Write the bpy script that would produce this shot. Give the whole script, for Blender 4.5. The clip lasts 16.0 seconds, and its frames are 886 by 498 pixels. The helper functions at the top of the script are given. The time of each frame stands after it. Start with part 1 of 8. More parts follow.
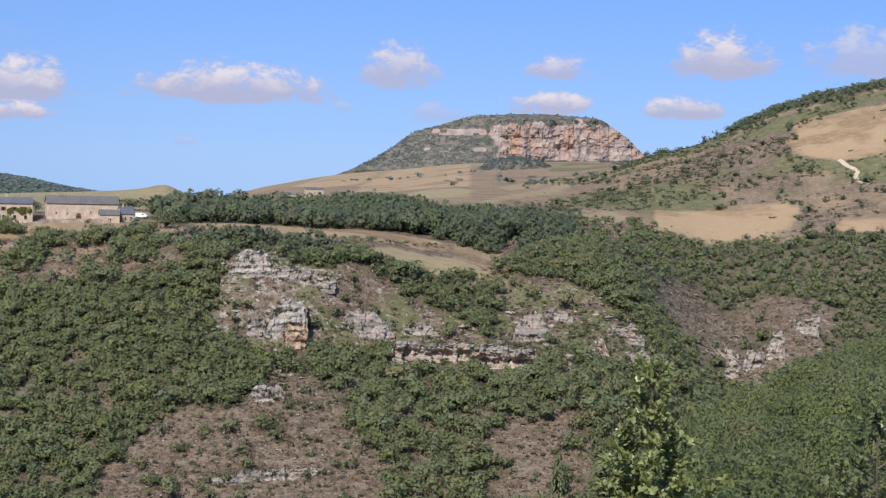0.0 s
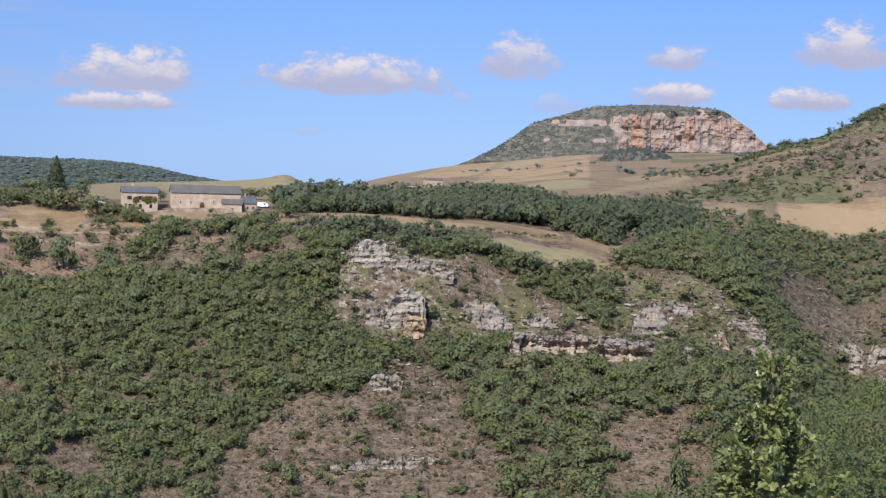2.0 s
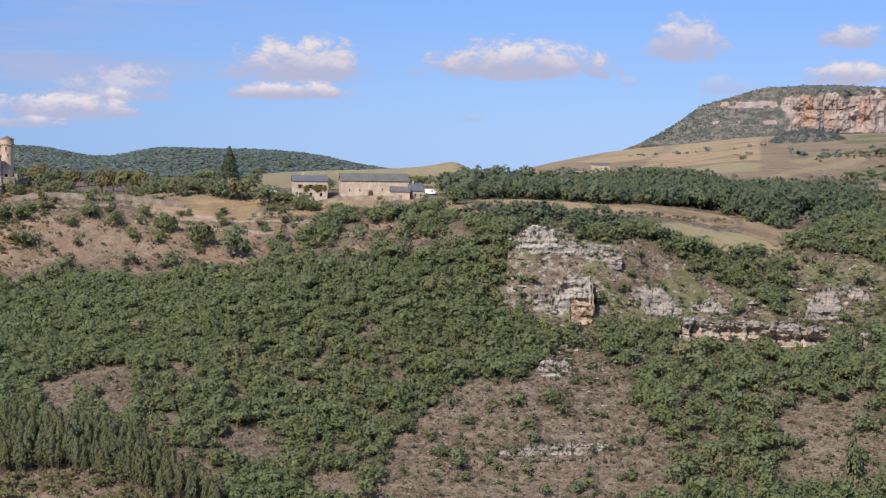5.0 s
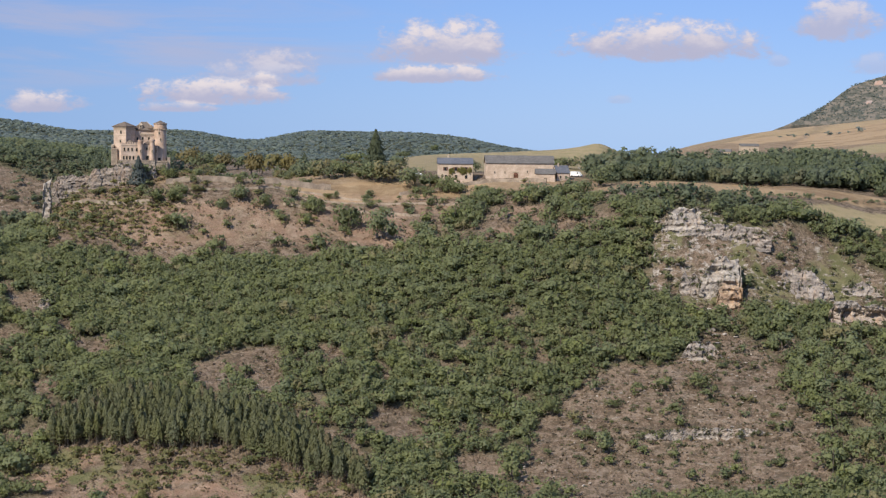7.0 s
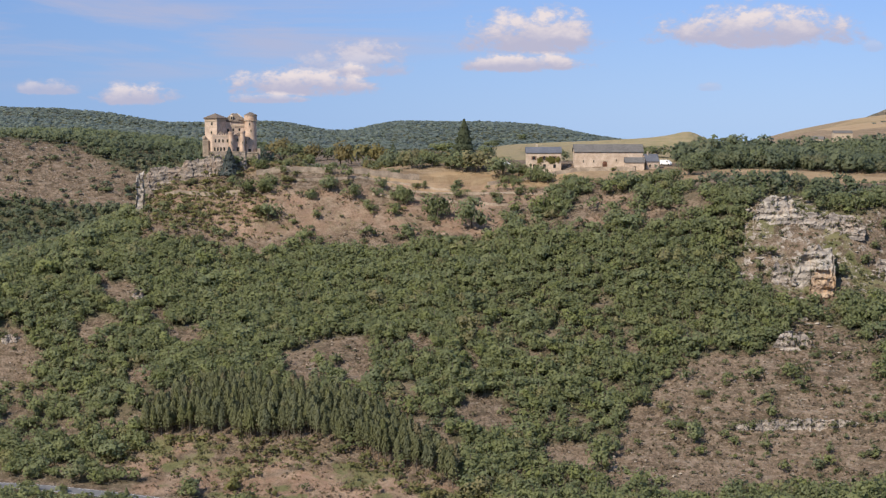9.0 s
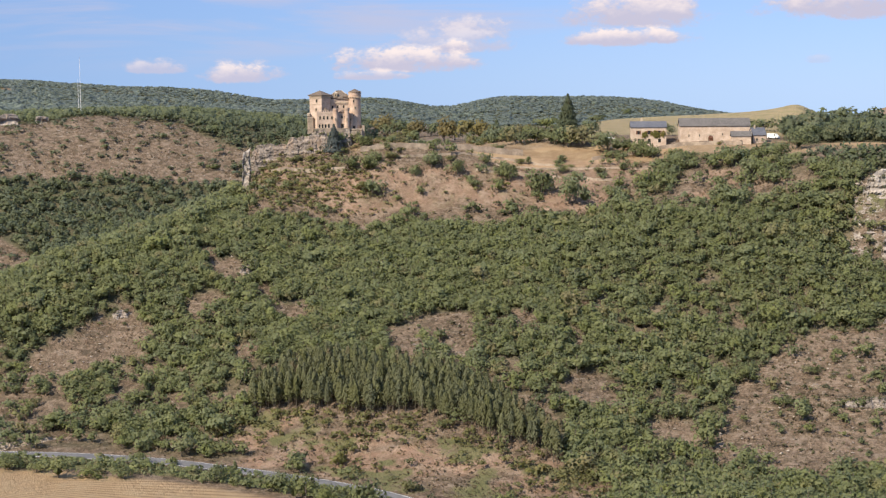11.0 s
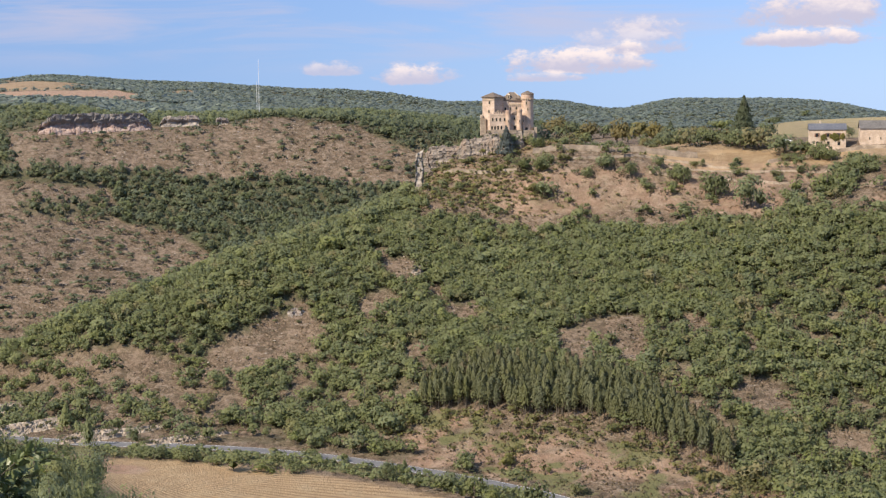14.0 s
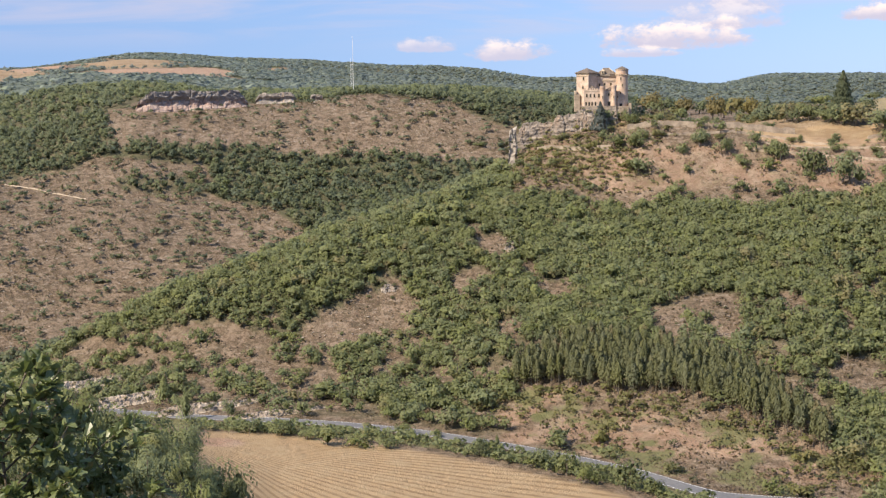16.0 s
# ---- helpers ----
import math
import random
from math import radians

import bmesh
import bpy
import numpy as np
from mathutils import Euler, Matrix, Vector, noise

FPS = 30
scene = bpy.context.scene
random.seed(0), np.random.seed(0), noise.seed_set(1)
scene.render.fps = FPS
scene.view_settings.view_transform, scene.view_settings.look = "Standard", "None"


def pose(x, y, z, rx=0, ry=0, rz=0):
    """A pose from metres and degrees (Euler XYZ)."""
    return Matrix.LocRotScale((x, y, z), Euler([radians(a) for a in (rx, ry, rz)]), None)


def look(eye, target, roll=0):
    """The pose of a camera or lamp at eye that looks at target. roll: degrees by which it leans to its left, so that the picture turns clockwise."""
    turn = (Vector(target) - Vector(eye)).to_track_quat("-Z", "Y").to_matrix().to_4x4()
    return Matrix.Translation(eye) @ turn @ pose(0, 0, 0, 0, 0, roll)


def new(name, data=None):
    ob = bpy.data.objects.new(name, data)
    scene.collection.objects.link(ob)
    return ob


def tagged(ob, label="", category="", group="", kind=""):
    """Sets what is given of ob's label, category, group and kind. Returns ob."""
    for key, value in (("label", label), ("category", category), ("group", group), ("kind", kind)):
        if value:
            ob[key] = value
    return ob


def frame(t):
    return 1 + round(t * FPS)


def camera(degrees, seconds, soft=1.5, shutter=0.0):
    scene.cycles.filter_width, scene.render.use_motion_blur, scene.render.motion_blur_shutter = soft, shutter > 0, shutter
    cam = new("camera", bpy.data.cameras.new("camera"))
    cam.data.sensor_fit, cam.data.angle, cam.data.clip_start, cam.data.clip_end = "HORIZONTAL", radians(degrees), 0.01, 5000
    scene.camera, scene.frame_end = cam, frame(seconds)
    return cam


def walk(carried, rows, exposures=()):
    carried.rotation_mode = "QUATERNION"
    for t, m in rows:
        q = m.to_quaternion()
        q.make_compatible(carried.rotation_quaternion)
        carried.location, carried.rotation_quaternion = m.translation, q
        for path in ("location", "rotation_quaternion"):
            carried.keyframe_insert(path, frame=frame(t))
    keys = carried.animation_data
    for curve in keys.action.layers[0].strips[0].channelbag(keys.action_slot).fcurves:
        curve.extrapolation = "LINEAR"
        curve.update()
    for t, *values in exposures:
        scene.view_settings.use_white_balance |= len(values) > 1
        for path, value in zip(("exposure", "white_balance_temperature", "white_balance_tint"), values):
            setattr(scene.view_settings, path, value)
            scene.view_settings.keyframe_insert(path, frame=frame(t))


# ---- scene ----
EYE = 120.0
cam = camera(32.92, 16.0, soft=1.25)
# seconds, bearing to the left, pitch, lean
ROWS = [
    (0, 0.061, -2.431, -1.459), (0.5, 1.321, -2.491, -1.520), (1, 2.567, -3.261, -1.455),
    (1.5, 3.493, -2.888, -1.583), (2, 4.578, -2.902, -1.684), (2.5, 5.310, -3.007, -1.609),
    (3, 6.656, -2.774, -1.327), (3.5, 7.569, -3.074, -1.184), (4, 9.093, -3.353, -1.114),
    (4.2, 9.299, -3.465, -1.081), (6.3, 14.853, -3.943, -0.409), (6.5, 15.276, -4.159, -0.366),
    (7, 16.504, -4.324, -0.529), (7.5, 17.251, -4.455, -0.376), (8, 17.886, -4.529, -0.183),
    (8.5, 18.639, -4.699, -0.154), (9, 19.894, -4.741, -0.086), (9.2, 20.262, -4.811, 0.138),
    (11.3, 24.340, -5.709, 0.331), (11.5, 24.659, -5.572, 0.251), (12, 26.164, -5.312, 0.273),
    (12.5, 27.128, -5.082, 0.092), (13, 28.067, -5.273, 0.255), (13.5, 29.395, -5.509, 0.219),
    (14, 30.440, -5.539, 0.430), (14.5, 31.292, -5.795, 0.341), (15, 32.424, -6.014, 0.307),
    (15.5, 33.102, -6.458, 0.437), (16, 34.026, -6.403, 0.647),
]
walk(cam, [(t, pose(0, 0, EYE, 90 + pitch, 0, yaw) @ pose(0, 0, 0, 0, 0, -lean)) for t, yaw, pitch, lean in ROWS],
     exposures=[(0.0, 0.28, 6100, 12), (4.2, 0.3, 6230, 12), (7.0, 0.27, 6500, 12), (9.2, 0.31, 6720, 12), (11.3, 0.56, 7000, 13), (12.5, 0.56, 6980, 13), (14.6, 0.61, 7040, 13), (15.4, 0.78, 7200, 13), (16.0, 0.74, 7160, 13)])

# ---- light ----
SUN_BEARING, SUN_HEIGHT = 159.0, 44.0
world = bpy.data.worlds.new("sky")
scene.world = world
world.use_nodes = True


class Nodes:
    """Short hand for building a node tree."""

    def __init__(self, tree):
        self.tree = tree
        tree.nodes.clear()

    def add(self, kind, inputs=()):
        node = self.tree.nodes.new(kind)
        for key, value in dict(inputs).items():
            self.put(node, key, value)
        return node

    def put(self, node, key, value):
        socket = node.inputs[key]
        if isinstance(value, bpy.types.NodeSocket):
            self.tree.links.new(value, socket)
        elif isinstance(value, bpy.types.Node):
            self.tree.links.new(value.outputs[0], socket)
        else:
            if isinstance(value, tuple) and len(value) == 3 and socket.type == "RGBA":
                value = (*value, 1.0)
            socket.default_value = value

    def math(self, operation, a, b=0.0, c=0.0, clamp=False):
        node = self.add("ShaderNodeMath", {0: a, 1: b, 2: c})
        node.operation, node.use_clamp = operation, clamp
        return node.outputs[0]

    def mix(self, fac, a, b, blend="MIX"):
        node = self.add("ShaderNodeMix")
        node.data_type, node.blend_type = "RGBA", blend
        for key, value in ((0, fac), (6, a), (7, b)):
            self.put(node, key, value)
        return node.outputs[2]

    def noise(self, vector, scale, detail=4.0, rough=0.55, distort=0.0):
        return self.add("ShaderNodeTexNoise", {"Vector": vector, "Scale": scale, "Detail": detail, "Roughness": rough,
                                               "Distortion": distort}).outputs[0]

    def ramp(self, fac, low, high, a=0.0, b=1.0, smooth=True):
        node = self.add("ShaderNodeMapRange", {0: fac, 1: low, 2: high, 3: a, 4: b})
        node.interpolation_type = "SMOOTHSTEP" if smooth else "LINEAR"
        return node.outputs[0]


def bearing_vector(bearing, height=0.0):
    b, h = radians(bearing), radians(height)
    return Vector((-math.sin(b) * math.cos(h), math.cos(b) * math.cos(h), math.sin(h)))


def build_sky():
    """A clear late-summer sky with a row of small fair-weather clouds."""
    n = Nodes(world.node_tree)
    sky = n.add("ShaderNodeTexSky")
    sky.sky_type, sky.sun_disc = "NISHITA", False
    sky.sun_elevation, sky.sun_rotation = radians(SUN_HEIGHT), radians(360 - SUN_BEARING)
    sky.altitude, sky.air_density, sky.dust_density, sky.ozone_density = 600, 1.0, 0.3, 4.0
    way = n.add("ShaderNodeTexCoord").outputs["Generated"]
    xyz = n.add("ShaderNodeSeparateXYZ", {0: way})
    bearing = n.math("MULTIPLY", n.math("ARCTAN2", n.math("MULTIPLY", xyz.outputs[0], -1.0), xyz.outputs[1]), 57.2958)
    height = n.math("MULTIPLY", n.math("ARCSINE", xyz.outputs[2]), 57.2958)
    # bearing, height of the base, half width, depth, density
    clouds = CLOUDS_EAST + CLOUDS_WEST
    flat = n.add("ShaderNodeCombineXYZ", {0: bearing, 1: n.math("MULTIPLY", height, 1.7), 2: 0.0}).outputs[0]
    puff = n.noise(flat, 1.1, 6.0, 0.55, 0.2)
    fine = n.noise(flat, 4.5, 4.0, 0.6)
    lump = n.math("ADD", n.math("MULTIPLY", n.math("SUBTRACT", puff, 0.5), 2.3), n.math("MULTIPLY", n.math("SUBTRACT", fine, 0.5), 0.7))
    cover, lit = 0.0, 0.0
    for b, base, wide, deep, thick in clouds:
        dx = n.math("DIVIDE", n.math("SUBTRACT", bearing, b), wide)
        dy = n.math("DIVIDE", n.math("SUBTRACT", height, base), deep)
        # a flat base and a domed top
        up = n.math("MULTIPLY", n.math("MAXIMUM", dy, 0.0), 1.0)
        down = n.math("MULTIPLY", n.math("MINIMUM", dy, 0.0), 3.2)
        far = n.math("ADD", n.math("MULTIPLY", dx, dx), n.math("ADD", n.math("MULTIPLY", up, up), n.math("MULTIPLY", down, down)))
        body = n.math("SUBTRACT", n.math("ADD", 1.0, lump), far)
        one = n.math("MULTIPLY", n.ramp(body, 0.0, 0.85), thick)
        cover = one if cover == 0.0 else n.math("MAXIMUM", cover, one)
        top = n.math("MULTIPLY", one, n.ramp(n.math("ADD", dy, n.math("MULTIPLY", lump, 0.35)), 0.0, 0.75))
        lit = top if lit == 0.0 else n.math("MAXIMUM", lit, top)
    # high thin veils
    veil = n.noise(n.add("ShaderNodeCombineXYZ", {0: n.math("MULTIPLY", bearing, 0.06), 1: n.math("MULTIPLY", height, 0.5), 2: 3.0}).outputs[0], 1.6, 5.0, 0.6, 0.6)
    veil = n.math("MULTIPLY", n.math("MULTIPLY", n.ramp(veil, 0.4, 0.7), n.ramp(height, 0.8, 3.0)), n.math("MULTIPLY", n.ramp(bearing, 12.0, 26.0), 0.8))
    low = n.mix(n.ramp(height, -1.0, 9.0), SKY_LOW, SKY_HIGH)
    blue = n.mix(n.ramp(height, 8.0, 60.0), low, SKY_TOP)
    clear = n.mix(0.8, n.mix(1.0, sky.outputs[0], SKY_TINT, "MULTIPLY"), blue)
    clear = n.mix(n.math("MULTIPLY", n.ramp(bearing, 4.0, 54.0), 0.75), clear, (1.45, 2.75, 5.3))
    clear = n.mix(n.math("MULTIPLY", veil, 0.8), clear, CLOUD_SHADE)
    cloud = n.mix(lit, CLOUD_SHADE, CLOUD_LIGHT)
    n.add("ShaderNodeOutputWorld", {0: n.add("ShaderNodeBackground", {0: n.mix(cover, clear, cloud), 1: SKY_STRENGTH})})


CLOUDS_EAST = [(15.3, 3.03, 1.38, 1.62, 1.00), (15.7, 2.18, 0.94, 0.63, 1.00), (8.2, 3.23, 4.42, 1.39, 1.00), (1.9, 4.02, 1.68, 1.67, 0.89), (-4.1, 4.33, 1.49, 0.88, 0.89), (-4.0, 2.96, 1.86, 0.86, 1.00),
    (-10.3, 4.59, 2.31, 1.56, 1.00), (-9.0, 2.89, 1.83, 0.81, 1.00), (-15.5, 4.74, 2.52, 1.67, 0.70), (0.4, 2.56, 1.35, 0.71, 0.46), (4.0, 2.75, 0.45, 0.40, 0.39), (9.9, 1.32, 0.63, 0.32, 0.39)]
CLOUDS_WEST = [(17.1, 2.16, 2.77, 0.64, 1.00), (16.5, 3.02, 3.03, 1.57, 1.00), (22.9, 2.41, 1.93, 1.00, 0.77), (23.5, 1.87, 1.19, 0.59, 1.00), (25.2, 1.31, 3.34, 0.96, 1.00), (23.6, 2.02, 2.67, 1.06, 0.70),
    (26.4, 0.89, 1.63, 0.37, 0.83), (31.4, 0.92, 1.80, 0.77, 0.83), (34.9, 1.22, 0.96, 0.50, 0.70), (31.4, 0.89, 1.61, 0.78, 0.95), (34.6, 1.20, 1.35, 0.52, 0.70)]
SKY_STRENGTH, SKY_TINT, CLOUD_LIGHT, CLOUD_SHADE = 0.097, (0.62, 0.72, 1.0), (6.7, 6.2, 6.4), (4.0, 4.1, 5.4)
SKY_LOW, SKY_HIGH, SKY_TOP = (3.3, 5.05, 7.9), (1.95, 3.8, 8.0), (2.6, 4.0, 6.6)
build_sky()

sun_data = bpy.data.lights.new("sun", "SUN")
sun_data.energy, sun_data.angle, sun_data.color = 5.0, radians(0.53), (1.0, 0.92, 0.80)
sun = new("sun", sun_data)
sun.matrix_world = look(bearing_vector(SUN_BEARING, SUN_HEIGHT) * 300, (0, 0, 0))

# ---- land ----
# Lines of the land, fitted to the camera's view at assumed distances: bearing to the left of north (degrees), distance
# and height (metres).
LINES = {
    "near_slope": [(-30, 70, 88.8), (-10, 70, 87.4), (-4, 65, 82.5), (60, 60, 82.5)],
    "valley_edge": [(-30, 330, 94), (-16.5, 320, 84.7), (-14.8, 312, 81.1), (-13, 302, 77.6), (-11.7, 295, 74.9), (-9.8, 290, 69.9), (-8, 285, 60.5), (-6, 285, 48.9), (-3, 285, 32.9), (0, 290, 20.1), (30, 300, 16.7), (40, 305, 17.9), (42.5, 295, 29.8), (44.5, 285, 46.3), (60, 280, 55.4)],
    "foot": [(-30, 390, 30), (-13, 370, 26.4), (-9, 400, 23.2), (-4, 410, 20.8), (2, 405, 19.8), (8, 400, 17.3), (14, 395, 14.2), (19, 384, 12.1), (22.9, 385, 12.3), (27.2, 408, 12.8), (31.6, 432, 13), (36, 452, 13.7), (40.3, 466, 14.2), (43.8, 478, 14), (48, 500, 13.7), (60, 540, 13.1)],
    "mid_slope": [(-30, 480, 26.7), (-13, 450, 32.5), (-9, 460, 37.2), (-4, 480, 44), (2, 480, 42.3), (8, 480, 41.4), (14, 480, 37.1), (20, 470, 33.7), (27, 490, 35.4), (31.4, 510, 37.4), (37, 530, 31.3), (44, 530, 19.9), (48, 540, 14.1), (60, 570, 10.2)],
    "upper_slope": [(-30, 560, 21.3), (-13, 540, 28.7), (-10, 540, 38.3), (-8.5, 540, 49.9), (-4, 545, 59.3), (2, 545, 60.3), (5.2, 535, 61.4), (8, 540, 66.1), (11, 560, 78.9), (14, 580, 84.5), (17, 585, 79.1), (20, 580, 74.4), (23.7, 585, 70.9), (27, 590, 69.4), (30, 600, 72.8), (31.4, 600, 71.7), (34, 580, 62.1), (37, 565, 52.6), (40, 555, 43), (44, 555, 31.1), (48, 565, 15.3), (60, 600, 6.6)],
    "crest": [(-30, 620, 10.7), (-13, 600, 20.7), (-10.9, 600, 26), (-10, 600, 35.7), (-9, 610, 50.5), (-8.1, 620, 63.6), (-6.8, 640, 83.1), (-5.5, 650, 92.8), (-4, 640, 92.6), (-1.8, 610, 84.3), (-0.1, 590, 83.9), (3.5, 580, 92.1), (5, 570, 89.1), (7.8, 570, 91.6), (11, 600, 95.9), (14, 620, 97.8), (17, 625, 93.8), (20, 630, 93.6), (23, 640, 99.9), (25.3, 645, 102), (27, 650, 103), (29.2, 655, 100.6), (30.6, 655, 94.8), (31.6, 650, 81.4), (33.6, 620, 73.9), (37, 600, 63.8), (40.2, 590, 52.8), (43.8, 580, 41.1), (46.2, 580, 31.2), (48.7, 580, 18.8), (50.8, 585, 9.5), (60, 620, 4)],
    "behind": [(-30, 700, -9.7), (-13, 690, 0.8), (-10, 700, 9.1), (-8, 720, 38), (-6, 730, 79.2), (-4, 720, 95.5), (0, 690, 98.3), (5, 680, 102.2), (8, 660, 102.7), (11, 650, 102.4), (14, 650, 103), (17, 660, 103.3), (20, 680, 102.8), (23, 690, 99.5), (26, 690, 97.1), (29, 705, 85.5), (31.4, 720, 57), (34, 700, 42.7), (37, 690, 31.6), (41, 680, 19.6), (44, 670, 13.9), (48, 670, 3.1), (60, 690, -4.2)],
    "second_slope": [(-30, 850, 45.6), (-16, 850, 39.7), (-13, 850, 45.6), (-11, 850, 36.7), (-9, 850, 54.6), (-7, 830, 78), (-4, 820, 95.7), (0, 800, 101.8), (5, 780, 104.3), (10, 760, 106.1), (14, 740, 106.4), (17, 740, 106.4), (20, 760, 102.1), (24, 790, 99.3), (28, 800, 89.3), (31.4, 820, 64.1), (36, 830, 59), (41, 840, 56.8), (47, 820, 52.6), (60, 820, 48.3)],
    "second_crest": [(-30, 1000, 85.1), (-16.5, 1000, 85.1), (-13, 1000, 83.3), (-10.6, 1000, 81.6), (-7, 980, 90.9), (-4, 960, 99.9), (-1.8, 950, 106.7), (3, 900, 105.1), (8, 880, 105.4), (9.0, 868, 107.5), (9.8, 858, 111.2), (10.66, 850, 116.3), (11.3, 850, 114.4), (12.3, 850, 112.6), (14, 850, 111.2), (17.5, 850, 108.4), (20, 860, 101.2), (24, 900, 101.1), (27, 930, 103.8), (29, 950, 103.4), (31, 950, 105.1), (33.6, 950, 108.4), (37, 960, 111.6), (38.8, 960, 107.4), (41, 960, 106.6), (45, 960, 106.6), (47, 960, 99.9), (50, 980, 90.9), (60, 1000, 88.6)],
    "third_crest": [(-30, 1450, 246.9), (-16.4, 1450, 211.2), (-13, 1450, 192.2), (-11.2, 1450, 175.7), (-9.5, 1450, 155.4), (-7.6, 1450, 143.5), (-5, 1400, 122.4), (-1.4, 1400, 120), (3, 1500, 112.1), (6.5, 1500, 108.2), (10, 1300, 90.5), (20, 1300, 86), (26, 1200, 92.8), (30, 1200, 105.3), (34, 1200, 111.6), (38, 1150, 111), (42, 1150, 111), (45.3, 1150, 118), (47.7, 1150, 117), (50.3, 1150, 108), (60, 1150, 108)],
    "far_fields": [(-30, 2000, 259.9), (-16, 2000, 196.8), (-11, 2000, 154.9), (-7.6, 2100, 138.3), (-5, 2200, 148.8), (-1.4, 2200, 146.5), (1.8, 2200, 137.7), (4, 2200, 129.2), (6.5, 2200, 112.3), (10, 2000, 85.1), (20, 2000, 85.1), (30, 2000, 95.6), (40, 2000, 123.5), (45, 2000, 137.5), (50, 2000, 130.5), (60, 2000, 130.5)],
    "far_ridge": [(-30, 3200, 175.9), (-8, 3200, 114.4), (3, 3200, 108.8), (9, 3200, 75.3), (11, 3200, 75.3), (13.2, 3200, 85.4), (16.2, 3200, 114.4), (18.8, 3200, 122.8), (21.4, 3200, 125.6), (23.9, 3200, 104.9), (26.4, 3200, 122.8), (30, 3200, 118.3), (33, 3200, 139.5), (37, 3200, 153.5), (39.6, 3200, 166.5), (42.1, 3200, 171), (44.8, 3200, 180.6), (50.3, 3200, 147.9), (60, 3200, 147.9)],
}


def glide(keys, x):
    """A smooth curve through (place, value) keys that never overshoots; x is an array."""
    k = np.array(keys, float)
    xs, ys = k[:, 0], k[:, 1]
    h, d = np.diff(xs), np.diff(ys) / np.diff(xs)
    m = np.zeros(len(xs))
    same = d[:-1] * d[1:] > 0
    m[1:-1][same] = 2 * d[:-1][same] * d[1:][same] / (d[:-1] + d[1:])[same]
    x = np.clip(x, xs[0], xs[-1])
    i = np.clip(np.searchsorted(xs, x) - 1, 0, len(h) - 1)
    s = (x - xs[i]) / h[i]
    return ((1 + 2 * s) * (1 - s) ** 2 * ys[i] + s * (1 - s) ** 2 * h[i] * m[i]
            + s * s * (3 - 2 * s) * ys[i + 1] + s * s * (s - 1) * h[i] * m[i + 1])


def hash01(i, j, seed):
    v = np.sin(i * 127.1 + j * 311.7 + seed * 74.7) * 43758.5453
    return v - np.floor(v)


def bumps(x, y, size, seed=0, octaves=3):
    """Smooth noise between -1 and 1 over the plan."""
    total, weight, gain = 0.0, 0.0, 1.0
    for o in range(octaves):
        u, v = x / size + seed * 17.3, y / size - seed * 9.1
        i, j = np.floor(u), np.floor(v)
        a, b = u - i, v - j
        a, b = a * a * (3 - 2 * a), b * b * (3 - 2 * b)
        low = hash01(i, j, seed + o) * (1 - a) + hash01(i + 1, j, seed + o) * a
        high = hash01(i, j + 1, seed + o) * (1 - a) + hash01(i + 1, j + 1, seed + o) * a
        total = total + gain * ((low * (1 - b) + high * b) * 2 - 1)
        weight, gain, size = weight + gain, gain * 0.5, size * 0.47
    return total / weight


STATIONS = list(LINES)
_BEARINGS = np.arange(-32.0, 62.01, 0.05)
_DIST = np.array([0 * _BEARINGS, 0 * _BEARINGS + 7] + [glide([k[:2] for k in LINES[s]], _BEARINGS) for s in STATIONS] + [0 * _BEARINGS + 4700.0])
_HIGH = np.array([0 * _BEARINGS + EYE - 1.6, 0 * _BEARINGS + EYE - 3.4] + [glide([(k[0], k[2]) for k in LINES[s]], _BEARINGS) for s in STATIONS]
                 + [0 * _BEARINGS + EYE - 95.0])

# land right of bearing 6.5 is tilted up to fit the camera's leaned view
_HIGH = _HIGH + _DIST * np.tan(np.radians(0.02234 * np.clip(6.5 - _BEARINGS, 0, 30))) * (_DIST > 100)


def at_bearing(table, bearing):
    """Columns of a station table at the bearings given."""
    f = np.clip((bearing - _BEARINGS[0]) / 0.05, 0, len(_BEARINGS) - 1.001)
    i = f.astype(int)
    f = f - i
    return table[:, i] * (1 - f) + table[:, i + 1] * f


def zone(bearing, dist):
    """Where a place lies between the lines: 2 on the near slope, 3 the valley's edge, 4 the foot, 7 the crest, 10 the second crest ..."""
    b, r = np.atleast_1d(np.asarray(bearing, float)), np.atleast_1d(np.asarray(dist, float))
    d = at_bearing(_DIST, b)
    k = np.clip((d <= r).sum(0) - 1, 0, len(d) - 2)
    j = np.arange(len(b))
    return k + np.clip((r - d[k, j]) / (d[k + 1, j] - d[k, j]), 0, 1)


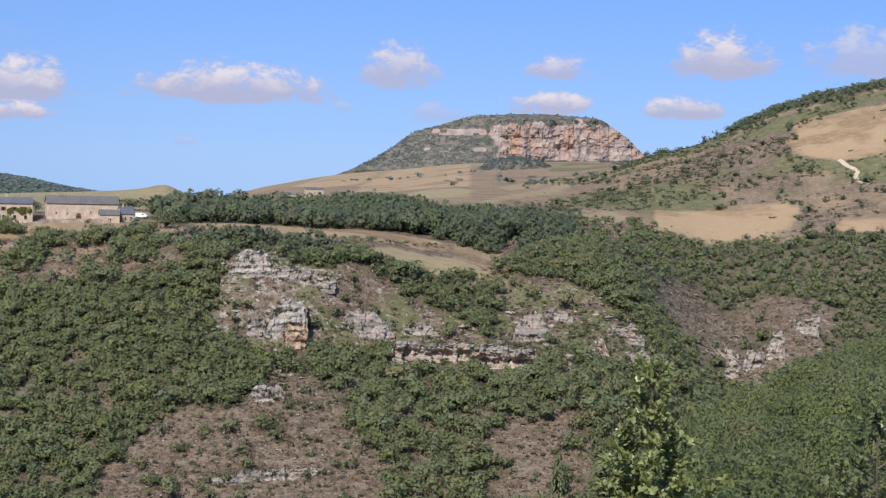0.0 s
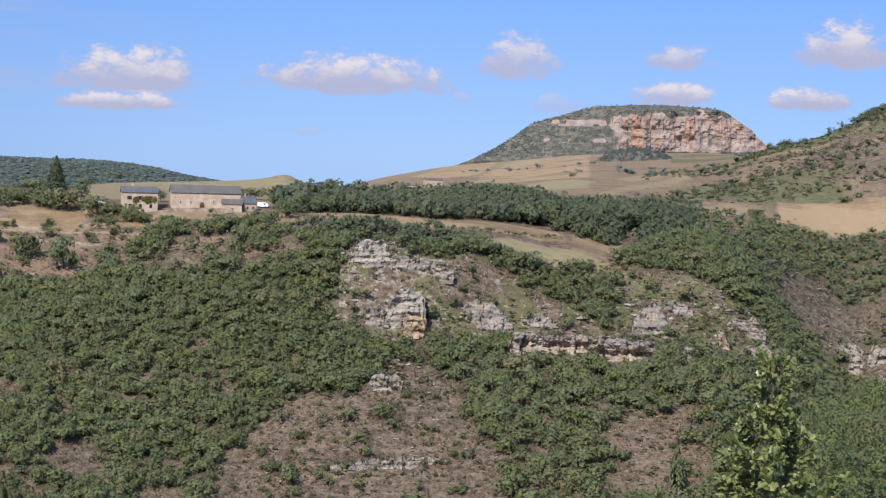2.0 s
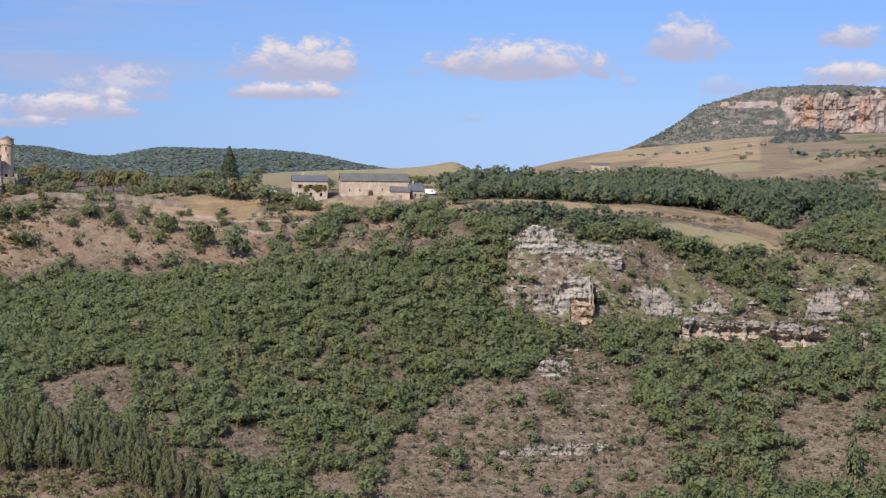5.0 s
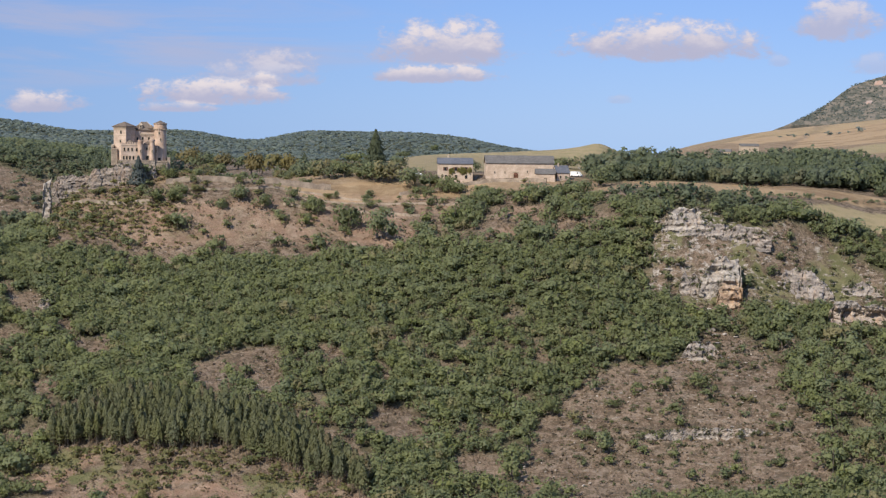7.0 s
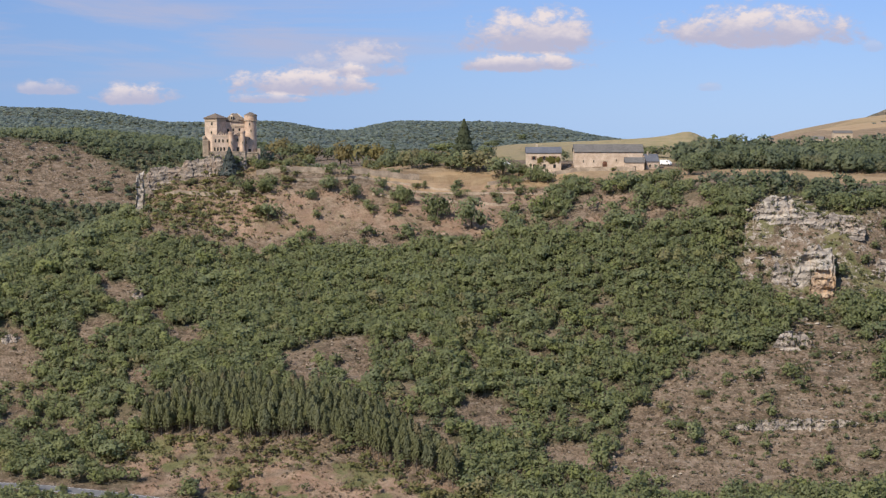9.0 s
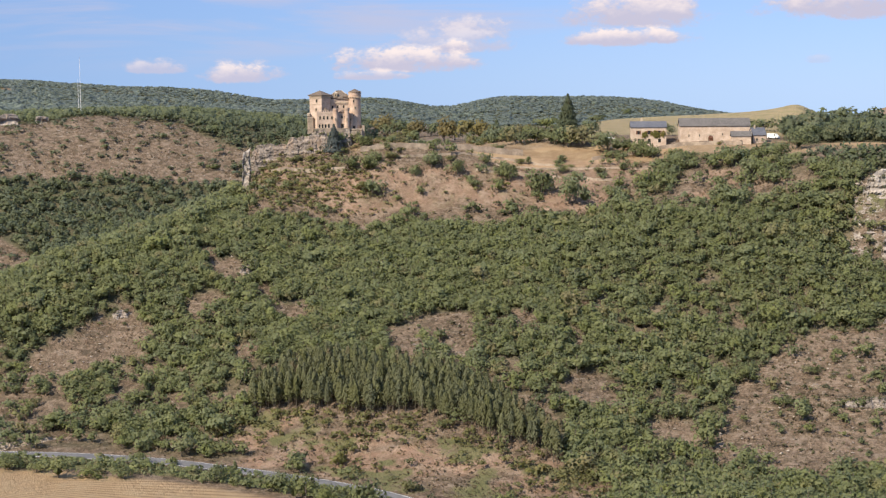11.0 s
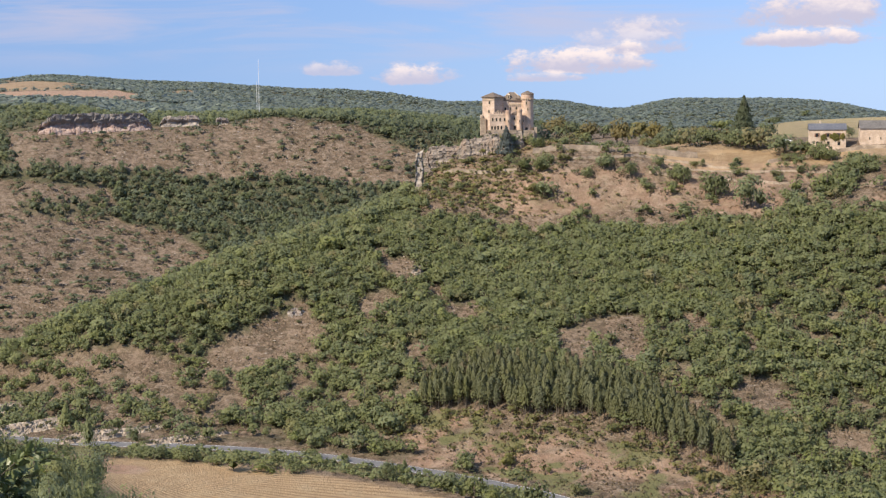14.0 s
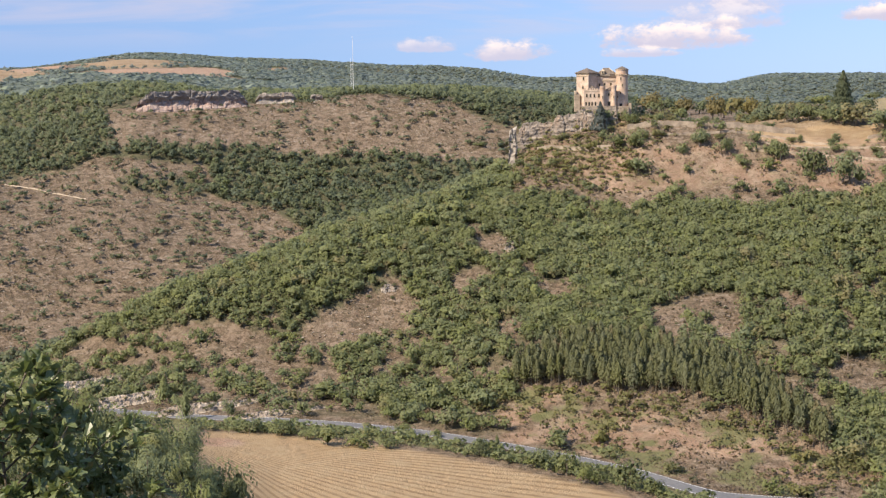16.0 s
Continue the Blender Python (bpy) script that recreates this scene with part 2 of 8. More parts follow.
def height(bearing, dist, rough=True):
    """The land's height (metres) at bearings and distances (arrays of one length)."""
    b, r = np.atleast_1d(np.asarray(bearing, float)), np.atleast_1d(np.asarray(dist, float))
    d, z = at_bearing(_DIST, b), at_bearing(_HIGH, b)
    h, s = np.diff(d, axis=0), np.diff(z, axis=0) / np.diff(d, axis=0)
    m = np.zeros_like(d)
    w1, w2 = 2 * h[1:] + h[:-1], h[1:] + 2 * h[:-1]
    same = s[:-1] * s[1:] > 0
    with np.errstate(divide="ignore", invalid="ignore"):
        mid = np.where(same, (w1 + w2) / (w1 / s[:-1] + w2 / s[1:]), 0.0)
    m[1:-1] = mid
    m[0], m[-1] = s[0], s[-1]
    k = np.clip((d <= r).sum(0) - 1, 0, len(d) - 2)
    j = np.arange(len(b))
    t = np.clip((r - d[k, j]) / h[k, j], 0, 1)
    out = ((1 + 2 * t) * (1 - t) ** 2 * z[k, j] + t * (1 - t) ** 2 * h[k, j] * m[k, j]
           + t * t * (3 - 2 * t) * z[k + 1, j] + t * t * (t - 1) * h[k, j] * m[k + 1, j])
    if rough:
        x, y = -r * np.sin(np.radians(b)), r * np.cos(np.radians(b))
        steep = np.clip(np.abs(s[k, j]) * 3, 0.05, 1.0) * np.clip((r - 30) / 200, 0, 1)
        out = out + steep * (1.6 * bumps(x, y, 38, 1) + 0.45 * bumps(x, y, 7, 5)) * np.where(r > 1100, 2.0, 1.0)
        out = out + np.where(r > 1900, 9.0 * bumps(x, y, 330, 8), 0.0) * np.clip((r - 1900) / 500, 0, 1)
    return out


def ground(x, y):
    b, r = math.degrees(math.atan2(-x, y)), math.hypot(x, y)
    return float(height([b], [r])[0])


def spot(bearing, dist, lift=0.0):
    """A place on the land."""
    b = radians(bearing)
    return Vector((-dist * math.sin(b), dist * math.cos(b), float(height([bearing], [dist])[0]) + lift))


def patches(rows, bearing, dist, ragged=0.35):
    """How far places lie inside any of the oval patches (bearing, distance, half width in degrees, half depth): 0 outside, 1 inside."""
    x, y = -dist * np.sin(np.radians(bearing)), dist * np.cos(np.radians(bearing))
    edge = ragged * bumps(x, y, 11, 21)
    out = np.zeros_like(x)
    for b, r, wide, deep in rows:
        near = (np.abs(bearing - b) < wide * 1.6) & (np.abs(dist - r) < deep * 1.6)
        if near.any():
            q = ((bearing[near] - b) / wide) ** 2 + ((dist[near] - r) / deep) ** 2
            out[near] = np.maximum(out[near], np.clip((1.15 + edge[near] - q) / 0.3, 0, 1))
    return out
# ---- land ends ----

# Open ground: bearing, distance, half width in degrees, half depth.
GORGE = [(-8.9, 838, 2.16, 52), (-10.4, 841, 1.30, 30), (-7.2, 812, 0.86, 81), (-12.1, 794, 1.08, 26), (-13.9, 840, 0.86, 37),
    (-11.5, 894, 0.86, 10), (-15.5, 980, 1.08, 16), (-12.5, 969, 0.76, 18)]
# Woods and clearings: outlines traced in the camera's view and laid on the plan (bearing, distance).
WOOD_SPUR = [(16.5, 624), (15.3, 620), (12.5, 617), (9.8, 606), (8.1, 594), (6.6, 610), (4.9, 602), (3.2, 586), (1.9, 588), (1.0, 580), (-0.8, 580), (-1.4, 568),
             (-2.5, 558), (-1.7, 552), (-0.4, 564), (1.0, 568), (2.1, 573), (4.0, 567), (4.9, 567), (7.9, 574), (8.3, 562), (8.7, 551), (8.9, 538), (7.6, 533),
             (4.8, 538), (2.0, 542), (1.8, 524), (3.5, 512), (4.8, 514), (7.8, 520), (8.4, 504), (7.3, 495), (10.3, 494), (11.1, 479), (13.2, 461), (14.0, 449), (16.4, 450)]
WOOD_MID = [(3.9, 507), (1.8, 521), (-0.4, 528), (-2.6, 527), (-3.6, 533), (-4.9, 526), (-6.0, 550), (-6.7, 531), (-9.0, 567), (-10.9, 600), (-11.0, 380),
            (-5.9, 420), (-6.1, 460), (-4.8, 479), (-2.6, 479), (-1.8, 471), (-2.7, 461), (-2.5, 447), (-2.7, 425), (1.6, 425), (2.5, 457), (3.4, 477)]
WOOD_RIDGE = [(-1.8, 617), (-3.7, 624), (-6.3, 635), (-7.2, 611), (-8.0, 640), (-9.2, 660), (-9.8, 600), (-9.0, 567), (-7.9, 578), (-6.8, 589), (-5.5, 600), (-4.4, 604), (-2.5, 604)]
OPEN_SPUR = [(8.0, 570), (6.6, 581), (4.9, 568), (2.1, 573), (1.0, 568), (-0.4, 564), (-1.9, 548), (-2.0, 597), (-2.5, 601), (-4.6, 598), (-5.9, 589), (-7.0, 584), (-8.1, 577),
             (-9.0, 578), (-6.7, 534), (-6.0, 555), (-4.9, 529), (-3.6, 533), (-2.6, 530), (1.8, 524), (2.0, 542), (4.8, 538), (7.6, 535), (8.9, 538), (8.7, 551), (8.3, 562)]
SCREE = [[(11.7, 474), (10.9, 486), (9.9, 492), (8.2, 496), (7.1, 505), (6.5, 517), (4.8, 512), (3.9, 502), (3.4, 477), (2.3, 454), (1.6, 425), (13.6, 425), (13.0, 463)],
         [(-1.8, 471), (-2.6, 480), (-4.8, 481), (-6.0, 460), (-5.9, 437), (-2.7, 439), (-2.5, 447), (-2.8, 461)]]
OPEN_GORGE = [[(-8.2, 841), (-9.5, 895), (-11.9, 848), (-11.1, 823), (-10.2, 809), (-9.4, 805), (-8.6, 810)],
              [(-10.8, 870), (-11.8, 889), (-14.1, 876), (-14.7, 863), (-14.2, 807), (-12.2, 762), (-10.9, 784), (-10.8, 806), (-12.5, 823)]]
OPEN_CASTLE = [(31.3, 640), (29.8, 636), (26.9, 621), (23.7, 622), (20.5, 639), (16.6, 626), (16.2, 614), (17.0, 606), (17.9, 590), (19.6, 588), (21.8, 591), (23.1, 602),
               (24.1, 594), (26.2, 599), (28.5, 606), (29.1, 618), (31.3, 632)]
OPEN_FARM = [(16.5, 646), (15.1, 639), (12.5, 637), (11.3, 651), (9.8, 628), (9.8, 610), (12.5, 620), (15.3, 622), (16.5, 626)]
GLADES_EAST = [[(24.6, 510), (23.3, 523), (22.8, 515), (22.6, 486), (23.7, 487), (24.1, 505)], [(26.3, 509), (24.8, 510), (24.8, 494), (25.4, 493)],
               [(21.3, 516), (20.5, 515), (20.5, 502), (21.0, 505)], [(19.2, 500), (18.5, 501), (18.5, 487)],
               [(19.4, 466), (18.3, 472), (17.0, 466), (17.1, 456), (18.4, 455), (19.0, 459)], [(21.9, 475), (21.3, 474), (21.3, 464)],
               [(11.5, 430), (9.1, 425), (8.9, 415), (11.5, 415)], [(16.1, 448), (14.8, 444), (13.7, 438), (14.1, 433), (15.4, 439)]]
GLADES_WEST = [[(40.1, 536), (38.9, 542), (36.7, 549), (34.9, 541), (35.1, 532), (37.2, 529), (38.1, 523), (39.8, 530)], [(33.0, 573), (31.9, 573), (31.2, 560), (32.2, 558)],
               [(31.2, 552), (30.3, 552), (30.5, 542)], [(30.8, 535), (29.1, 537), (29.2, 525), (30.4, 528)], [(42.6, 543), (41.5, 542), (40.9, 537), (42.4, 535)],
               [(36.7, 559), (35.4, 554), (36.1, 549)], [(32.0, 516), (30.9, 513), (31.3, 503)]]
GLADES_FARM = [[(14.6, 625), (13.2, 626), (12.3, 622), (12.6, 614), (14.4, 615)], [(11.7, 622), (10.4, 622), (10.3, 610), (11.5, 611)], [(16.9, 618), (15.9, 617), (15.8, 607), (16.7, 608)],
               [(14.0, 598), (12.6, 599), (12.5, 588), (13.6, 586), (14.1, 590)], [(12.4, 580), (11.8, 579), (11.8, 570), (12.3, 571)], [(14.7, 582), (13.7, 583), (13.8, 573), (14.6, 574)],
               [(19.8, 597), (18.4, 596), (17.3, 590), (18.3, 583), (19.7, 586)]]
FARM_SLOPE = [(17.6, 612), (16.0, 628), (9.5, 628), (9.3, 574), (12.0, 560), (15.0, 566), (17.0, 584)]
BANK_OPEN = [(32.4, 455), (30.9, 469), (28.0, 457), (25.0, 441), (21.8, 427), (18.7, 413), (17.3, 400), (17.3, 391), (22.2, 385), (26.1, 406), (29.4, 433)]
ROADSIDE_SLOPE = [(51.0, 580), (46.6, 574), (42.0, 546), (39.0, 524), (37.7, 504), (38.1, 486), (42.5, 490), (45.6, 510), (51, 540)]
HILL_LOW = [(52, 872), (49.3, 879), (46.4, 840), (43.1, 839), (40.6, 821), (40.2, 798), (40.8, 779), (42.3, 755), (43.8, 744), (45.9, 728), (47.4, 718), (48.7, 680), (52, 680)]
BELT = [(47.0, 901), (45.1, 896), (42.2, 894), (38.8, 884), (35.8, 869), (33.6, 861), (32.2, 852), (31.5, 800), (33.5, 760), (38.5, 760), (39.7, 796), (40.4, 822), (42.8, 841),
        (42.7, 869), (44.3, 872), (46.4, 875)]
BELT_LOW = [(46.2, 860), (43.3, 864), (42.8, 844), (46.0, 842)]
BELT_GAP = [(47.7, 886), (45.6, 880), (43.0, 879), (42.8, 868), (44.2, 860), (46.5, 860), (47.7, 868)]
HILL_WOOD = [(52, 1040), (45.2, 1040), (45.4, 1000), (47.1, 985), (46.3, 904), (47.1, 895), (47.8, 878), (49.3, 879), (52, 875)]
HILL_TOP = [(45.4, 988), (47.0, 924), (46.2, 903), (42.2, 897), (38.8, 887), (33.6, 863), (31.5, 862), (31.5, 894), (33.0, 917), (34.9, 943), (36.8, 960), (37.9, 965), (41.3, 960)]


def region(outlines, b, r, rough=1.0):
    """1 inside any of the outlines (bearing, distance), whose edges are frayed; 0 outside."""
    x, y = -r * np.sin(np.radians(b)), r * np.cos(np.radians(b))
    bw = b + rough * (0.22 * bumps(x, y, 13, 101, 2) + 0.12 * bumps(x, y, 5, 103, 2))
    rw = r + rough * (4.0 * bumps(x, y, 14, 105, 2) + 1.5 * bumps(x, y, 5, 107, 2))
    out = np.zeros(len(b))
    for outline in outlines:
        k = np.array(outline, float)
        near = np.nonzero((bw > k[:, 0].min()) & (bw < k[:, 0].max()) & (rw > k[:, 1].min()) & (rw < k[:, 1].max()))[0]
        odd = np.zeros(len(near), bool)
        for (b0, r0), (b1, r1) in zip(k, np.roll(k, -1, axis=0)):
            if b0 != b1:
                crosses = (b0 > bw[near]) != (b1 > bw[near])
                odd ^= crosses & (rw[near] < r0 + (bw[near] - b0) * (r1 - r0) / (b1 - b0))
        out[near[odd]] = 1.0
    return out


def clearings(b, r, reach=0.0):
    """Open ground inside the woods; reach: how far towards the camera trees are also cleared so that it shows in view.
    """
    out = np.zeros(len(b))
    for back in (0.0, 0.5 * reach, reach) if reach else (0.0,):
        out = np.maximum(out, region(SCREE + GLADES_EAST + GLADES_WEST + GLADES_FARM + [OPEN_FARM], b, r + back))
    return out


BANK = [(29.0, 442, 3.24, 8), (26.1, 427, 2.81, 8), (30.3, 463, 0.78, 5), (22.4, 419, 3.02, 7), (22.9, 420, 2.59, 7),
    (19.7, 405, 2.38, 7), (31.4, 456, 1.08, 5)]
FIELDS = [(19.6, 637, 3.24, 16), (17.0, 632, 2.38, 9), (-10.0, 1040, 3.24, 39), (-12.0, 1064, 1.30, 18), (-15.3, 1224, 2.48, 66), (-15.7, 1023, 1.30, 13),
    (-5.9, 1013, 1.08, 40)]
MEADOW = [[(3.6, 590), (1.9, 608), (-0.3, 614), (-1.8, 607), (-1.9, 597), (-1.2, 590), (0.3, 586), (1.2, 592), (2.4, 588)]]
EARTH = [[(-0.3, 643), (-2.2, 640), (-2.5, 600), (-2.1, 583), (-1.4, 583), (-1.9, 607), (-0.3, 614)]]
STRIP = [[(9.8, 636), (4.9, 644), (0.2, 643), (-0.3, 626), (3.2, 608), (9.6, 619)]]
PALE = [(0.3, 1154, 1.30, 106), (11.4, 815, 1.30, 38),
    (14.0, 864, 3.67, 73), (11.0, 822, 1.30, 29)]
CONTOUR_FIELDS = [[(3.6, 1272), (3.2, 1620), (2.2, 1976), (1.1, 2400), (-0.8, 2400), (-0.9, 1284), (0.2, 1324), (1.9, 1356)],
                  [(6.0, 1840), (4.9, 2004), (3.7, 2250), (2.2, 2250), (3.2, 1700), (4.9, 1640)]]
STRIP_FIELDS = [[(-1.9, 1212), (-3.7, 1424), (-7.5, 1370), (-7.5, 1310), (-4.5, 1400), (-2.4, 1160)], [(-1.2, 942), (-2.4, 1083), (-4.5, 1336), (-4.8, 1285), (-3.0, 1075), (-1.5, 910)],
                [(-4.8, 1001), (-6.3, 1057), (-7.0, 1029), (-6.5, 971), (-5.4, 959)], [(2.1, 1168), (0.6, 1290), (-0.9, 1192), (-0.9, 1024), (1.9, 1037)]]
HILL_FIELDS = [[(-6.4, 924), (-8.8, 1043), (-11.3, 1077), (-12.8, 1065), (-12.4, 1006), (-10.7, 996), (-7.1, 931)],
               [(-12.8, 1300), (-16.2, 1280), (-17.5, 1220), (-17.5, 1140), (-14.9, 1156), (-13.3, 1204)], [(-14.4, 1016), (-17.5, 1042), (-17.5, 1018), (-14.8, 1009)]]
TERRACE = [(2.9, 1688, 2.81, 98), (1.4, 1880, 1.94, 224), (-2.5, 1161, 3.02, 68), (-4.9, 1480, 2.38, 93), (-4.3, 1264, 1.30, 48)]
ROCKY_SPUR = [(7.38, 559, 0.93, 8), (6.12, 559, 0.68, 7), (5.10, 556, 0.96, 7), (6.76, 535, 0.79, 8), (5.86, 535, 1.00, 8), (5.56, 530, 0.52, 8),
    (3.00, 546, 1.13, 6), (0.87, 551, 0.71, 6), (0.29, 531, 1.63, 8), (-2.35, 523, 1.27, 8), (-3.33, 548, 0.74, 7), (-4.32, 569, 0.65, 7)]
ROCKY_GORGE = [(-4.86, 524, 0.23, 7), (-5.99, 545, 0.40, 7), (-6.91, 562, 0.82, 7), (-7.42, 546, 0.62, 7), (6.59, 497, 0.76, 8), (5.91, 449, 2.61, 6),
    (-11.06, 780, 0.33, 8), (-11.66, 786, 0.37, 8), (-12.52, 787, 0.54, 8), (-12.18, 755, 0.43, 8), (-13.66, 827, 0.54, 8), (-10.49, 807, 0.74, 6)]
ROCKY_WEST = [(31.37, 646, 0.19, 7), (30.48, 641, 0.99, 8), (28.99, 633, 1.04, 8), (43.32, 943, 2.38, 12), (40.36, 963, 1.02, 10), (38.68, 959, 0.36, 9),
    (31.42, 556, 0.25, 6), (36.09, 546, 0.34, 6), (47.74, 526, 1.47, 6), (45.35, 500, 1.59, 6), (42.96, 482, 1.42, 6)]
ROCKY = ROCKY_SPUR + ROCKY_GORGE + ROCKY_WEST
FAR_HILL_RED = [[(50.5, 3000), (47.9, 3000), (47.7, 2668), (48.0, 2250), (49.5, 2200), (50.5, 2400)], [(47.2, 2100), (44.9, 2080), (42.5, 2240), (41.9, 1900), (44.7, 1460), (46.6, 1560)],
                [(43.5, 2096), (42.1, 2204), (41.5, 2140), (43.1, 1672)]]
FAR_HILL_PALE = [[(48.0, 2472), (47.6, 2688), (46.5, 2804), (44.9, 2600), (43.6, 2300), (44.8, 2100), (46.6, 2116)], [(52, 2532), (48.9, 2324), (48.3, 1872), (52, 1412)],
                 [(41.1, 2444), (39.7, 2568), (39.7, 2404), (40.9, 2304)]]

# ---- materials ----
def material(name):
    m = bpy.data.materials.new(name)
    m.use_nodes = True
    return m, Nodes(m.node_tree)


def finish(n, colour, rough=0.9, bump=None, strength=0.5, distance=0.2, metal=0.0, spec=0.3):
    shader = n.add("ShaderNodeBsdfPrincipled", {"Base Color": colour, "Roughness": rough, "Metallic": metal, "Specular IOR Level": spec})
    if bump is not None:
        n.put(shader, "Normal", n.add("ShaderNodeBump", {"Height": bump, "Strength": strength, "Distance": distance}).outputs[0])
    n.add("ShaderNodeOutputMaterial", {0: shader})


def place(n):
    return n.add("ShaderNodeTexCoord").outputs["Object"]


def attribute(n, name):
    node = n.add("ShaderNodeAttribute")
    node.attribute_name = name
    return node


def land_material():
    """Dry limestone grassland with stony soil; stubble, pale meadow, red earth and green grass where the cover says so."""
    m, n = material("dry_land")
    p = place(n)
    big, mid, fine = n.noise(p, 0.03, 4), n.noise(p, 0.16, 5, 0.65), n.noise(p, 0.55, 5, 0.75)
    dry = n.mix(n.ramp(big, 0.35, 0.65), (0.11, 0.076, 0.053), (0.162, 0.114, 0.082))
    dry = n.mix(n.ramp(mid, 0.42, 0.7), dry, (0.195, 0.148, 0.108))
    dry = n.mix(n.math("MULTIPLY", n.ramp(fine, 0.5, 0.72), 0.75), dry, (0.075, 0.072, 0.038))
    speck = n.noise(p, 1.25, 4, 0.8)
    dry = n.mix(n.math("MULTIPLY", n.ramp(speck, 0.52, 0.62), 0.6), dry, (0.31, 0.25, 0.18))
    dry = n.mix(n.math("MULTIPLY", n.ramp(speck, 0.48, 0.38), 0.7), dry, (0.06, 0.052, 0.032))
    dry = n.mix(n.math("MULTIPLY", n.ramp(n.noise(p, 0.6, 3, 0.6), 0.6, 0.72), 0.6), dry, (0.29, 0.245, 0.195))
    xyz = n.add("ShaderNodeSeparateXYZ", {0: p})
    beds = n.add("ShaderNodeCombineXYZ", {0: n.math("MULTIPLY", xyz.outputs[0], 0.16), 1: n.math("MULTIPLY", xyz.outputs[1], 0.16), 2: n.math("MULTIPLY", xyz.outputs[2], 0.9)}).outputs[0]
    ledge = n.noise(beds, 1.0, 5, 0.75)
    dry = n.mix(n.math("MULTIPLY", n.ramp(ledge, 0.54, 0.64), 0.5), dry, (0.28, 0.235, 0.19))
    dry = n.mix(n.math("MULTIPLY", n.ramp(ledge, 0.46, 0.37), 0.4), dry, (0.085, 0.068, 0.045))
    clump = n.noise(p, 0.3, 5, 0.7, 0.4)
    dry = n.mix(n.math("MULTIPLY", n.ramp(clump, 0.52, 0.64), 0.7), dry, (0.25, 0.19, 0.142))
    dry = n.mix(n.math("MULTIPLY", n.ramp(clump, 0.48, 0.38), 0.75), dry, (0.075, 0.06, 0.042))
    cover, more = attribute(n, "cover"), attribute(n, "cover_more")
    c, d = n.add("ShaderNodeSeparateColor", {0: cover.outputs[0]}), n.add("ShaderNodeSeparateColor", {0: more.outputs[0]})
    # stubble with drill rows
    rows = n.math("SINE", n.math("ADD", n.math("MULTIPLY", attribute(n, "furrow").outputs[2], 1.5), n.math("MULTIPLY", n.noise(p, 0.03, 3), 5.0)))
    straw = n.mix(n.math("MULTIPLY", n.ramp(rows, -0.2, 0.8), 0.8), (0.35, 0.248, 0.146), (0.21, 0.14, 0.08))
    straw = n.mix(n.math("MULTIPLY", n.ramp(mid, 0.4, 0.7), 0.5), straw, (0.38, 0.295, 0.185))
    hay = n.mix(n.ramp(mid, 0.4, 0.65), (0.31, 0.25, 0.145), (0.25, 0.215, 0.115))
    red = n.mix(n.ramp(mid, 0.4, 0.65), (0.29, 0.185, 0.13), (0.365, 0.262, 0.19))
    red = n.mix(n.math("MULTIPLY", n.ramp(fine, 0.5, 0.7), 0.6), red, (0.10, 0.10, 0.045))
    grass = n.mix(n.ramp(mid, 0.35, 0.65), (0.105, 0.108, 0.05), (0.165, 0.152, 0.08))
    wood = n.mix(n.ramp(mid, 0.4, 0.65), (0.06, 0.068, 0.036), (0.1, 0.095, 0.055))
    stone = n.mix(n.ramp(fine, 0.35, 0.65), (0.22, 0.19, 0.16), (0.40, 0.36, 0.31))
    col = n.mix(c.outputs[0], dry, straw)
    col = n.mix(c.outputs[1], col, hay)
    col = n.mix(c.outputs[2], col, red)
    col = n.mix(n.math("MULTIPLY", n.ramp(n.math("ADD", clump, n.math("MULTIPLY", d.outputs[0], 0.6)), 0.5, 0.72), n.ramp(d.outputs[0], 0.0, 0.25)), col, grass)
    col = n.mix(d.outputs[1], col, wood)
    col = n.mix(n.ramp(n.math("ADD", n.noise(p, 0.4, 5, 0.75, 0.3), n.math("MULTIPLY", d.outputs[2], 0.75)), 0.69, 0.79), col, stone)
    finish(n, col, 0.95, n.math("ADD", mid, n.math("MULTIPLY", speck, 0.7)), 0.9, 1.2, spec=0.1)
    return m


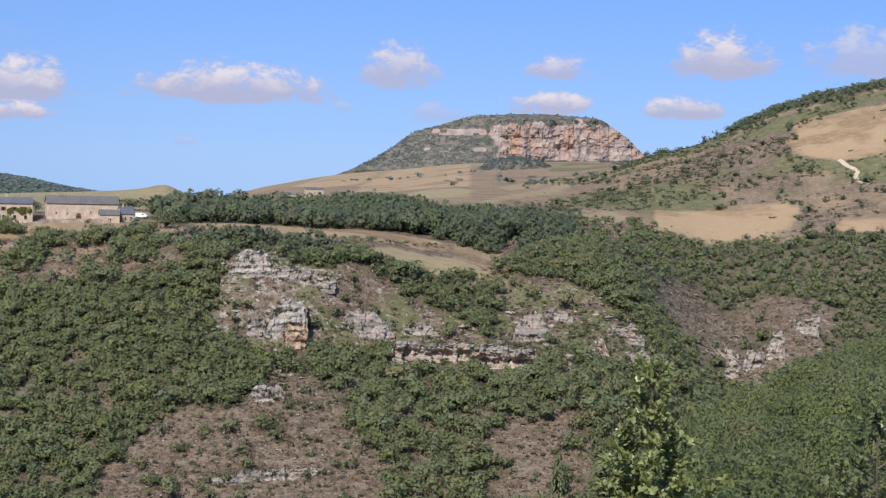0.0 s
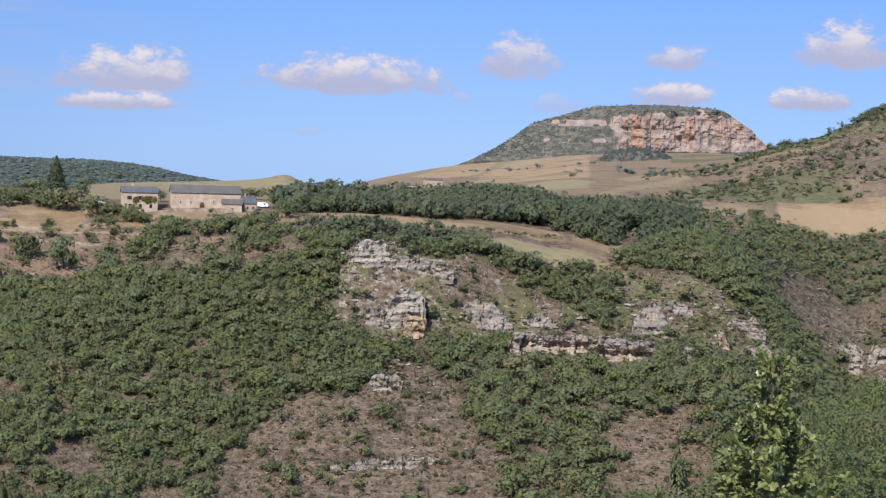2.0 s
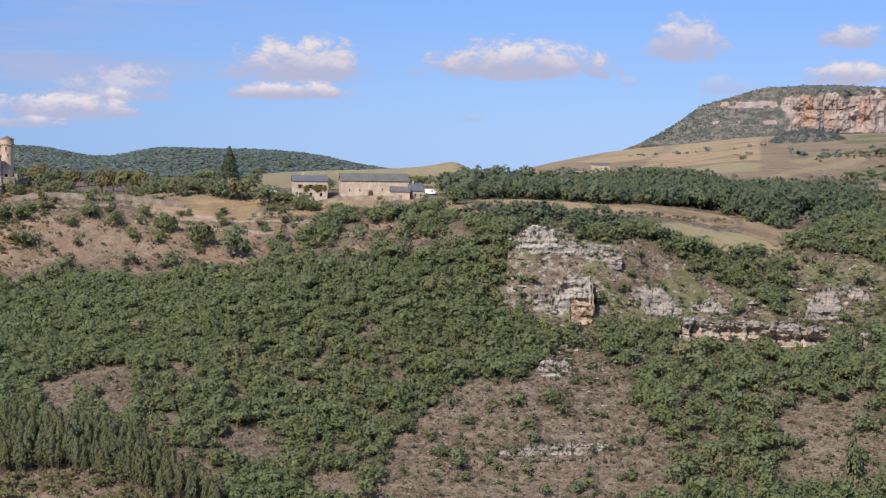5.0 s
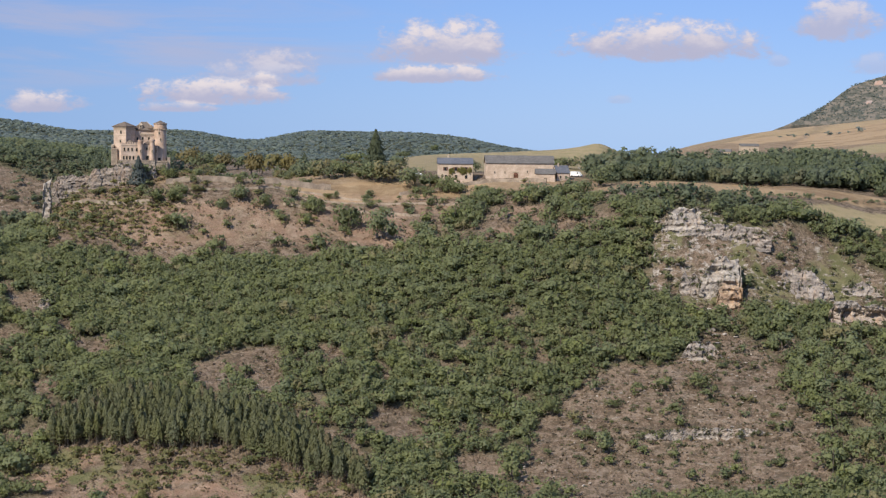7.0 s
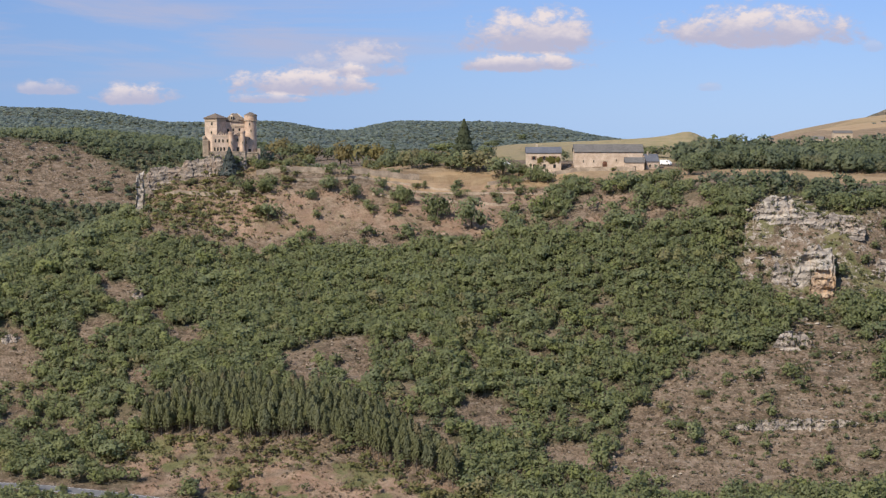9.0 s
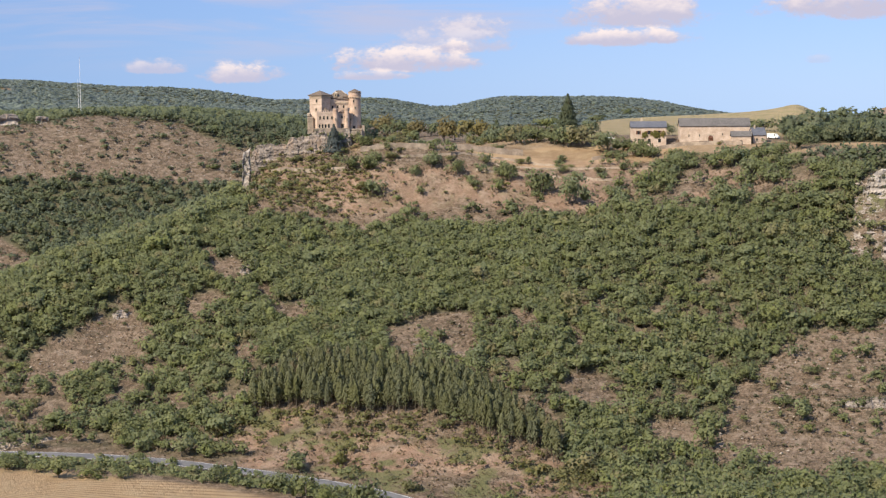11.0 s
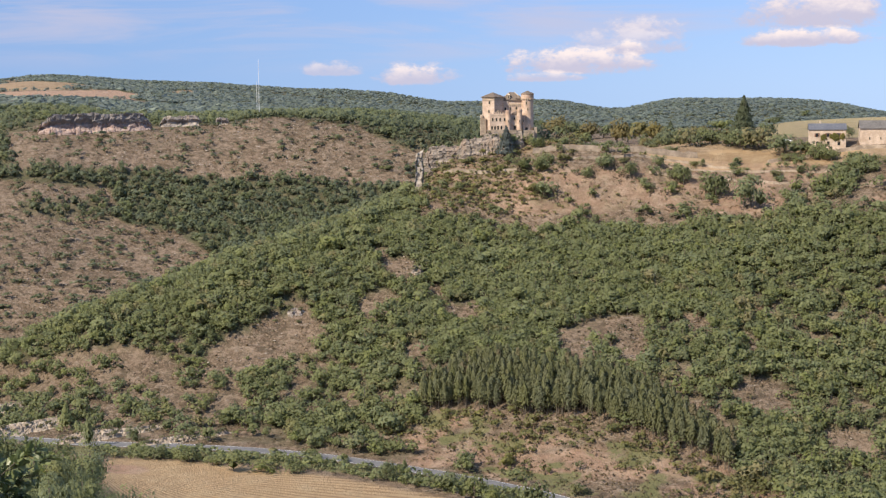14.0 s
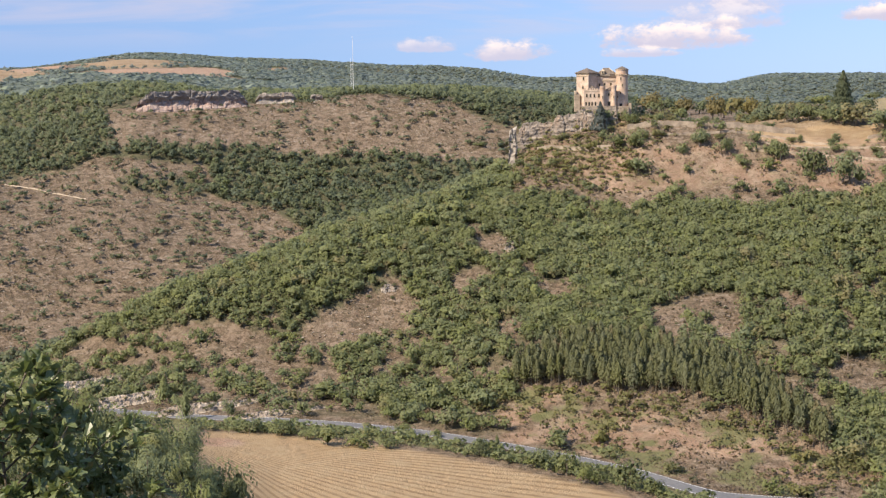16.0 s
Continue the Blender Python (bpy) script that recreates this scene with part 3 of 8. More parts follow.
def leaf_material(name, dark, light, old):
    """Leaves: every clump and every tree differs a little in green."""
    m, n = material(name)
    isle = n.add("ShaderNodeNewGeometry").outputs["Random Per Island"]
    tint = attribute(n, "tint").outputs[2]
    each = n.add("ShaderNodeObjectInfo").outputs["Random"]
    tone = n.math("FRACT", n.math("ADD", tint, each))
    col = n.mix(tone, dark, light)
    # some trees are bluer, some yellower than the rest
    hue = n.math("FRACT", n.math("MULTIPLY", n.math("ADD", tint, each), 7.31))
    col = n.mix(n.math("MULTIPLY", n.ramp(hue, 0.6, 1.0), 0.4), col, (0.8 * light[0], 0.9 * light[1], 1.35 * light[2]))
    col = n.mix(n.math("MULTIPLY", n.ramp(hue, 0.25, 0.0), 0.5), col, (1.0 * light[0], 1.02 * light[1], 0.62 * light[2]))
    col = n.mix(n.ramp(tone, 0.93, 1.0), col, old)
    col = n.mix(n.math("MULTIPLY", isle, 0.28), col, tuple(0.7 * v for v in dark))
    # Fine noise puts the shade of gaps between leaves, and paler flecks, into colour.
    leaves = n.noise(place(n), 2.6, 3, 0.75)
    col = n.mix(n.math("MULTIPLY", n.ramp(leaves, 0.5, 0.36), 0.4), col, tuple(0.7 * v for v in dark))
    col = n.mix(n.math("MULTIPLY", n.ramp(leaves, 0.52, 0.66), 0.35), col, tuple(1.25 * v for v in light))
    turned = n.add("ShaderNodeVectorTransform", {0: attribute(n, "soft").outputs[1]})
    turned.vector_type, turned.convert_from, turned.convert_to = "VECTOR", "OBJECT", "WORLD"
    face = n.add("ShaderNodeVectorMath", {0: n.add("ShaderNodeNewGeometry").outputs["Normal"], 3: 0.3})
    face.operation = "SCALE"
    both = n.add("ShaderNodeVectorMath", {0: turned.outputs[0], 1: face.outputs[0]})
    way = n.add("ShaderNodeVectorMath", {0: both.outputs[0]})
    way.operation = "NORMALIZE"
    a = n.add("ShaderNodeBsdfPrincipled", {"Base Color": col, "Roughness": 0.6, "Specular IOR Level": 0.25, "Normal": way.outputs[0]})
    b = n.add("ShaderNodeBsdfTranslucent", {0: n.mix(0.6, col, light)})
    n.add("ShaderNodeOutputMaterial", {0: n.add("ShaderNodeMixShader", {0: 0.55, 1: a, 2: b})})
    return m


def bark_material():
    m, n = material("bark")
    p = place(n)
    g = n.noise(p, 6.0, 4, 0.6)
    finish(n, n.mix(g, (0.07, 0.055, 0.04), (0.19, 0.165, 0.135)), 0.9, g, 0.6, 0.03)
    return m


def rock_material(name, grey, pale, rust, rusty=0.5, crust=None, skin=((0.13, 0.12, 0.11), (0.27, 0.245, 0.215))):
    """Weathered limestone: grey crust, pale breaks, rust stains, joints and beds."""
    m, n = material(name)
    p = place(n)
    xyz = n.add("ShaderNodeSeparateXYZ", {0: p})
    tall = n.add("ShaderNodeCombineXYZ", {0: xyz.outputs[0], 1: xyz.outputs[1], 2: n.math("MULTIPLY", xyz.outputs[2], 0.25)}).outputs[0]
    wide = n.add("ShaderNodeCombineXYZ", {0: n.math("MULTIPLY", xyz.outputs[0], 0.2), 1: n.math("MULTIPLY", xyz.outputs[1], 0.2), 2: xyz.outputs[2]}).outputs[0]
    a, b, c = n.noise(tall, 0.3, 5, 0.65), n.noise(wide, 0.5, 5, 0.6), n.noise(p, 1.6, 4, 0.65)
    col = n.mix(n.ramp(b, 0.38, 0.62), grey, pale)
    col = n.mix(n.math("MULTIPLY", n.ramp(a, 0.5, 0.68), rusty), col, rust)
    col = n.mix(n.math("MULTIPLY", n.ramp(c, 0.55, 0.75), 0.6), col, tuple(0.4 * v for v in grey))
    if crust is not None:
        level = n.math("ADD", xyz.outputs[2], n.math("MULTIPLY", n.math("SUBTRACT", n.noise(tall, 0.5, 4, 0.6), 0.5), 9.0))
        col = n.mix(n.ramp(level, crust - 0.8, crust + 0.8), col, n.mix(c, *skin))
    finish(n, col, 0.92, n.math("ADD", n.math("ADD", a, b), c), 0.9, 0.7, spec=0.15)
    return m


def wall_material(name, low, high, scale=1.0):
    """Old rendered rubble stone: patchy, with courses just to be made out and dark streaks."""
    m, n = material(name)
    p = place(n)
    xyz = n.add("ShaderNodeSeparateXYZ", {0: p})
    run = n.math("ADD", xyz.outputs[0], xyz.outputs[1])
    flat = n.add("ShaderNodeCombineXYZ", {0: run, 1: xyz.outputs[2], 2: 0.0}).outputs[0]
    brick = n.add("ShaderNodeTexBrick", {"Vector": flat, "Color1": (0.75, 0.75, 0.75), "Color2": (1.0, 1.0, 1.0), "Mortar": (0.62, 0.6, 0.56), "Scale": 1.0 / scale,
                                         "Mortar Size": 0.03, "Brick Width": 0.7, "Row Height": 0.35}).outputs[0]
    a, b = n.noise(p, 0.35, 5, 0.6), n.noise(p, 2.5, 4, 0.6)
    col = n.mix(n.ramp(a, 0.35, 0.65), low, high)
    col = n.mix(0.55, col, n.mix(1.0, col, brick, "MULTIPLY"))
    col = n.mix(n.math("MULTIPLY", n.ramp(b, 0.55, 0.75), 0.35), col, tuple(0.45 * v for v in low))
    finish(n, col, 0.9, n.math("ADD", b, brick), 0.5, 0.05, spec=0.2)
    return m


def plain_material(name, low, high, rough=0.8, scale=3.0, bump=0.3, metal=0.0):
    m, n = material(name)
    p = place(n)
    a, b = n.noise(p, scale, 4, 0.6), n.noise(p, scale * 0.13, 3, 0.6)
    col = n.mix(n.ramp(n.math("ADD", n.math("MULTIPLY", a, 0.6), n.math("MULTIPLY", b, 0.4)), 0.35, 0.65), low, high)
    finish(n, col, rough, a, bump, 0.03, metal)
    return m


def glass_material():
    m, n = material("window_glass")
    finish(n, (0.02, 0.022, 0.025), 0.08, spec=0.6)
    return m


LAND = land_material()
OAK = leaf_material("oak_leaves", (0.176, 0.2, 0.096), (0.26, 0.286, 0.132), (0.3, 0.26, 0.14))
HOLM = leaf_material("evergreen_oak_leaves", (0.145, 0.172, 0.092), (0.215, 0.24, 0.128), (0.22, 0.215, 0.12))
DARKOAK = leaf_material("dark_oak_leaves", (0.126, 0.152, 0.086), (0.19, 0.216, 0.122), (0.2, 0.195, 0.115))
# Far leaves: the pale blue of distance haze is put into their colour.
HAZED_LEAF = leaf_material("far_leaves_with_haze", (0.175, 0.216, 0.188), (0.19, 0.23, 0.2), (0.21, 0.23, 0.2))
SCRUB = leaf_material("juniper_and_box_leaves", (0.1, 0.112, 0.056), (0.165, 0.172, 0.085), (0.19, 0.16, 0.1))
PINE = leaf_material("pine_needles", (0.152, 0.164, 0.082), (0.208, 0.217, 0.11), (0.24, 0.2, 0.12))
AUTUMN = leaf_material("turning_leaves", (0.19, 0.165, 0.075), (0.285, 0.235, 0.105), (0.29, 0.19, 0.09))
BUSH = leaf_material("yellow_green_leaves", (0.175, 0.18, 0.075), (0.255, 0.245, 0.105), (0.28, 0.23, 0.11))
MEADOW_OAK = leaf_material("bright_oak_leaves", (0.14, 0.17, 0.066), (0.24, 0.27, 0.105), (0.24, 0.23, 0.1))
BARK = bark_material()
ROCK = rock_material("grey_limestone", (0.2, 0.178, 0.16), (0.38, 0.335, 0.29), (0.36, 0.24, 0.15), 0.3)
ORANGE = rock_material("orange_limestone", (0.27, 0.225, 0.19), (0.48, 0.41, 0.34), (0.43, 0.27, 0.165), 0.6, 5.2, ((0.2, 0.18, 0.165), (0.36, 0.325, 0.29)))
BANKROCK = rock_material("tan_earth_bank", (0.29, 0.24, 0.19), (0.46, 0.39, 0.31), (0.36, 0.26, 0.18), 0.45)
RUST = rock_material("rust_limestone", (0.3, 0.22, 0.16), (0.45, 0.34, 0.24), (0.44, 0.28, 0.16), 0.75, 7.5, ((0.3, 0.275, 0.245), (0.46, 0.42, 0.37)))
CASTLEROCK = rock_material("castle_limestone", (0.185, 0.16, 0.135), (0.335, 0.285, 0.238), (0.34, 0.235, 0.165), 0.45)
PALEROCK = rock_material("pale_limestone", (0.24, 0.215, 0.19), (0.45, 0.405, 0.35), (0.4, 0.28, 0.18), 0.35)
RIM = rock_material("rim_limestone", (0.29, 0.215, 0.185), (0.42, 0.33, 0.285), (0.36, 0.22, 0.17), 0.5, 5.0, ((0.15, 0.135, 0.13), (0.3, 0.275, 0.255)))

# ---- the ground ----
def mesh_from(name, verts, faces, mat, smooth=False):
    """A mesh from arrays; faces all have the same number of corners."""
    me = bpy.data.meshes.new(name)
    verts, faces = np.asarray(verts, np.float32), np.asarray(faces, np.int32)
    k = faces.shape[1]
    me.vertices.add(len(verts))
    me.vertices.foreach_set("co", verts.ravel())
    me.loops.add(faces.size)
    me.loops.foreach_set("vertex_index", faces.ravel())
    me.polygons.add(len(faces))
    me.polygons.foreach_set("loop_start", np.arange(0, faces.size, k, dtype=np.int32))
    me.polygons.foreach_set("use_smooth", np.full(len(faces), smooth))
    me.update(calc_edges=True)
    me.materials.append(mat)
    return me


def road_line(b):
    return at_bearing(_DIST, np.atleast_1d(np.asarray(b, float)))[4]


def field_mask(b, r):
    """The stubble field on the valley floor, below the road."""
    edge = glide([(20, 0.0), (24, -22), (27, -26), (31.6, -24), (36, -22), (41, -18), (43, -20), (43.8, -40), (45, -90)], b)
    return (np.clip((road_line(b) + edge - r) / 3, 0, 1) * np.clip((r - 300) / 10, 0, 1)
            * np.clip((43.9 - b) / 0.4, 0, 1) * np.clip((b - 20) / 2, 0, 1))


def build_ground():
    near = np.arange(-20, 54.01, 0.19)
    far = np.concatenate([np.arange(56, 337, 4.0)])
    b = np.concatenate([near, far])
    r = np.concatenate([[0.0], np.geomspace(0.8, 60, 24), np.arange(68, 280, 12.0), np.arange(282, 420, 3.6), np.arange(420, 690, 2.7),
                        np.arange(690, 1000, 4.6), np.arange(1005, 1500, 9.0), np.geomspace(1500, 4800, 70)])
    B, R = np.meshgrid(b, r, indexing="ij")
    bb, rr = B.ravel(), R.ravel()
    turned = np.where(bb > 197, bb - 360, bb)
    z = height(turned, rr)
    behind = np.clip((np.abs(turned - 17) - 44) / 40, 0, 1)
    z = z * (1 - behind) + (EYE - 1.6 + 0.10 * np.minimum(rr, 900) + 6 * bumps(rr * np.sin(np.radians(bb)), rr * np.cos(np.radians(bb)), 160, 3) * np.clip(rr / 200, 0, 1)) * behind
    # the road's bench
    on_road = np.clip(1 - np.abs(rr - road_line(turned)) / 9, 0, 1) * ((turned > 18) & (turned < 52))
    bench = height(turned, road_line(turned), rough=False)
    z = z * (1 - np.minimum(on_road * 1.8, 1)) + (bench - 0.12) * np.minimum(on_road * 1.8, 1)
    x, y = -rr * np.sin(np.radians(bb)), rr * np.cos(np.radians(bb))
    verts = np.stack([x, y, z], 1)
    nb, nr = len(b), len(r)
    i = np.arange(nb * nr).reshape(nb, nr)
    j = np.roll(i, -1, axis=0)
    faces = np.stack([i[:, :-1], i[:, 1:], j[:, 1:], j[:, :-1]], -1).reshape(-1, 4)
    me = mesh_from("ground", verts, faces, LAND, True)
    q = zone(turned, rr)
    straw = np.maximum(patches(FIELDS + TERRACE, turned, rr, 0.08), field_mask(turned, rr))
    x, y = -rr * np.sin(np.radians(bb)), rr * np.cos(np.radians(bb))
    quilt = bumps(x, y, 210, 33, 2)
    farm = ((q > 10.05) & (turned > -5.5) & (turned < 10.5))
    straw = np.maximum(straw, farm * np.clip((quilt + 0.05) * 9, 0, 1) * 0.9)
    before = (rr > 900) & (turned > -8) & (turned < 10.5)
    straw = np.where(before, 0.4, straw)
    straw = np.maximum(straw, region(CONTOUR_FIELDS, turned, rr, 0.4) * 0.9)
    straw = np.maximum(straw, region(STRIP_FIELDS, turned, rr, 0.15) * 0.6)
    straw = np.maximum(straw, region(HILL_FIELDS, turned, rr, 0.3) * 0.85)
    straw = np.maximum(straw, region(STRIP, turned, rr, 0.25) * 0.8)
    straw = np.maximum(straw, region([OPEN_FARM] + GLADES_FARM[:2], turned, rr, 0.5) * 0.6)
    straw = np.maximum(straw, region([[(27.4, 636), (19.5, 640), (19.5, 715), (27.4, 715)]], turned, rr, 0.5) * 0.5)
    straw = np.maximum(straw, region(EARTH, turned, rr, 0.4) * 0.55)
    straw = np.maximum(straw, region(FAR_HILL_PALE, turned, rr, 0.2) * 0.5)
    hay = patches(PALE, turned, rr, 0.06)
    hay = np.maximum(hay, region(MEADOW, turned, rr, 0.25))
    hay = np.maximum(hay, region(STRIP_FIELDS, turned, rr, 0.15) * 0.6)
    hay = np.maximum(hay, ((q > 8.2) & (q < 11.0) & (turned > 9.5) & (turned < 19.5)) * 0.8)
    hay = np.maximum(hay, farm * np.clip((-0.18 - quilt) * 9, 0, 1) * 0.3)
    red = region(FAR_HILL_RED, turned, rr, 0.2) * 0.9
    red = np.maximum(red, patches(BANK, turned, rr) * np.clip(0.6 + 0.5 * bumps(x, y, 9, 97), 0.15, 0.85))
    red = np.maximum(red, region([OPEN_CASTLE] + GLADES_FARM[2:], turned, rr) * np.clip(0.4 + 0.6 * bumps(x, y, 10, 117, 3), 0.1, 0.75))
    red = np.maximum(red, patches([(42.9, 436, 1.1, 7)], turned, rr, 0.3))
    verge = np.clip(1 - np.abs(rr - road_line(turned) + 11) / 8, 0, 1) * ((turned > 20) & (turned < 46)) * (1 - straw)
    wood = np.clip(woods(turned, rr) * 1.2 - 0.3, 0, 1) * 0.9
    wood = np.where((rr > 1980) | ((rr > 1150) & (turned > 31)), far_woods(turned, rr), wood)
    scrubby = ((q > 9.95) & (turned < -4)) * np.clip(0.2 + 1.5 * bumps(x, y, 60, 91, 3), 0, 0.8)
    verge = np.maximum(verge, scrubby * (1 - np.clip(straw, 0, 1)))
    straw = np.maximum(straw, ((q > 9.9) & (turned < -4)) * np.clip(0.1 + 1.0 * bumps(x, y, 40, 93, 3), 0.0, 0.55))
    spur = region([OPEN_SPUR], turned, rr)
    stone = np.maximum(spur * (0.9 + 0.35 * np.clip((turned - 3.5) / 2, 0, 1)), patches(GORGE, turned, rr)) * 0.2 + region(SCREE, turned, rr) * 0.1 + ((q > 9.9) & (turned < -4)) * 0.15 * (1 - np.clip(straw * 1.3 - 0.5, 0, 1))
    verge = np.maximum(verge, region([BANK_OPEN], turned, rr) * np.clip(0.1 + 0.9 * bumps(x, y, 8, 99, 3), 0, 0.5))
    verge = np.maximum(verge, np.maximum(spur, region([OPEN_CASTLE], turned, rr) * 0.2) * np.clip(0.25 + 0.8 * bumps(x, y, 9, 95, 3), 0, 0.6))
    stone = np.maximum(stone, region([HILL_TOP], turned, rr) * 0.14 + region([HILL_LOW], turned, rr) * 0.12)
    one = np.ones_like(straw)
    for name, cols in (("cover", (straw, hay, red, one)), ("cover_more", (verge, wood, stone, one))):
        a = me.color_attributes.new(name, "FLOAT_COLOR", "POINT")
        a.data.foreach_set("color", np.stack(cols, 1).astype(np.float32).ravel())
    a = me.attributes.new("furrow", "FLOAT", "POINT")
    rows = 105 * np.arctan2(y - 441 * math.cos(math.radians(44.2)), x + 441 * math.sin(math.radians(44.2)))
    a.data.foreach_set("value", np.where(rr < 480, rows, np.where(rr < 900, rr * 0.12 + x * 0.05 + 1.5 * bumps(x, y, 14, 123, 3), 0.5 + 0.7 * bumps(x, y, 70, 121, 3))).astype(np.float32))
    tagged(new("ground", me), "dry limestone valley slopes, plateau and far hills", "ground", kind="structure")


def far_woods(b, r):
    """Woods on the far hills: 1 inside."""
    x, y = -r * np.sin(np.radians(b)), r * np.cos(np.radians(b))
    fields = region(FAR_HILL_RED + FAR_HILL_PALE, b, r, 0.2)
    gaps = bumps(x, y, 260, 31, 3)
    side = np.clip((b - 11.5) / 0.5, 0, 1) + np.clip((-6 - b) / 1, 0, 1) * 0.6
    return np.clip(np.where(b > 34, (gaps + 0.45) * 5, 1.0), 0, 1) * np.clip(side, 0, 1) * (1 - fields)


def woods(b, r):
    """How dense the trees stand at a place: 0 open, 1 closed canopy."""
    q = zone(b, r)
    x, y = -r * np.sin(np.radians(b)), r * np.cos(np.radians(b))
    out = np.zeros_like(b)
    bw = b + 0.75 * bumps(x, y, 42, 15) * np.clip(r / 700, 0, 1.2)
    qq = q + 0.09 * bumps(x, y, 36, 16) * (q > 5.0)

    def lay(density, z0, z1, b0, b1):
        inside = (qq >= z0) & (qq < z1) & (bw >= b0) & (bw < b1)
        out[inside] = density

    lay(1.0, 2.2, 3.6, -40, -3)        # near slope on the right
    lay(0.9, 3.6, 4.3, -40, 20)
    lay(0.55, 4.0, 4.45, 20, 56)
    lay(0.06, 4.0, 4.3, 41.0, 50.5)
    lay(1.0, 4.3, 6.0, -40, 40.5)      # the long wooded slope
    lay(0.75, 4.25, 6.0, 40.5, 60)
    lay(0.75, 6.0, 7.15, 9.3, 17)
    lay(0.10, 6.0, 7.0, 17, 31.6)      # open slope under the castle
    lay(0.95, 6.0, 7.1, 31.4, 60)
    lay(0.4, 7.1, 8.0, 31.4, 60)
    lay(0.62, 5.5, 7.0, -4.5, 9.3)     # the rocky spur
    lay(0.55, 5.2, 6.4, -11, -4.5)
    lay(0.9, 6.4, 8.0, -11, -3)        # wood that runs down the ridge
    lay(0.95, 6.72, 7.03, -1.5, 9.3)
    lay(1.0, 7.78, 8.75, -4.5, 10.6)   # wood behind the strip field
    lay(0.9, 7.7, 8.75, 8.6, 10.8)
    lay(0.75, 8.0, 9.9, -40, -9)       # the gorge's far wall
    lay(0.35, 8.0, 9.6, -9, -5.5)
    lay(0.3, 9.0, 9.9, -9, -2)
    lay(0.12, 9.95, 11.0, -40, -4)     # scrubby right-hand hill
    lay(0.9, 9.0, 11.0, 26.5, 31.3)    # wood behind the castle
    lay(0.9, 9.6, 11.0, 31.3, 33.2)
    lay(0.8, 9.92, 11.0, 33.2, 37.5)
    lay(0.9, 10.02, 11.0, 37.5, 60)    # wood on the tableland
    lay(0.95, 10.8, 11.02, -40, -10.8) # wood on the right-hand crest
    lay(0.9, 9.75, 10.05, -18, -14)
    lay(0.85, 2.3, 3.3, 43.0, 60)      # knoll on the near left
    out[(q > 8.0) & (q < 9.95) & (b < -7)] = 0.72
    for density, outlines in ((0.93, [WOOD_SPUR, WOOD_RIDGE]), (0.5, [WOOD_MID]), (0.06, [OPEN_SPUR]), (0.04, OPEN_GORGE), (0.05, [OPEN_CASTLE]), (0.3, [ROADSIDE_SLOPE]), (0.015, [BANK_OPEN]),
                              (0.0, [HILL_LOW, HILL_TOP]), (1.0, [BELT]), (0.8, [BELT_LOW]), (0.9, [HILL_WOOD]), (0.03, [BELT_GAP])):
        out[region(outlines, b, r) > 0] = density
    out *= np.where(region([FARM_SLOPE], b, r) > 0, np.clip(0.42 + 0.8 * bumps(x, y, 15, 119, 2), 0.05, 0.9), 1.0)
    out *= 1 - 0.98 * clearings(b, r, 7.0)
    for back in (4.0, 9.0, 14.0):
        out *= 1 - 0.6 * region([OPEN_FARM], b, r + back)
    out *= 1 - 0.98 * np.clip(patches(BANK, b, r), 0, 1)
    out *= 1 - patches(ROCKY, b, r, 0.15)
    out *= 1 - 0.97 * np.clip(patches(FIELDS + PALE + TERRACE, b, r, 0.05) * 1.5, 0, 1)
    for back in (0.0, 5.0):
        out *= 1 - region(MEADOW + STRIP, b, r + back, 0.25)
    low = glide([(19.3, 410), (21, 419), (23, 431), (27.2, 448), (29.5, 456), (31.4, 461)], b)
    out *= np.where((b > 19.3) & (b < 31.4) & (r > low - 6) & (r < low + 34), 0.06, 1.0)
    out *= 1 - np.clip(field_mask(b, r) * 2, 0, 1)
    out *= np.where((b > 18) & (b < 52), np.clip((np.abs(r - road_line(b)) - 7) / 2, 0, 1), 1.0)
    out *= np.where((bumps(x, y, 10, 14, 2) > 0.6) & (q > 4.2) & (q < 7.0), 0.12, 1.0)
    low_wood = (q > 4.2) & (q < 5.4 + 0.2 * bumps(x, y, 40, 19)) & (b > 9)
    out *= np.where(low_wood, np.clip(0.85 + 1.1 * bumps(x, y, 17, 18, 3), 0.08, 1), 1.0)
    out *= np.clip(1.1 + 0.35 * bumps(x, y, 22, 12), 0, 1)
    return out

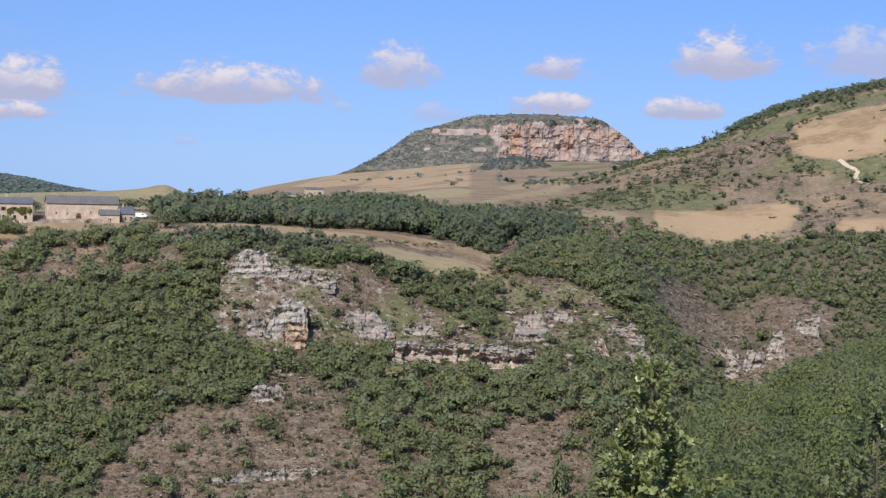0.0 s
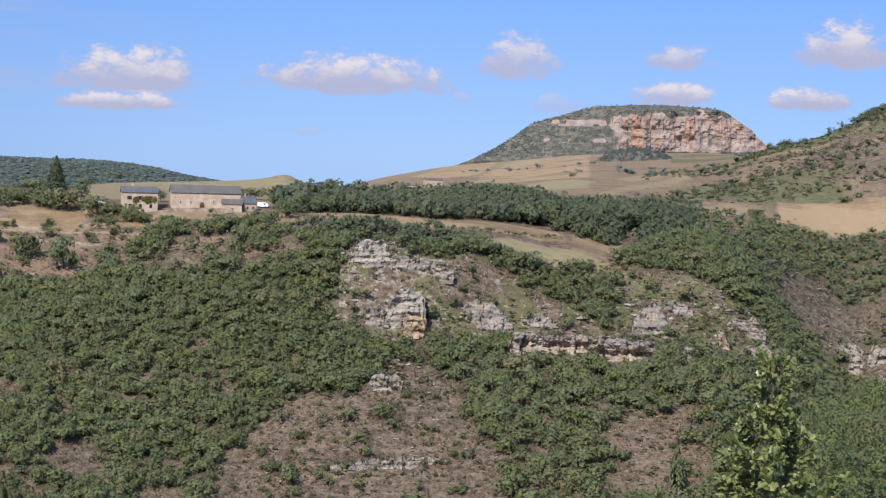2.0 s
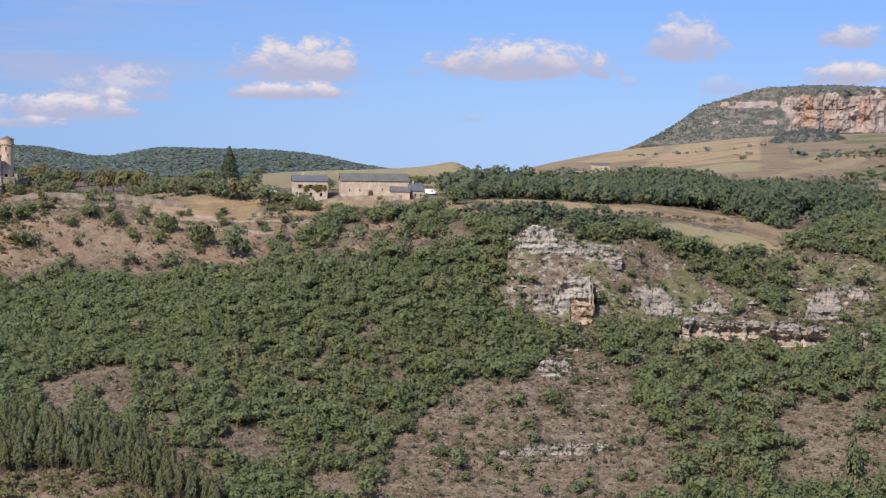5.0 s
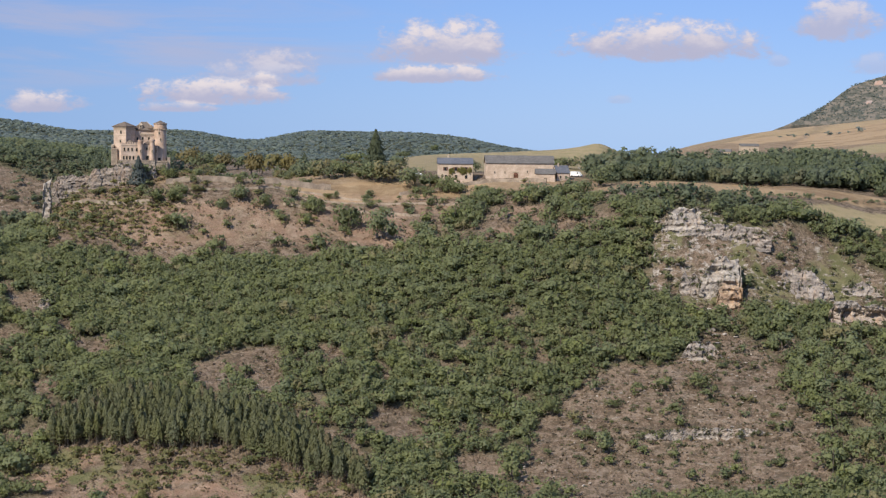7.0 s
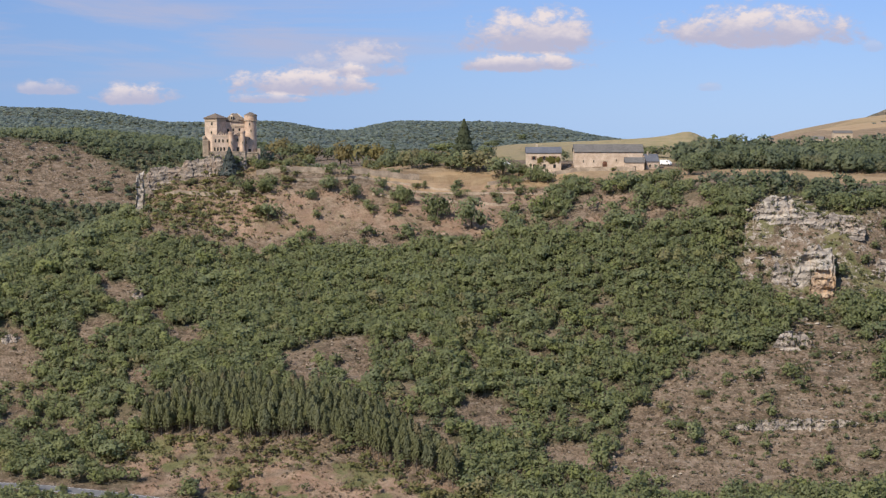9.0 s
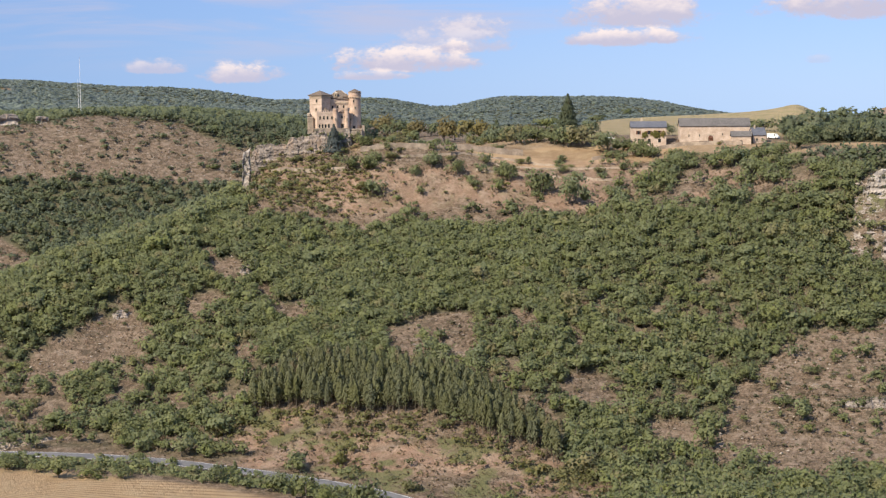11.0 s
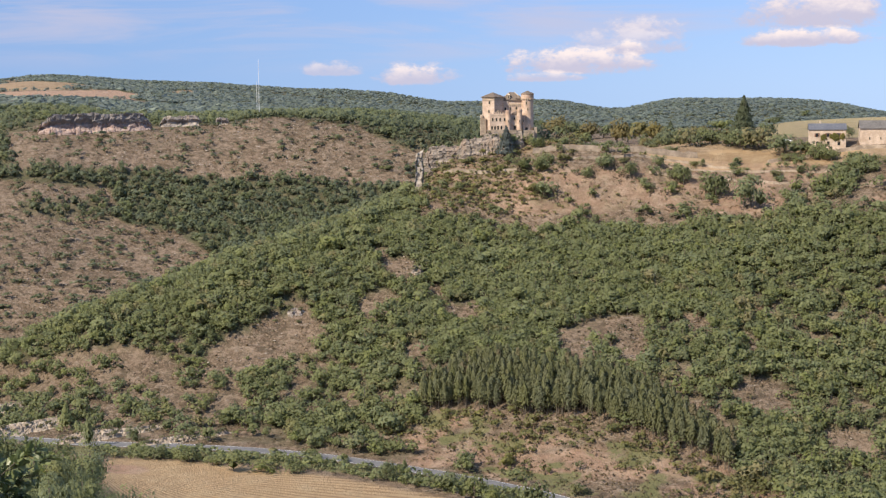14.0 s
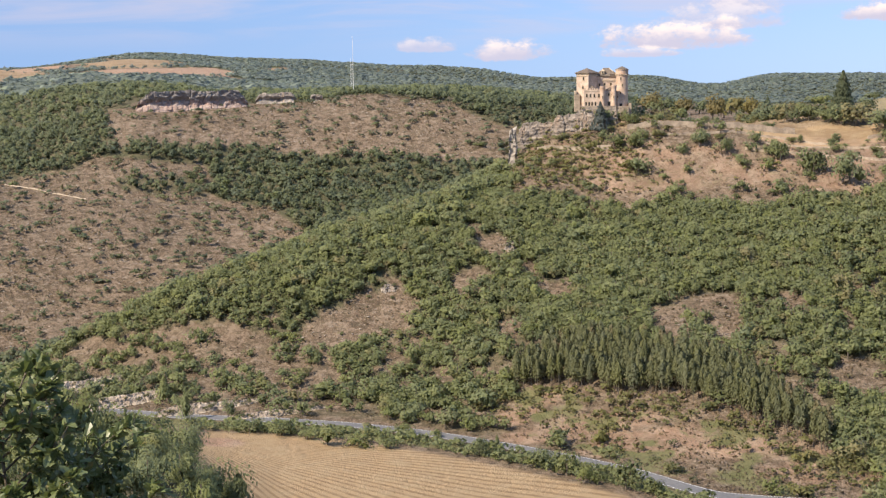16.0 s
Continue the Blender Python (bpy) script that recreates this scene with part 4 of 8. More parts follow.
# ---- trees ----
def leaf_clumps(seed, count, card, lobes=7, cone=0.0, core=True, spread=1.0, sides=4):
    """A crown one metre high and about one wide, standing on z = 0: leaf clumps on uneven lobes, round a small dark core. Arrays of corners, faces and the way each clump faces."""
    g = np.random.default_rng(seed)
    if cone:
        h = 0.12 + 0.86 * g.random(count) ** 1.25
        wide = 0.5 * cone * (1 - (h - 0.1) / 0.92) * (0.55 + 0.45 * np.sqrt(g.random(count))) * (0.86 + 0.14 * np.sin(h * 46))
        turn = g.random(count) * 2 * np.pi
        c = np.stack([wide * np.cos(turn), wide * np.sin(turn), h], 1)
        way = np.stack([np.cos(turn), np.sin(turn), 0.75 + 0 * turn], 1)
    else:
        hub = np.stack([g.normal(0, 0.19 * spread, lobes), g.normal(0, 0.19 * spread, lobes), g.uniform(0.36, 0.72, lobes)], 1)
        size = g.uniform(0.2, 0.31, lobes)
        k = g.integers(0, lobes, count)
        way = g.normal(0, 1, (count, 3))
        way[:, 2] = np.where(way[:, 2] < -0.35, -way[:, 2], way[:, 2])
        way /= np.linalg.norm(way, axis=1)[:, None]
        c = hub[k] + way * size[k][:, None] * g.uniform(0.82, 1.05, count)[:, None]
    soft = way + 0.5 * (c - np.array([0, 0, 0.4])) / (np.linalg.norm(c - np.array([0, 0, 0.4]), axis=1)[:, None] + 1e-6)
    soft = soft / np.linalg.norm(soft, axis=1)[:, None]
    way = way + g.normal(0, 0.34, (count, 3))
    way /= np.linalg.norm(way, axis=1)[:, None]
    up = np.array([0.0, 0.0, 1.0]) + g.normal(0, 0.4, (count, 3))
    s = np.cross(way, up)
    s /= np.linalg.norm(s, axis=1)[:, None] + 1e-9
    t = np.cross(s, way)
    half = card * g.uniform(0.6, 1.25, count)[:, None] * 0.5
    long = g.uniform(0.8, 1.5, count)[:, None]
    if sides == 4:
        v = np.stack([c - s * half, c - t * half * long + way * half * 0.25, c + s * half, c + t * half * long + way * half * 0.2], 1).reshape(-1, 3)
    else:
        v = np.stack([c - s * half - t * half * 0.6, c + s * half - t * half * 0.6, c + t * half * long], 1).reshape(-1, 3)
    f = np.arange(len(v)).reshape(-1, sides)
    soft = np.repeat(soft, sides, axis=0)
    if core:
        cv, cf = [], []
        for kk in range(1 if cone else min(lobes, 3)):
            if cone:
                mid, rad = np.array([0, 0, 0.45]), np.array([0.2 * cone, 0.2 * cone, 0.4])
            else:
                mid, rad = hub[kk] * np.array([0.8, 0.8, 1.0]), np.array([1, 1, 1]) * size[kk] * 0.6
            o = len(v) + len(cv)
            for a in range(4):
                cv.append(mid + rad * np.array([math.cos(a * 1.571 + kk), math.sin(a * 1.571 + kk), -0.1]))
            cv += [mid + rad * np.array([0, 0, 0.95]), mid - rad * np.array([0, 0, 0.8])]
            for a in range(4):
                b2 = (a + 1) % 4
                if sides == 4:
                    cf.append((o + a, o + b2, o + 4, o + 4) if False else (o + 5, o + b2, o + 4, o + a))
                else:
                    cf += [(o + a, o + b2, o + 4), (o + b2, o + a, o + 5)]
        cv = np.array(cv)
        around = cv - np.array([0, 0, 0.45])
        soft = np.concatenate([soft, around / (np.linalg.norm(around, axis=1)[:, None] + 1e-6)])
        v, f = np.concatenate([v, cv]), np.concatenate([f, np.array(cf)])
    return v, f, soft


def stems(seed, tall, thick, faces=4):
    """A bare stem from below the ground into the crown."""
    v, f = [], []
    for k, (h, w) in enumerate(((-0.12, 1.2), (tall, 0.6))):
        for a in range(faces):
            v.append((thick * w * math.cos(a * 2 * math.pi / faces), thick * w * math.sin(a * 2 * math.pi / faces), h))
    for a in range(faces):
        b2 = (a + 1) % faces
        f.append((a, b2, faces + b2, faces + a))
    return np.array(v), np.array(f)


def scatter(seed, spacing, b0, b1, r0, r1, density):
    """Places on a shaken grid over a sector where density(b, r) lets them stand: bearing, distance, and the density there."""
    g = np.random.default_rng(seed)
    r = np.arange(r0, r1, spacing)
    B, R = [], []
    for one in r:
        step = math.degrees(spacing / one)
        b = np.arange(b0, b1, step)
        B.append(b + g.uniform(-0.5, 0.5, len(b)) * step)
        R.append(one + g.uniform(-0.5, 0.5, len(b)) * spacing)
    B, R = np.concatenate(B), np.concatenate(R)
    d = density(B, R)
    keep = g.random(len(B)) < d
    return B[keep], R[keep], d[keep]


def grow(name, seed, where, shapes, tall, wide, mat, label, category="trees", sink=0.15, trunk=0.0, swell=0.0):
    """A whole stand of trees as one object: every tree is turned, sized and tinted on its own."""
    g = np.random.default_rng(seed)
    B, R, D = where
    z = height(B, R)
    x, y = -R * np.sin(np.radians(B)), R * np.cos(np.radians(B))
    verts, faces, tints, ways, base = [], [], [], [], 0
    pick = g.integers(0, len(shapes), len(B))
    hs = tall[0] + (tall[1] - tall[0]) * g.random(len(B)) ** 1.5
    hs = hs * (1 + swell * bumps(x, y, 38, 44, 2))
    ws = hs * g.uniform(wide[0], wide[1], len(B))
    turn, tint = g.random(len(B)) * 6.283, g.random(len(B))
    blot = np.clip(0.5 + 0.75 * bumps(x, y, 34, 40, 3), 0, 1)
    tint = np.clip(0.55 * tint + 0.45 * blot, 0, 0.999)
    for k, shape in enumerate(shapes):
        v, f = shape[:2]
        m = np.nonzero(pick == k)[0]
        if not len(m):
            continue
        c, s = np.cos(turn[m])[:, None], np.sin(turn[m])[:, None]
        X = (v[None, :, 0] * c - v[None, :, 1] * s) * ws[m][:, None] + x[m][:, None]
        Y = (v[None, :, 0] * s + v[None, :, 1] * c) * ws[m][:, None] + y[m][:, None]
        Z = (v[None, :, 2] - sink) * hs[m][:, None] + z[m][:, None]
        verts.append(np.stack([X, Y, Z], -1).reshape(-1, 3))
        faces.append((f[None] + (np.arange(len(m)) * len(v))[:, None, None]).reshape(-1, f.shape[1]) + base)
        tints.append(np.repeat(tint[m], len(v)))
        if len(shape) > 2:
            w = shape[2]
            ways.append(np.stack([w[None, :, 0] * c - w[None, :, 1] * s, w[None, :, 0] * s + w[None, :, 1] * c, w[None, :, 2] + 0 * c], -1).reshape(-1, 3))
        base += len(m) * len(v)
    verts, faces, tints = np.concatenate(verts), np.concatenate(faces), np.concatenate(tints)
    me = mesh_from(name, verts, faces, mat)
    a = me.attributes.new("tint", "FLOAT", "POINT")
    a.data.foreach_set("value", tints.astype(np.float32))
    if ways:
        a = me.attributes.new("soft", "FLOAT_VECTOR", "POINT")
        a.data.foreach_set("vector", np.concatenate(ways).astype(np.float32).ravel())
    ob = tagged(new(name, me), label, category, kind="stuff")
    if trunk:
        tv, tf = stems(seed, 0.75, trunk)
        V = np.stack([tv[None, :, 0] * hs[:, None] + x[:, None], tv[None, :, 1] * hs[:, None] + y[:, None], tv[None, :, 2] * hs[:, None] + z[:, None]], -1).reshape(-1, 3)
        F = (tf[None] + (np.arange(len(x)) * len(tv))[:, None, None]).reshape(-1, 4)
        st = new("trunks", mesh_from("trunks", V, F, BARK))
        st.parent = ob
        st["kind"] = "stuff"
    return ob


def only(lo, hi, zlo=0.0, zhi=14.0):
    """The woods' density, kept to bearings and zones."""
    def density(b, r):
        q = zone(b, r)
        return np.where((b >= lo) & (b < hi) & (q >= zlo) & (q < zhi), woods(b, r), 0.0)
    return density


def scrub_density(b, r):
    q = zone(b, r)
    x, y = -r * np.sin(np.radians(b)), r * np.cos(np.radians(b))
    lump = np.clip(0.35 + 1.3 * bumps(x, y, 30, 51), 0.04, 1)
    out = np.where((q > 3.9) & (q < 7.0), 0.34, 0.0)
    out = np.where((q > 5.3) & (q < 7.0) & (b > -10) & (b < 9.5), 0.95, out)
    out = np.where((q >= 7.0) & (b > 31), 0.3, out)
    out = np.where((q >= 7.9) & (b < -2), 0.5, out)
    out = np.where((q >= 9.95) & (b < -2), 0.85, out)
    out = np.where((q > 5.9) & (q < 7.1) & (b > 16.5) & (b < 31.6), 0.6, out)
    out = out * lump * (1 - 0.97 * np.clip(patches(FIELDS + PALE + TERRACE, b, r, 0.05) * 1.5, 0, 1)) * (1 - np.clip(field_mask(b, r) * 2, 0, 1))
    out *= np.where((b > 18) & (b < 52), np.clip((np.abs(r - road_line(b)) - 6) / 2, 0, 1), 1.0)
    return np.clip(out * (1 - 0.5 * np.clip(woods(b, r), 0, 1)), 0, 1)


build_ground()
BROAD = [leaf_clumps(k, 110, 0.142, 8 + k % 4, sides=3, spread=1.1) for k in range(9)]
BROAD_FAR = [leaf_clumps(20 + k, 54, 0.18, 6, core=True, sides=3) for k in range(6)]
BROAD_MID = [leaf_clumps(110 + k, 190, 0.12, 9, sides=3) for k in range(6)]
BUSHY = [leaf_clumps(40 + k, 36, 0.25, 5, spread=1.3, sides=3, core=False) for k in range(6)]
LOW = [leaf_clumps(60 + k, 20, 0.3, 4, core=False, sides=3) for k in range(4)]

slope = scatter(1, 3.15, -11.5, 51.5, 372, 662, only(-11.5, 51.5, 3.6, 7.05))
grow("hillside_oak_wood", 2, slope, BROAD, (4.2, 6.6), (0.9, 1.2), OAK, "dense green downy oak wood on the valley slope", trunk=0.022, swell=0.2)
tall = scatter(57, 7.4, -11.5, 51.5, 380, 650, lambda b, r: np.where(region([WOOD_MID, FARM_SLOPE], b, r) > 0, 1.6, 0.45) * woods(b, r) * (zone(b, r) < 6.9) * (zone(b, r) > 3.9))
grow("tall_oaks", 58, tall, BROAD_MID, (6.4, 9.6), (0.9, 1.2), OAK, "taller oaks standing out of the hillside wood", trunk=0.025)
lone = scatter(61, 6.0, -7, 51, 415, 580, lambda b, r: 0.22 * region(SCREE, b, r) + 0.3 * region(SCREE, b, r) * (r < 452) + 0.12 * region([ROADSIDE_SLOPE] + GLADES_WEST + GLADES_EAST, b, r))
grow("scree_oaks", 62, lone, BROAD, (1.6, 4.6), (0.95, 1.3), OAK, "small round oaks scattered over the dry scree", sink=0.1)
under = scatter(49, 3.1, -11.5, 51.5, 372, 662, lambda b, r: np.clip(woods(b, r) * 2 - 1, 0, 1) * (zone(b, r) < 7.05))
grow("undergrowth", 50, under, BUSHY, (2.6, 4.6), (1.1, 1.5), OAK, "leafy undergrowth and saplings between the oaks", "bushes")
near_wood = scatter(3, 5.0, -17.5, -3, 160, 372, only(-17.5, -3, 2.2, 3.9))
grow("near_slope_wood", 4, near_wood, [leaf_clumps(80 + k, 640, 0.058, 12, sides=3, spread=1.15, core=False) for k in range(6)], (4.5, 8.5), (0.85, 1.2), MEADOW_OAK, "bright green oak wood on the nearer slope", trunk=0.02)
FIELD_EDGE = [(9.6, 641), (4.0, 642), (0.4, 652), (-0.4, 641), (-2.2, 632), (-2.6, 690), (9.6, 690)]
strip_wood = scatter(17, 5.2, -4.6, 10.9, 625, 800, lambda b, r: np.maximum(only(-4.6, 10.9, 7.5, 8.76)(b, r), region([FIELD_EDGE], b, r)))
grow("field_wood", 18, strip_wood, BROAD_MID, (8.0, 15.0), (0.75, 1.1), DARKOAK, "dark green wood behind the strip field", swell=0.6, sink=0.3)
back = scatter(5, 5.0, -17.5, 51.5, 580, 1010, lambda b, r: np.where((b > -4.6) & (b < 10.9) & (zone(b, r) > 7.5), 0.0, only(-17.5, 51.5, 7.05, 10.0)(b, r)))
east = back[0] < -4.5
grow("plateau_wood", 6, tuple(k[~east] for k in back), BROAD_FAR, (5, 9), (0.9, 1.25), DARKOAK, "dark green oak wood behind the fields")
grow("gorge_wood", 46, tuple(k[east] for k in back), BROAD_FAR, (4, 8.5), (0.9, 1.25), OAK, "green oak wood on the walls of the gorge")
table = scatter(7, 7.8, -17.5, 51.5, 940, 1460, only(-17.5, 51.5, 9.95, 11.0))
grow("tableland_wood", 8, table, BROAD_FAR, (5, 9), (1.0, 1.35), HOLM, "green oak wood on the tableland")
knoll = scatter(15, 7.5, 43.0, 52, 225, 330, only(43, 52, 2.2, 3.3))
grow("knoll_wood", 16, knoll, [leaf_clumps(90 + k, 1500, 0.045, 14, sides=3) for k in range(4)], (8, 13), (0.55, 0.8), OAK, "tall green oaks and ashes on the near knoll", trunk=0.02)
bush_spots = scatter(9, 4.6, -17.5, 51.5, 372, 1010, scrub_density)
grow("hillside_scrub", 10, bush_spots, BUSHY, (1.0, 3.0), (0.9, 1.5), SCRUB, "scattered juniper and box scrub on dry grass", "bushes")
shrub = scatter(27, 6.5, 31, 51.5, 640, 990, lambda b, r: np.where((zone(b, r) > 8) & (zone(b, r) < 9.95), 0.38 + 0.16 * (zone(b, r) < 9.1), 0.0) * (1 - np.clip(woods(b, r) * 2, 0, 1)))
grow("hill_shrubs", 28, shrub, BUSHY, (2.2, 5.2), (1.2, 1.8), DARKOAK, "dark junipers dotted over the brown hillside", "bushes")
apron = scatter(29, 3.2, 25.5, 31.3, 600, 646, lambda b, r: np.where((zone(b, r) > 6.0) & (zone(b, r) < 6.95), 0.85, 0.0))
more = scatter(43, 4.4, 17, 25.5, 590, 650, lambda b, r: np.where((zone(b, r) > 6.0) & (zone(b, r) < 6.9), 0.22, 0.0))
apron = tuple(np.concatenate([p, q]) for p, q in zip(apron, more))
grow("castle_slope_bushes", 30, apron, BUSHY, (1.2, 3.0), (1.0, 1.6), BUSH, "yellow-green bushes below the castle rock", "bushes")


def garden_density(b, r):
    clump = bumps(-r * np.sin(np.radians(b)), r * np.cos(np.radians(b)), 16, 113, 2)
    return np.clip(0.45 + 0.9 * clump, 0, 0.9) * (r > 668 + 8 * np.sin(b * 2.1))


for seed, spread, tall, mat, label in ((53, 7.0, (4.0, 9.5), HOLM, "green trees of uneven height behind the castle terrace"), (63, 12.0, (6.0, 11.0), AUTUMN, "trees turning yellow and brown behind the castle terrace"),
                                       (65, 5.0, (1.8, 4.0), BUSH, "yellow-green shrubs along the castle terrace")):
    grow("terrace_trees" if seed != 65 else "terrace_shrubs", seed + 1, scatter(seed, spread, 19.6, 27.2, 650, 715, garden_density), BROAD, tall, (0.85, 1.2), mat, label, "trees" if seed != 65 else "bushes", sink=0.25)
THICKET = [(31.2, 634), (29.0, 634), (27.2, 626), (26.6, 610), (29.5, 608), (31.2, 618)]
carpet = scatter(55, 1.7, 26.3, 31.3, 604, 638, lambda b, r: 0.9 * region([THICKET], b, r))
grow("thorn_carpet", 56, carpet, LOW, (1.0, 2.6), (1.1, 1.8), BUSH, "yellowing thorn thicket below the castle rock", "bushes", sink=0.3)


yard = scatter(59, 4.2, 14.9, 19.6, 612, 642, lambda b, r: 0.62 * (np.clip(bumps(-r * np.sin(np.radians(b)), r * np.cos(np.radians(b)), 11, 111) + 0.55, 0, 1)) * (r < 636 - 2.2 * np.abs(b - 17.2)))
grow("farm_garden_trees", 60, yard, BROAD, (2.2, 5.2), (0.9, 1.3), OAK, "shrubs and small trees in front of the farm", "bushes")


def hedge_density(b, r):
    q = zone(b, r)
    edges = ((b > -6) & (b < 0.5) & (np.abs(r - 1450 - 20 * np.sin(b * 2)) < 10)) | ((b > -6) & (b < -2) & (np.abs(r - 1290 - 15 * (b + 4)) < 9)) | ((b > -1.2) & (b < 4) & (np.abs(r - 1650 - 30 * b) < 12))
    far = region(FAR_HILL_RED, b, r, 0.2) + 2 * region(FAR_HILL_PALE, b, r, 0.2)
    rim = (far != region(FAR_HILL_RED, b - 0.2, r, 0.2) + 2 * region(FAR_HILL_PALE, b - 0.2, r, 0.2)) | (far != region(FAR_HILL_RED, b, r + 45, 0.2) + 2 * region(FAR_HILL_PALE, b, r + 45, 0.2))
    return np.clip(edges * 0.7, 0, 1) * (((q > 10.05) & (b > -6.5) & (b < 10.5))) + 0.45 * rim * (b > 39)


grow("far_hedges", 32, scatter(31, 13.0, -6.5, 51.5, 1000, 2900, hedge_density), LOW, (4, 9), (1.0, 1.7), HAZED_LEAF, "hedges and copses between far fields", "hedges")
def strip_hedge(b, r):
    line = glide([(-0.2, 632), (2.0, 614), (4.2, 605), (6.5, 600)], b)
    bushes = (np.abs(b + 0.75) < 0.5) & (np.abs(r - 594) < 2.5)
    return np.where(((b > 0.0) & (b < 6.5) & (np.abs(r - line) < 2.2)) | bushes, 0.75, 0.0)


grow("strip_field_hedge", 42, scatter(41, 2.2, -1.6, 6.8, 580, 650, strip_hedge), BUSHY, (1.2, 3.2), (1.0, 1.6), HOLM, "hedge of dark bushes along the strip field", "hedge")
low_shrub = scatter(35, 1.9, -14, 12, 420, 900, lambda b, r: np.where((zone(b, r) > 5.2) & (zone(b, r) < 6.98) & (b < 9.5), 0.85, 0.0) * np.clip(0.6 + 1.2 * bumps(-r * np.sin(np.radians(b)), r * np.cos(np.radians(b)), 12, 77), 0.1, 1) + region(SCREE, b, r) * 0.22 + patches(GORGE, b, r) * 0.3)
grow("spur_shrubs", 36, low_shrub, LOW, (0.5, 2.2), (1.0, 1.7), SCRUB, "low thorn and juniper shrubs on the rocky spur", "bushes", sink=0.32)
hill_bush = scatter(11, 3.6, -17.5, -3, 1010, 1460, scrub_density)
grow("hill_scrub", 12, hill_bush, LOW, (0.9, 3.6), (1.0, 2.0), SCRUB, "scattered dark scrub on the far dry hill", "bushes", sink=0.36)
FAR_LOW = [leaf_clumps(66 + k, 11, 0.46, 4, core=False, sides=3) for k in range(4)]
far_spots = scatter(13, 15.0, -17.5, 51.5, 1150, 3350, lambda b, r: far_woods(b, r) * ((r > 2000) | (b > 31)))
grow("far_hill_wood", 14, far_spots, FAR_LOW, (4.2, 5.6), (2.7, 3.7), HAZED_LEAF, "hazy blue-green wooded ridge far behind the castle")


# ---- building blocks ----
def part(name, data, mat, parent, label=""):
    """Links a bmesh or mesh as one mesh object under a thing or a part."""
    if isinstance(data, bmesh.types.BMesh):
        me = bpy.data.meshes.new(name)
        bmesh.ops.recalc_face_normals(data, faces=data.faces)
        data.to_mesh(me)
        data.free()
    else:
        me = data
    if mat is not None and not me.materials:
        me.materials.append(mat)
    ob = new(name, me)
    ob.parent = parent
    return tagged(ob, label)


def thing(name, m, label, category, group="", kind=""):
    ob = tagged(new(name), label, category, group, kind)
    ob.empty_display_size = 0.5
    ob.matrix_world = m
    return ob


def facing(bearing, dist, lift=0.0, turn=0.0, z=None):
    """A place on the land with x across the line of sight, y away from the valley and z up."""
    p = spot(bearing, dist, lift)
    if z is not None:
        p.z = z
    return Matrix.Translation(p) @ Matrix.Rotation(radians(bearing + turn), 4, "Z")


def block(bm, x0, x1, y0, y1, z0, z1, bevel=0.0):
    made = bmesh.ops.create_cube(bm, size=1.0, matrix=Matrix.Translation(((x0 + x1) / 2, (y0 + y1) / 2, (z0 + z1) / 2)) @ Matrix.Diagonal((x1 - x0, y1 - y0, z1 - z0, 1)))
    if bevel:
        edges = {e for v in made["verts"] for e in v.link_edges}
        bmesh.ops.bevel(bm, geom=list(edges), offset=bevel, segments=1, affect="EDGES")
    return bm


def drum(bm, x, y, z0, z1, r0, r1, sides=20, turn=0.0):
    m = Matrix.Translation((x, y, (z0 + z1) / 2)) @ Matrix.Rotation(radians(turn), 4, "Z")
    bmesh.ops.create_cone(bm, cap_ends=True, cap_tris=False, segments=sides, radius1=r0, radius2=max(r1, 0.001), depth=z1 - z0, matrix=m)
    return bm


# ---- rocks ----
LEDGES = []


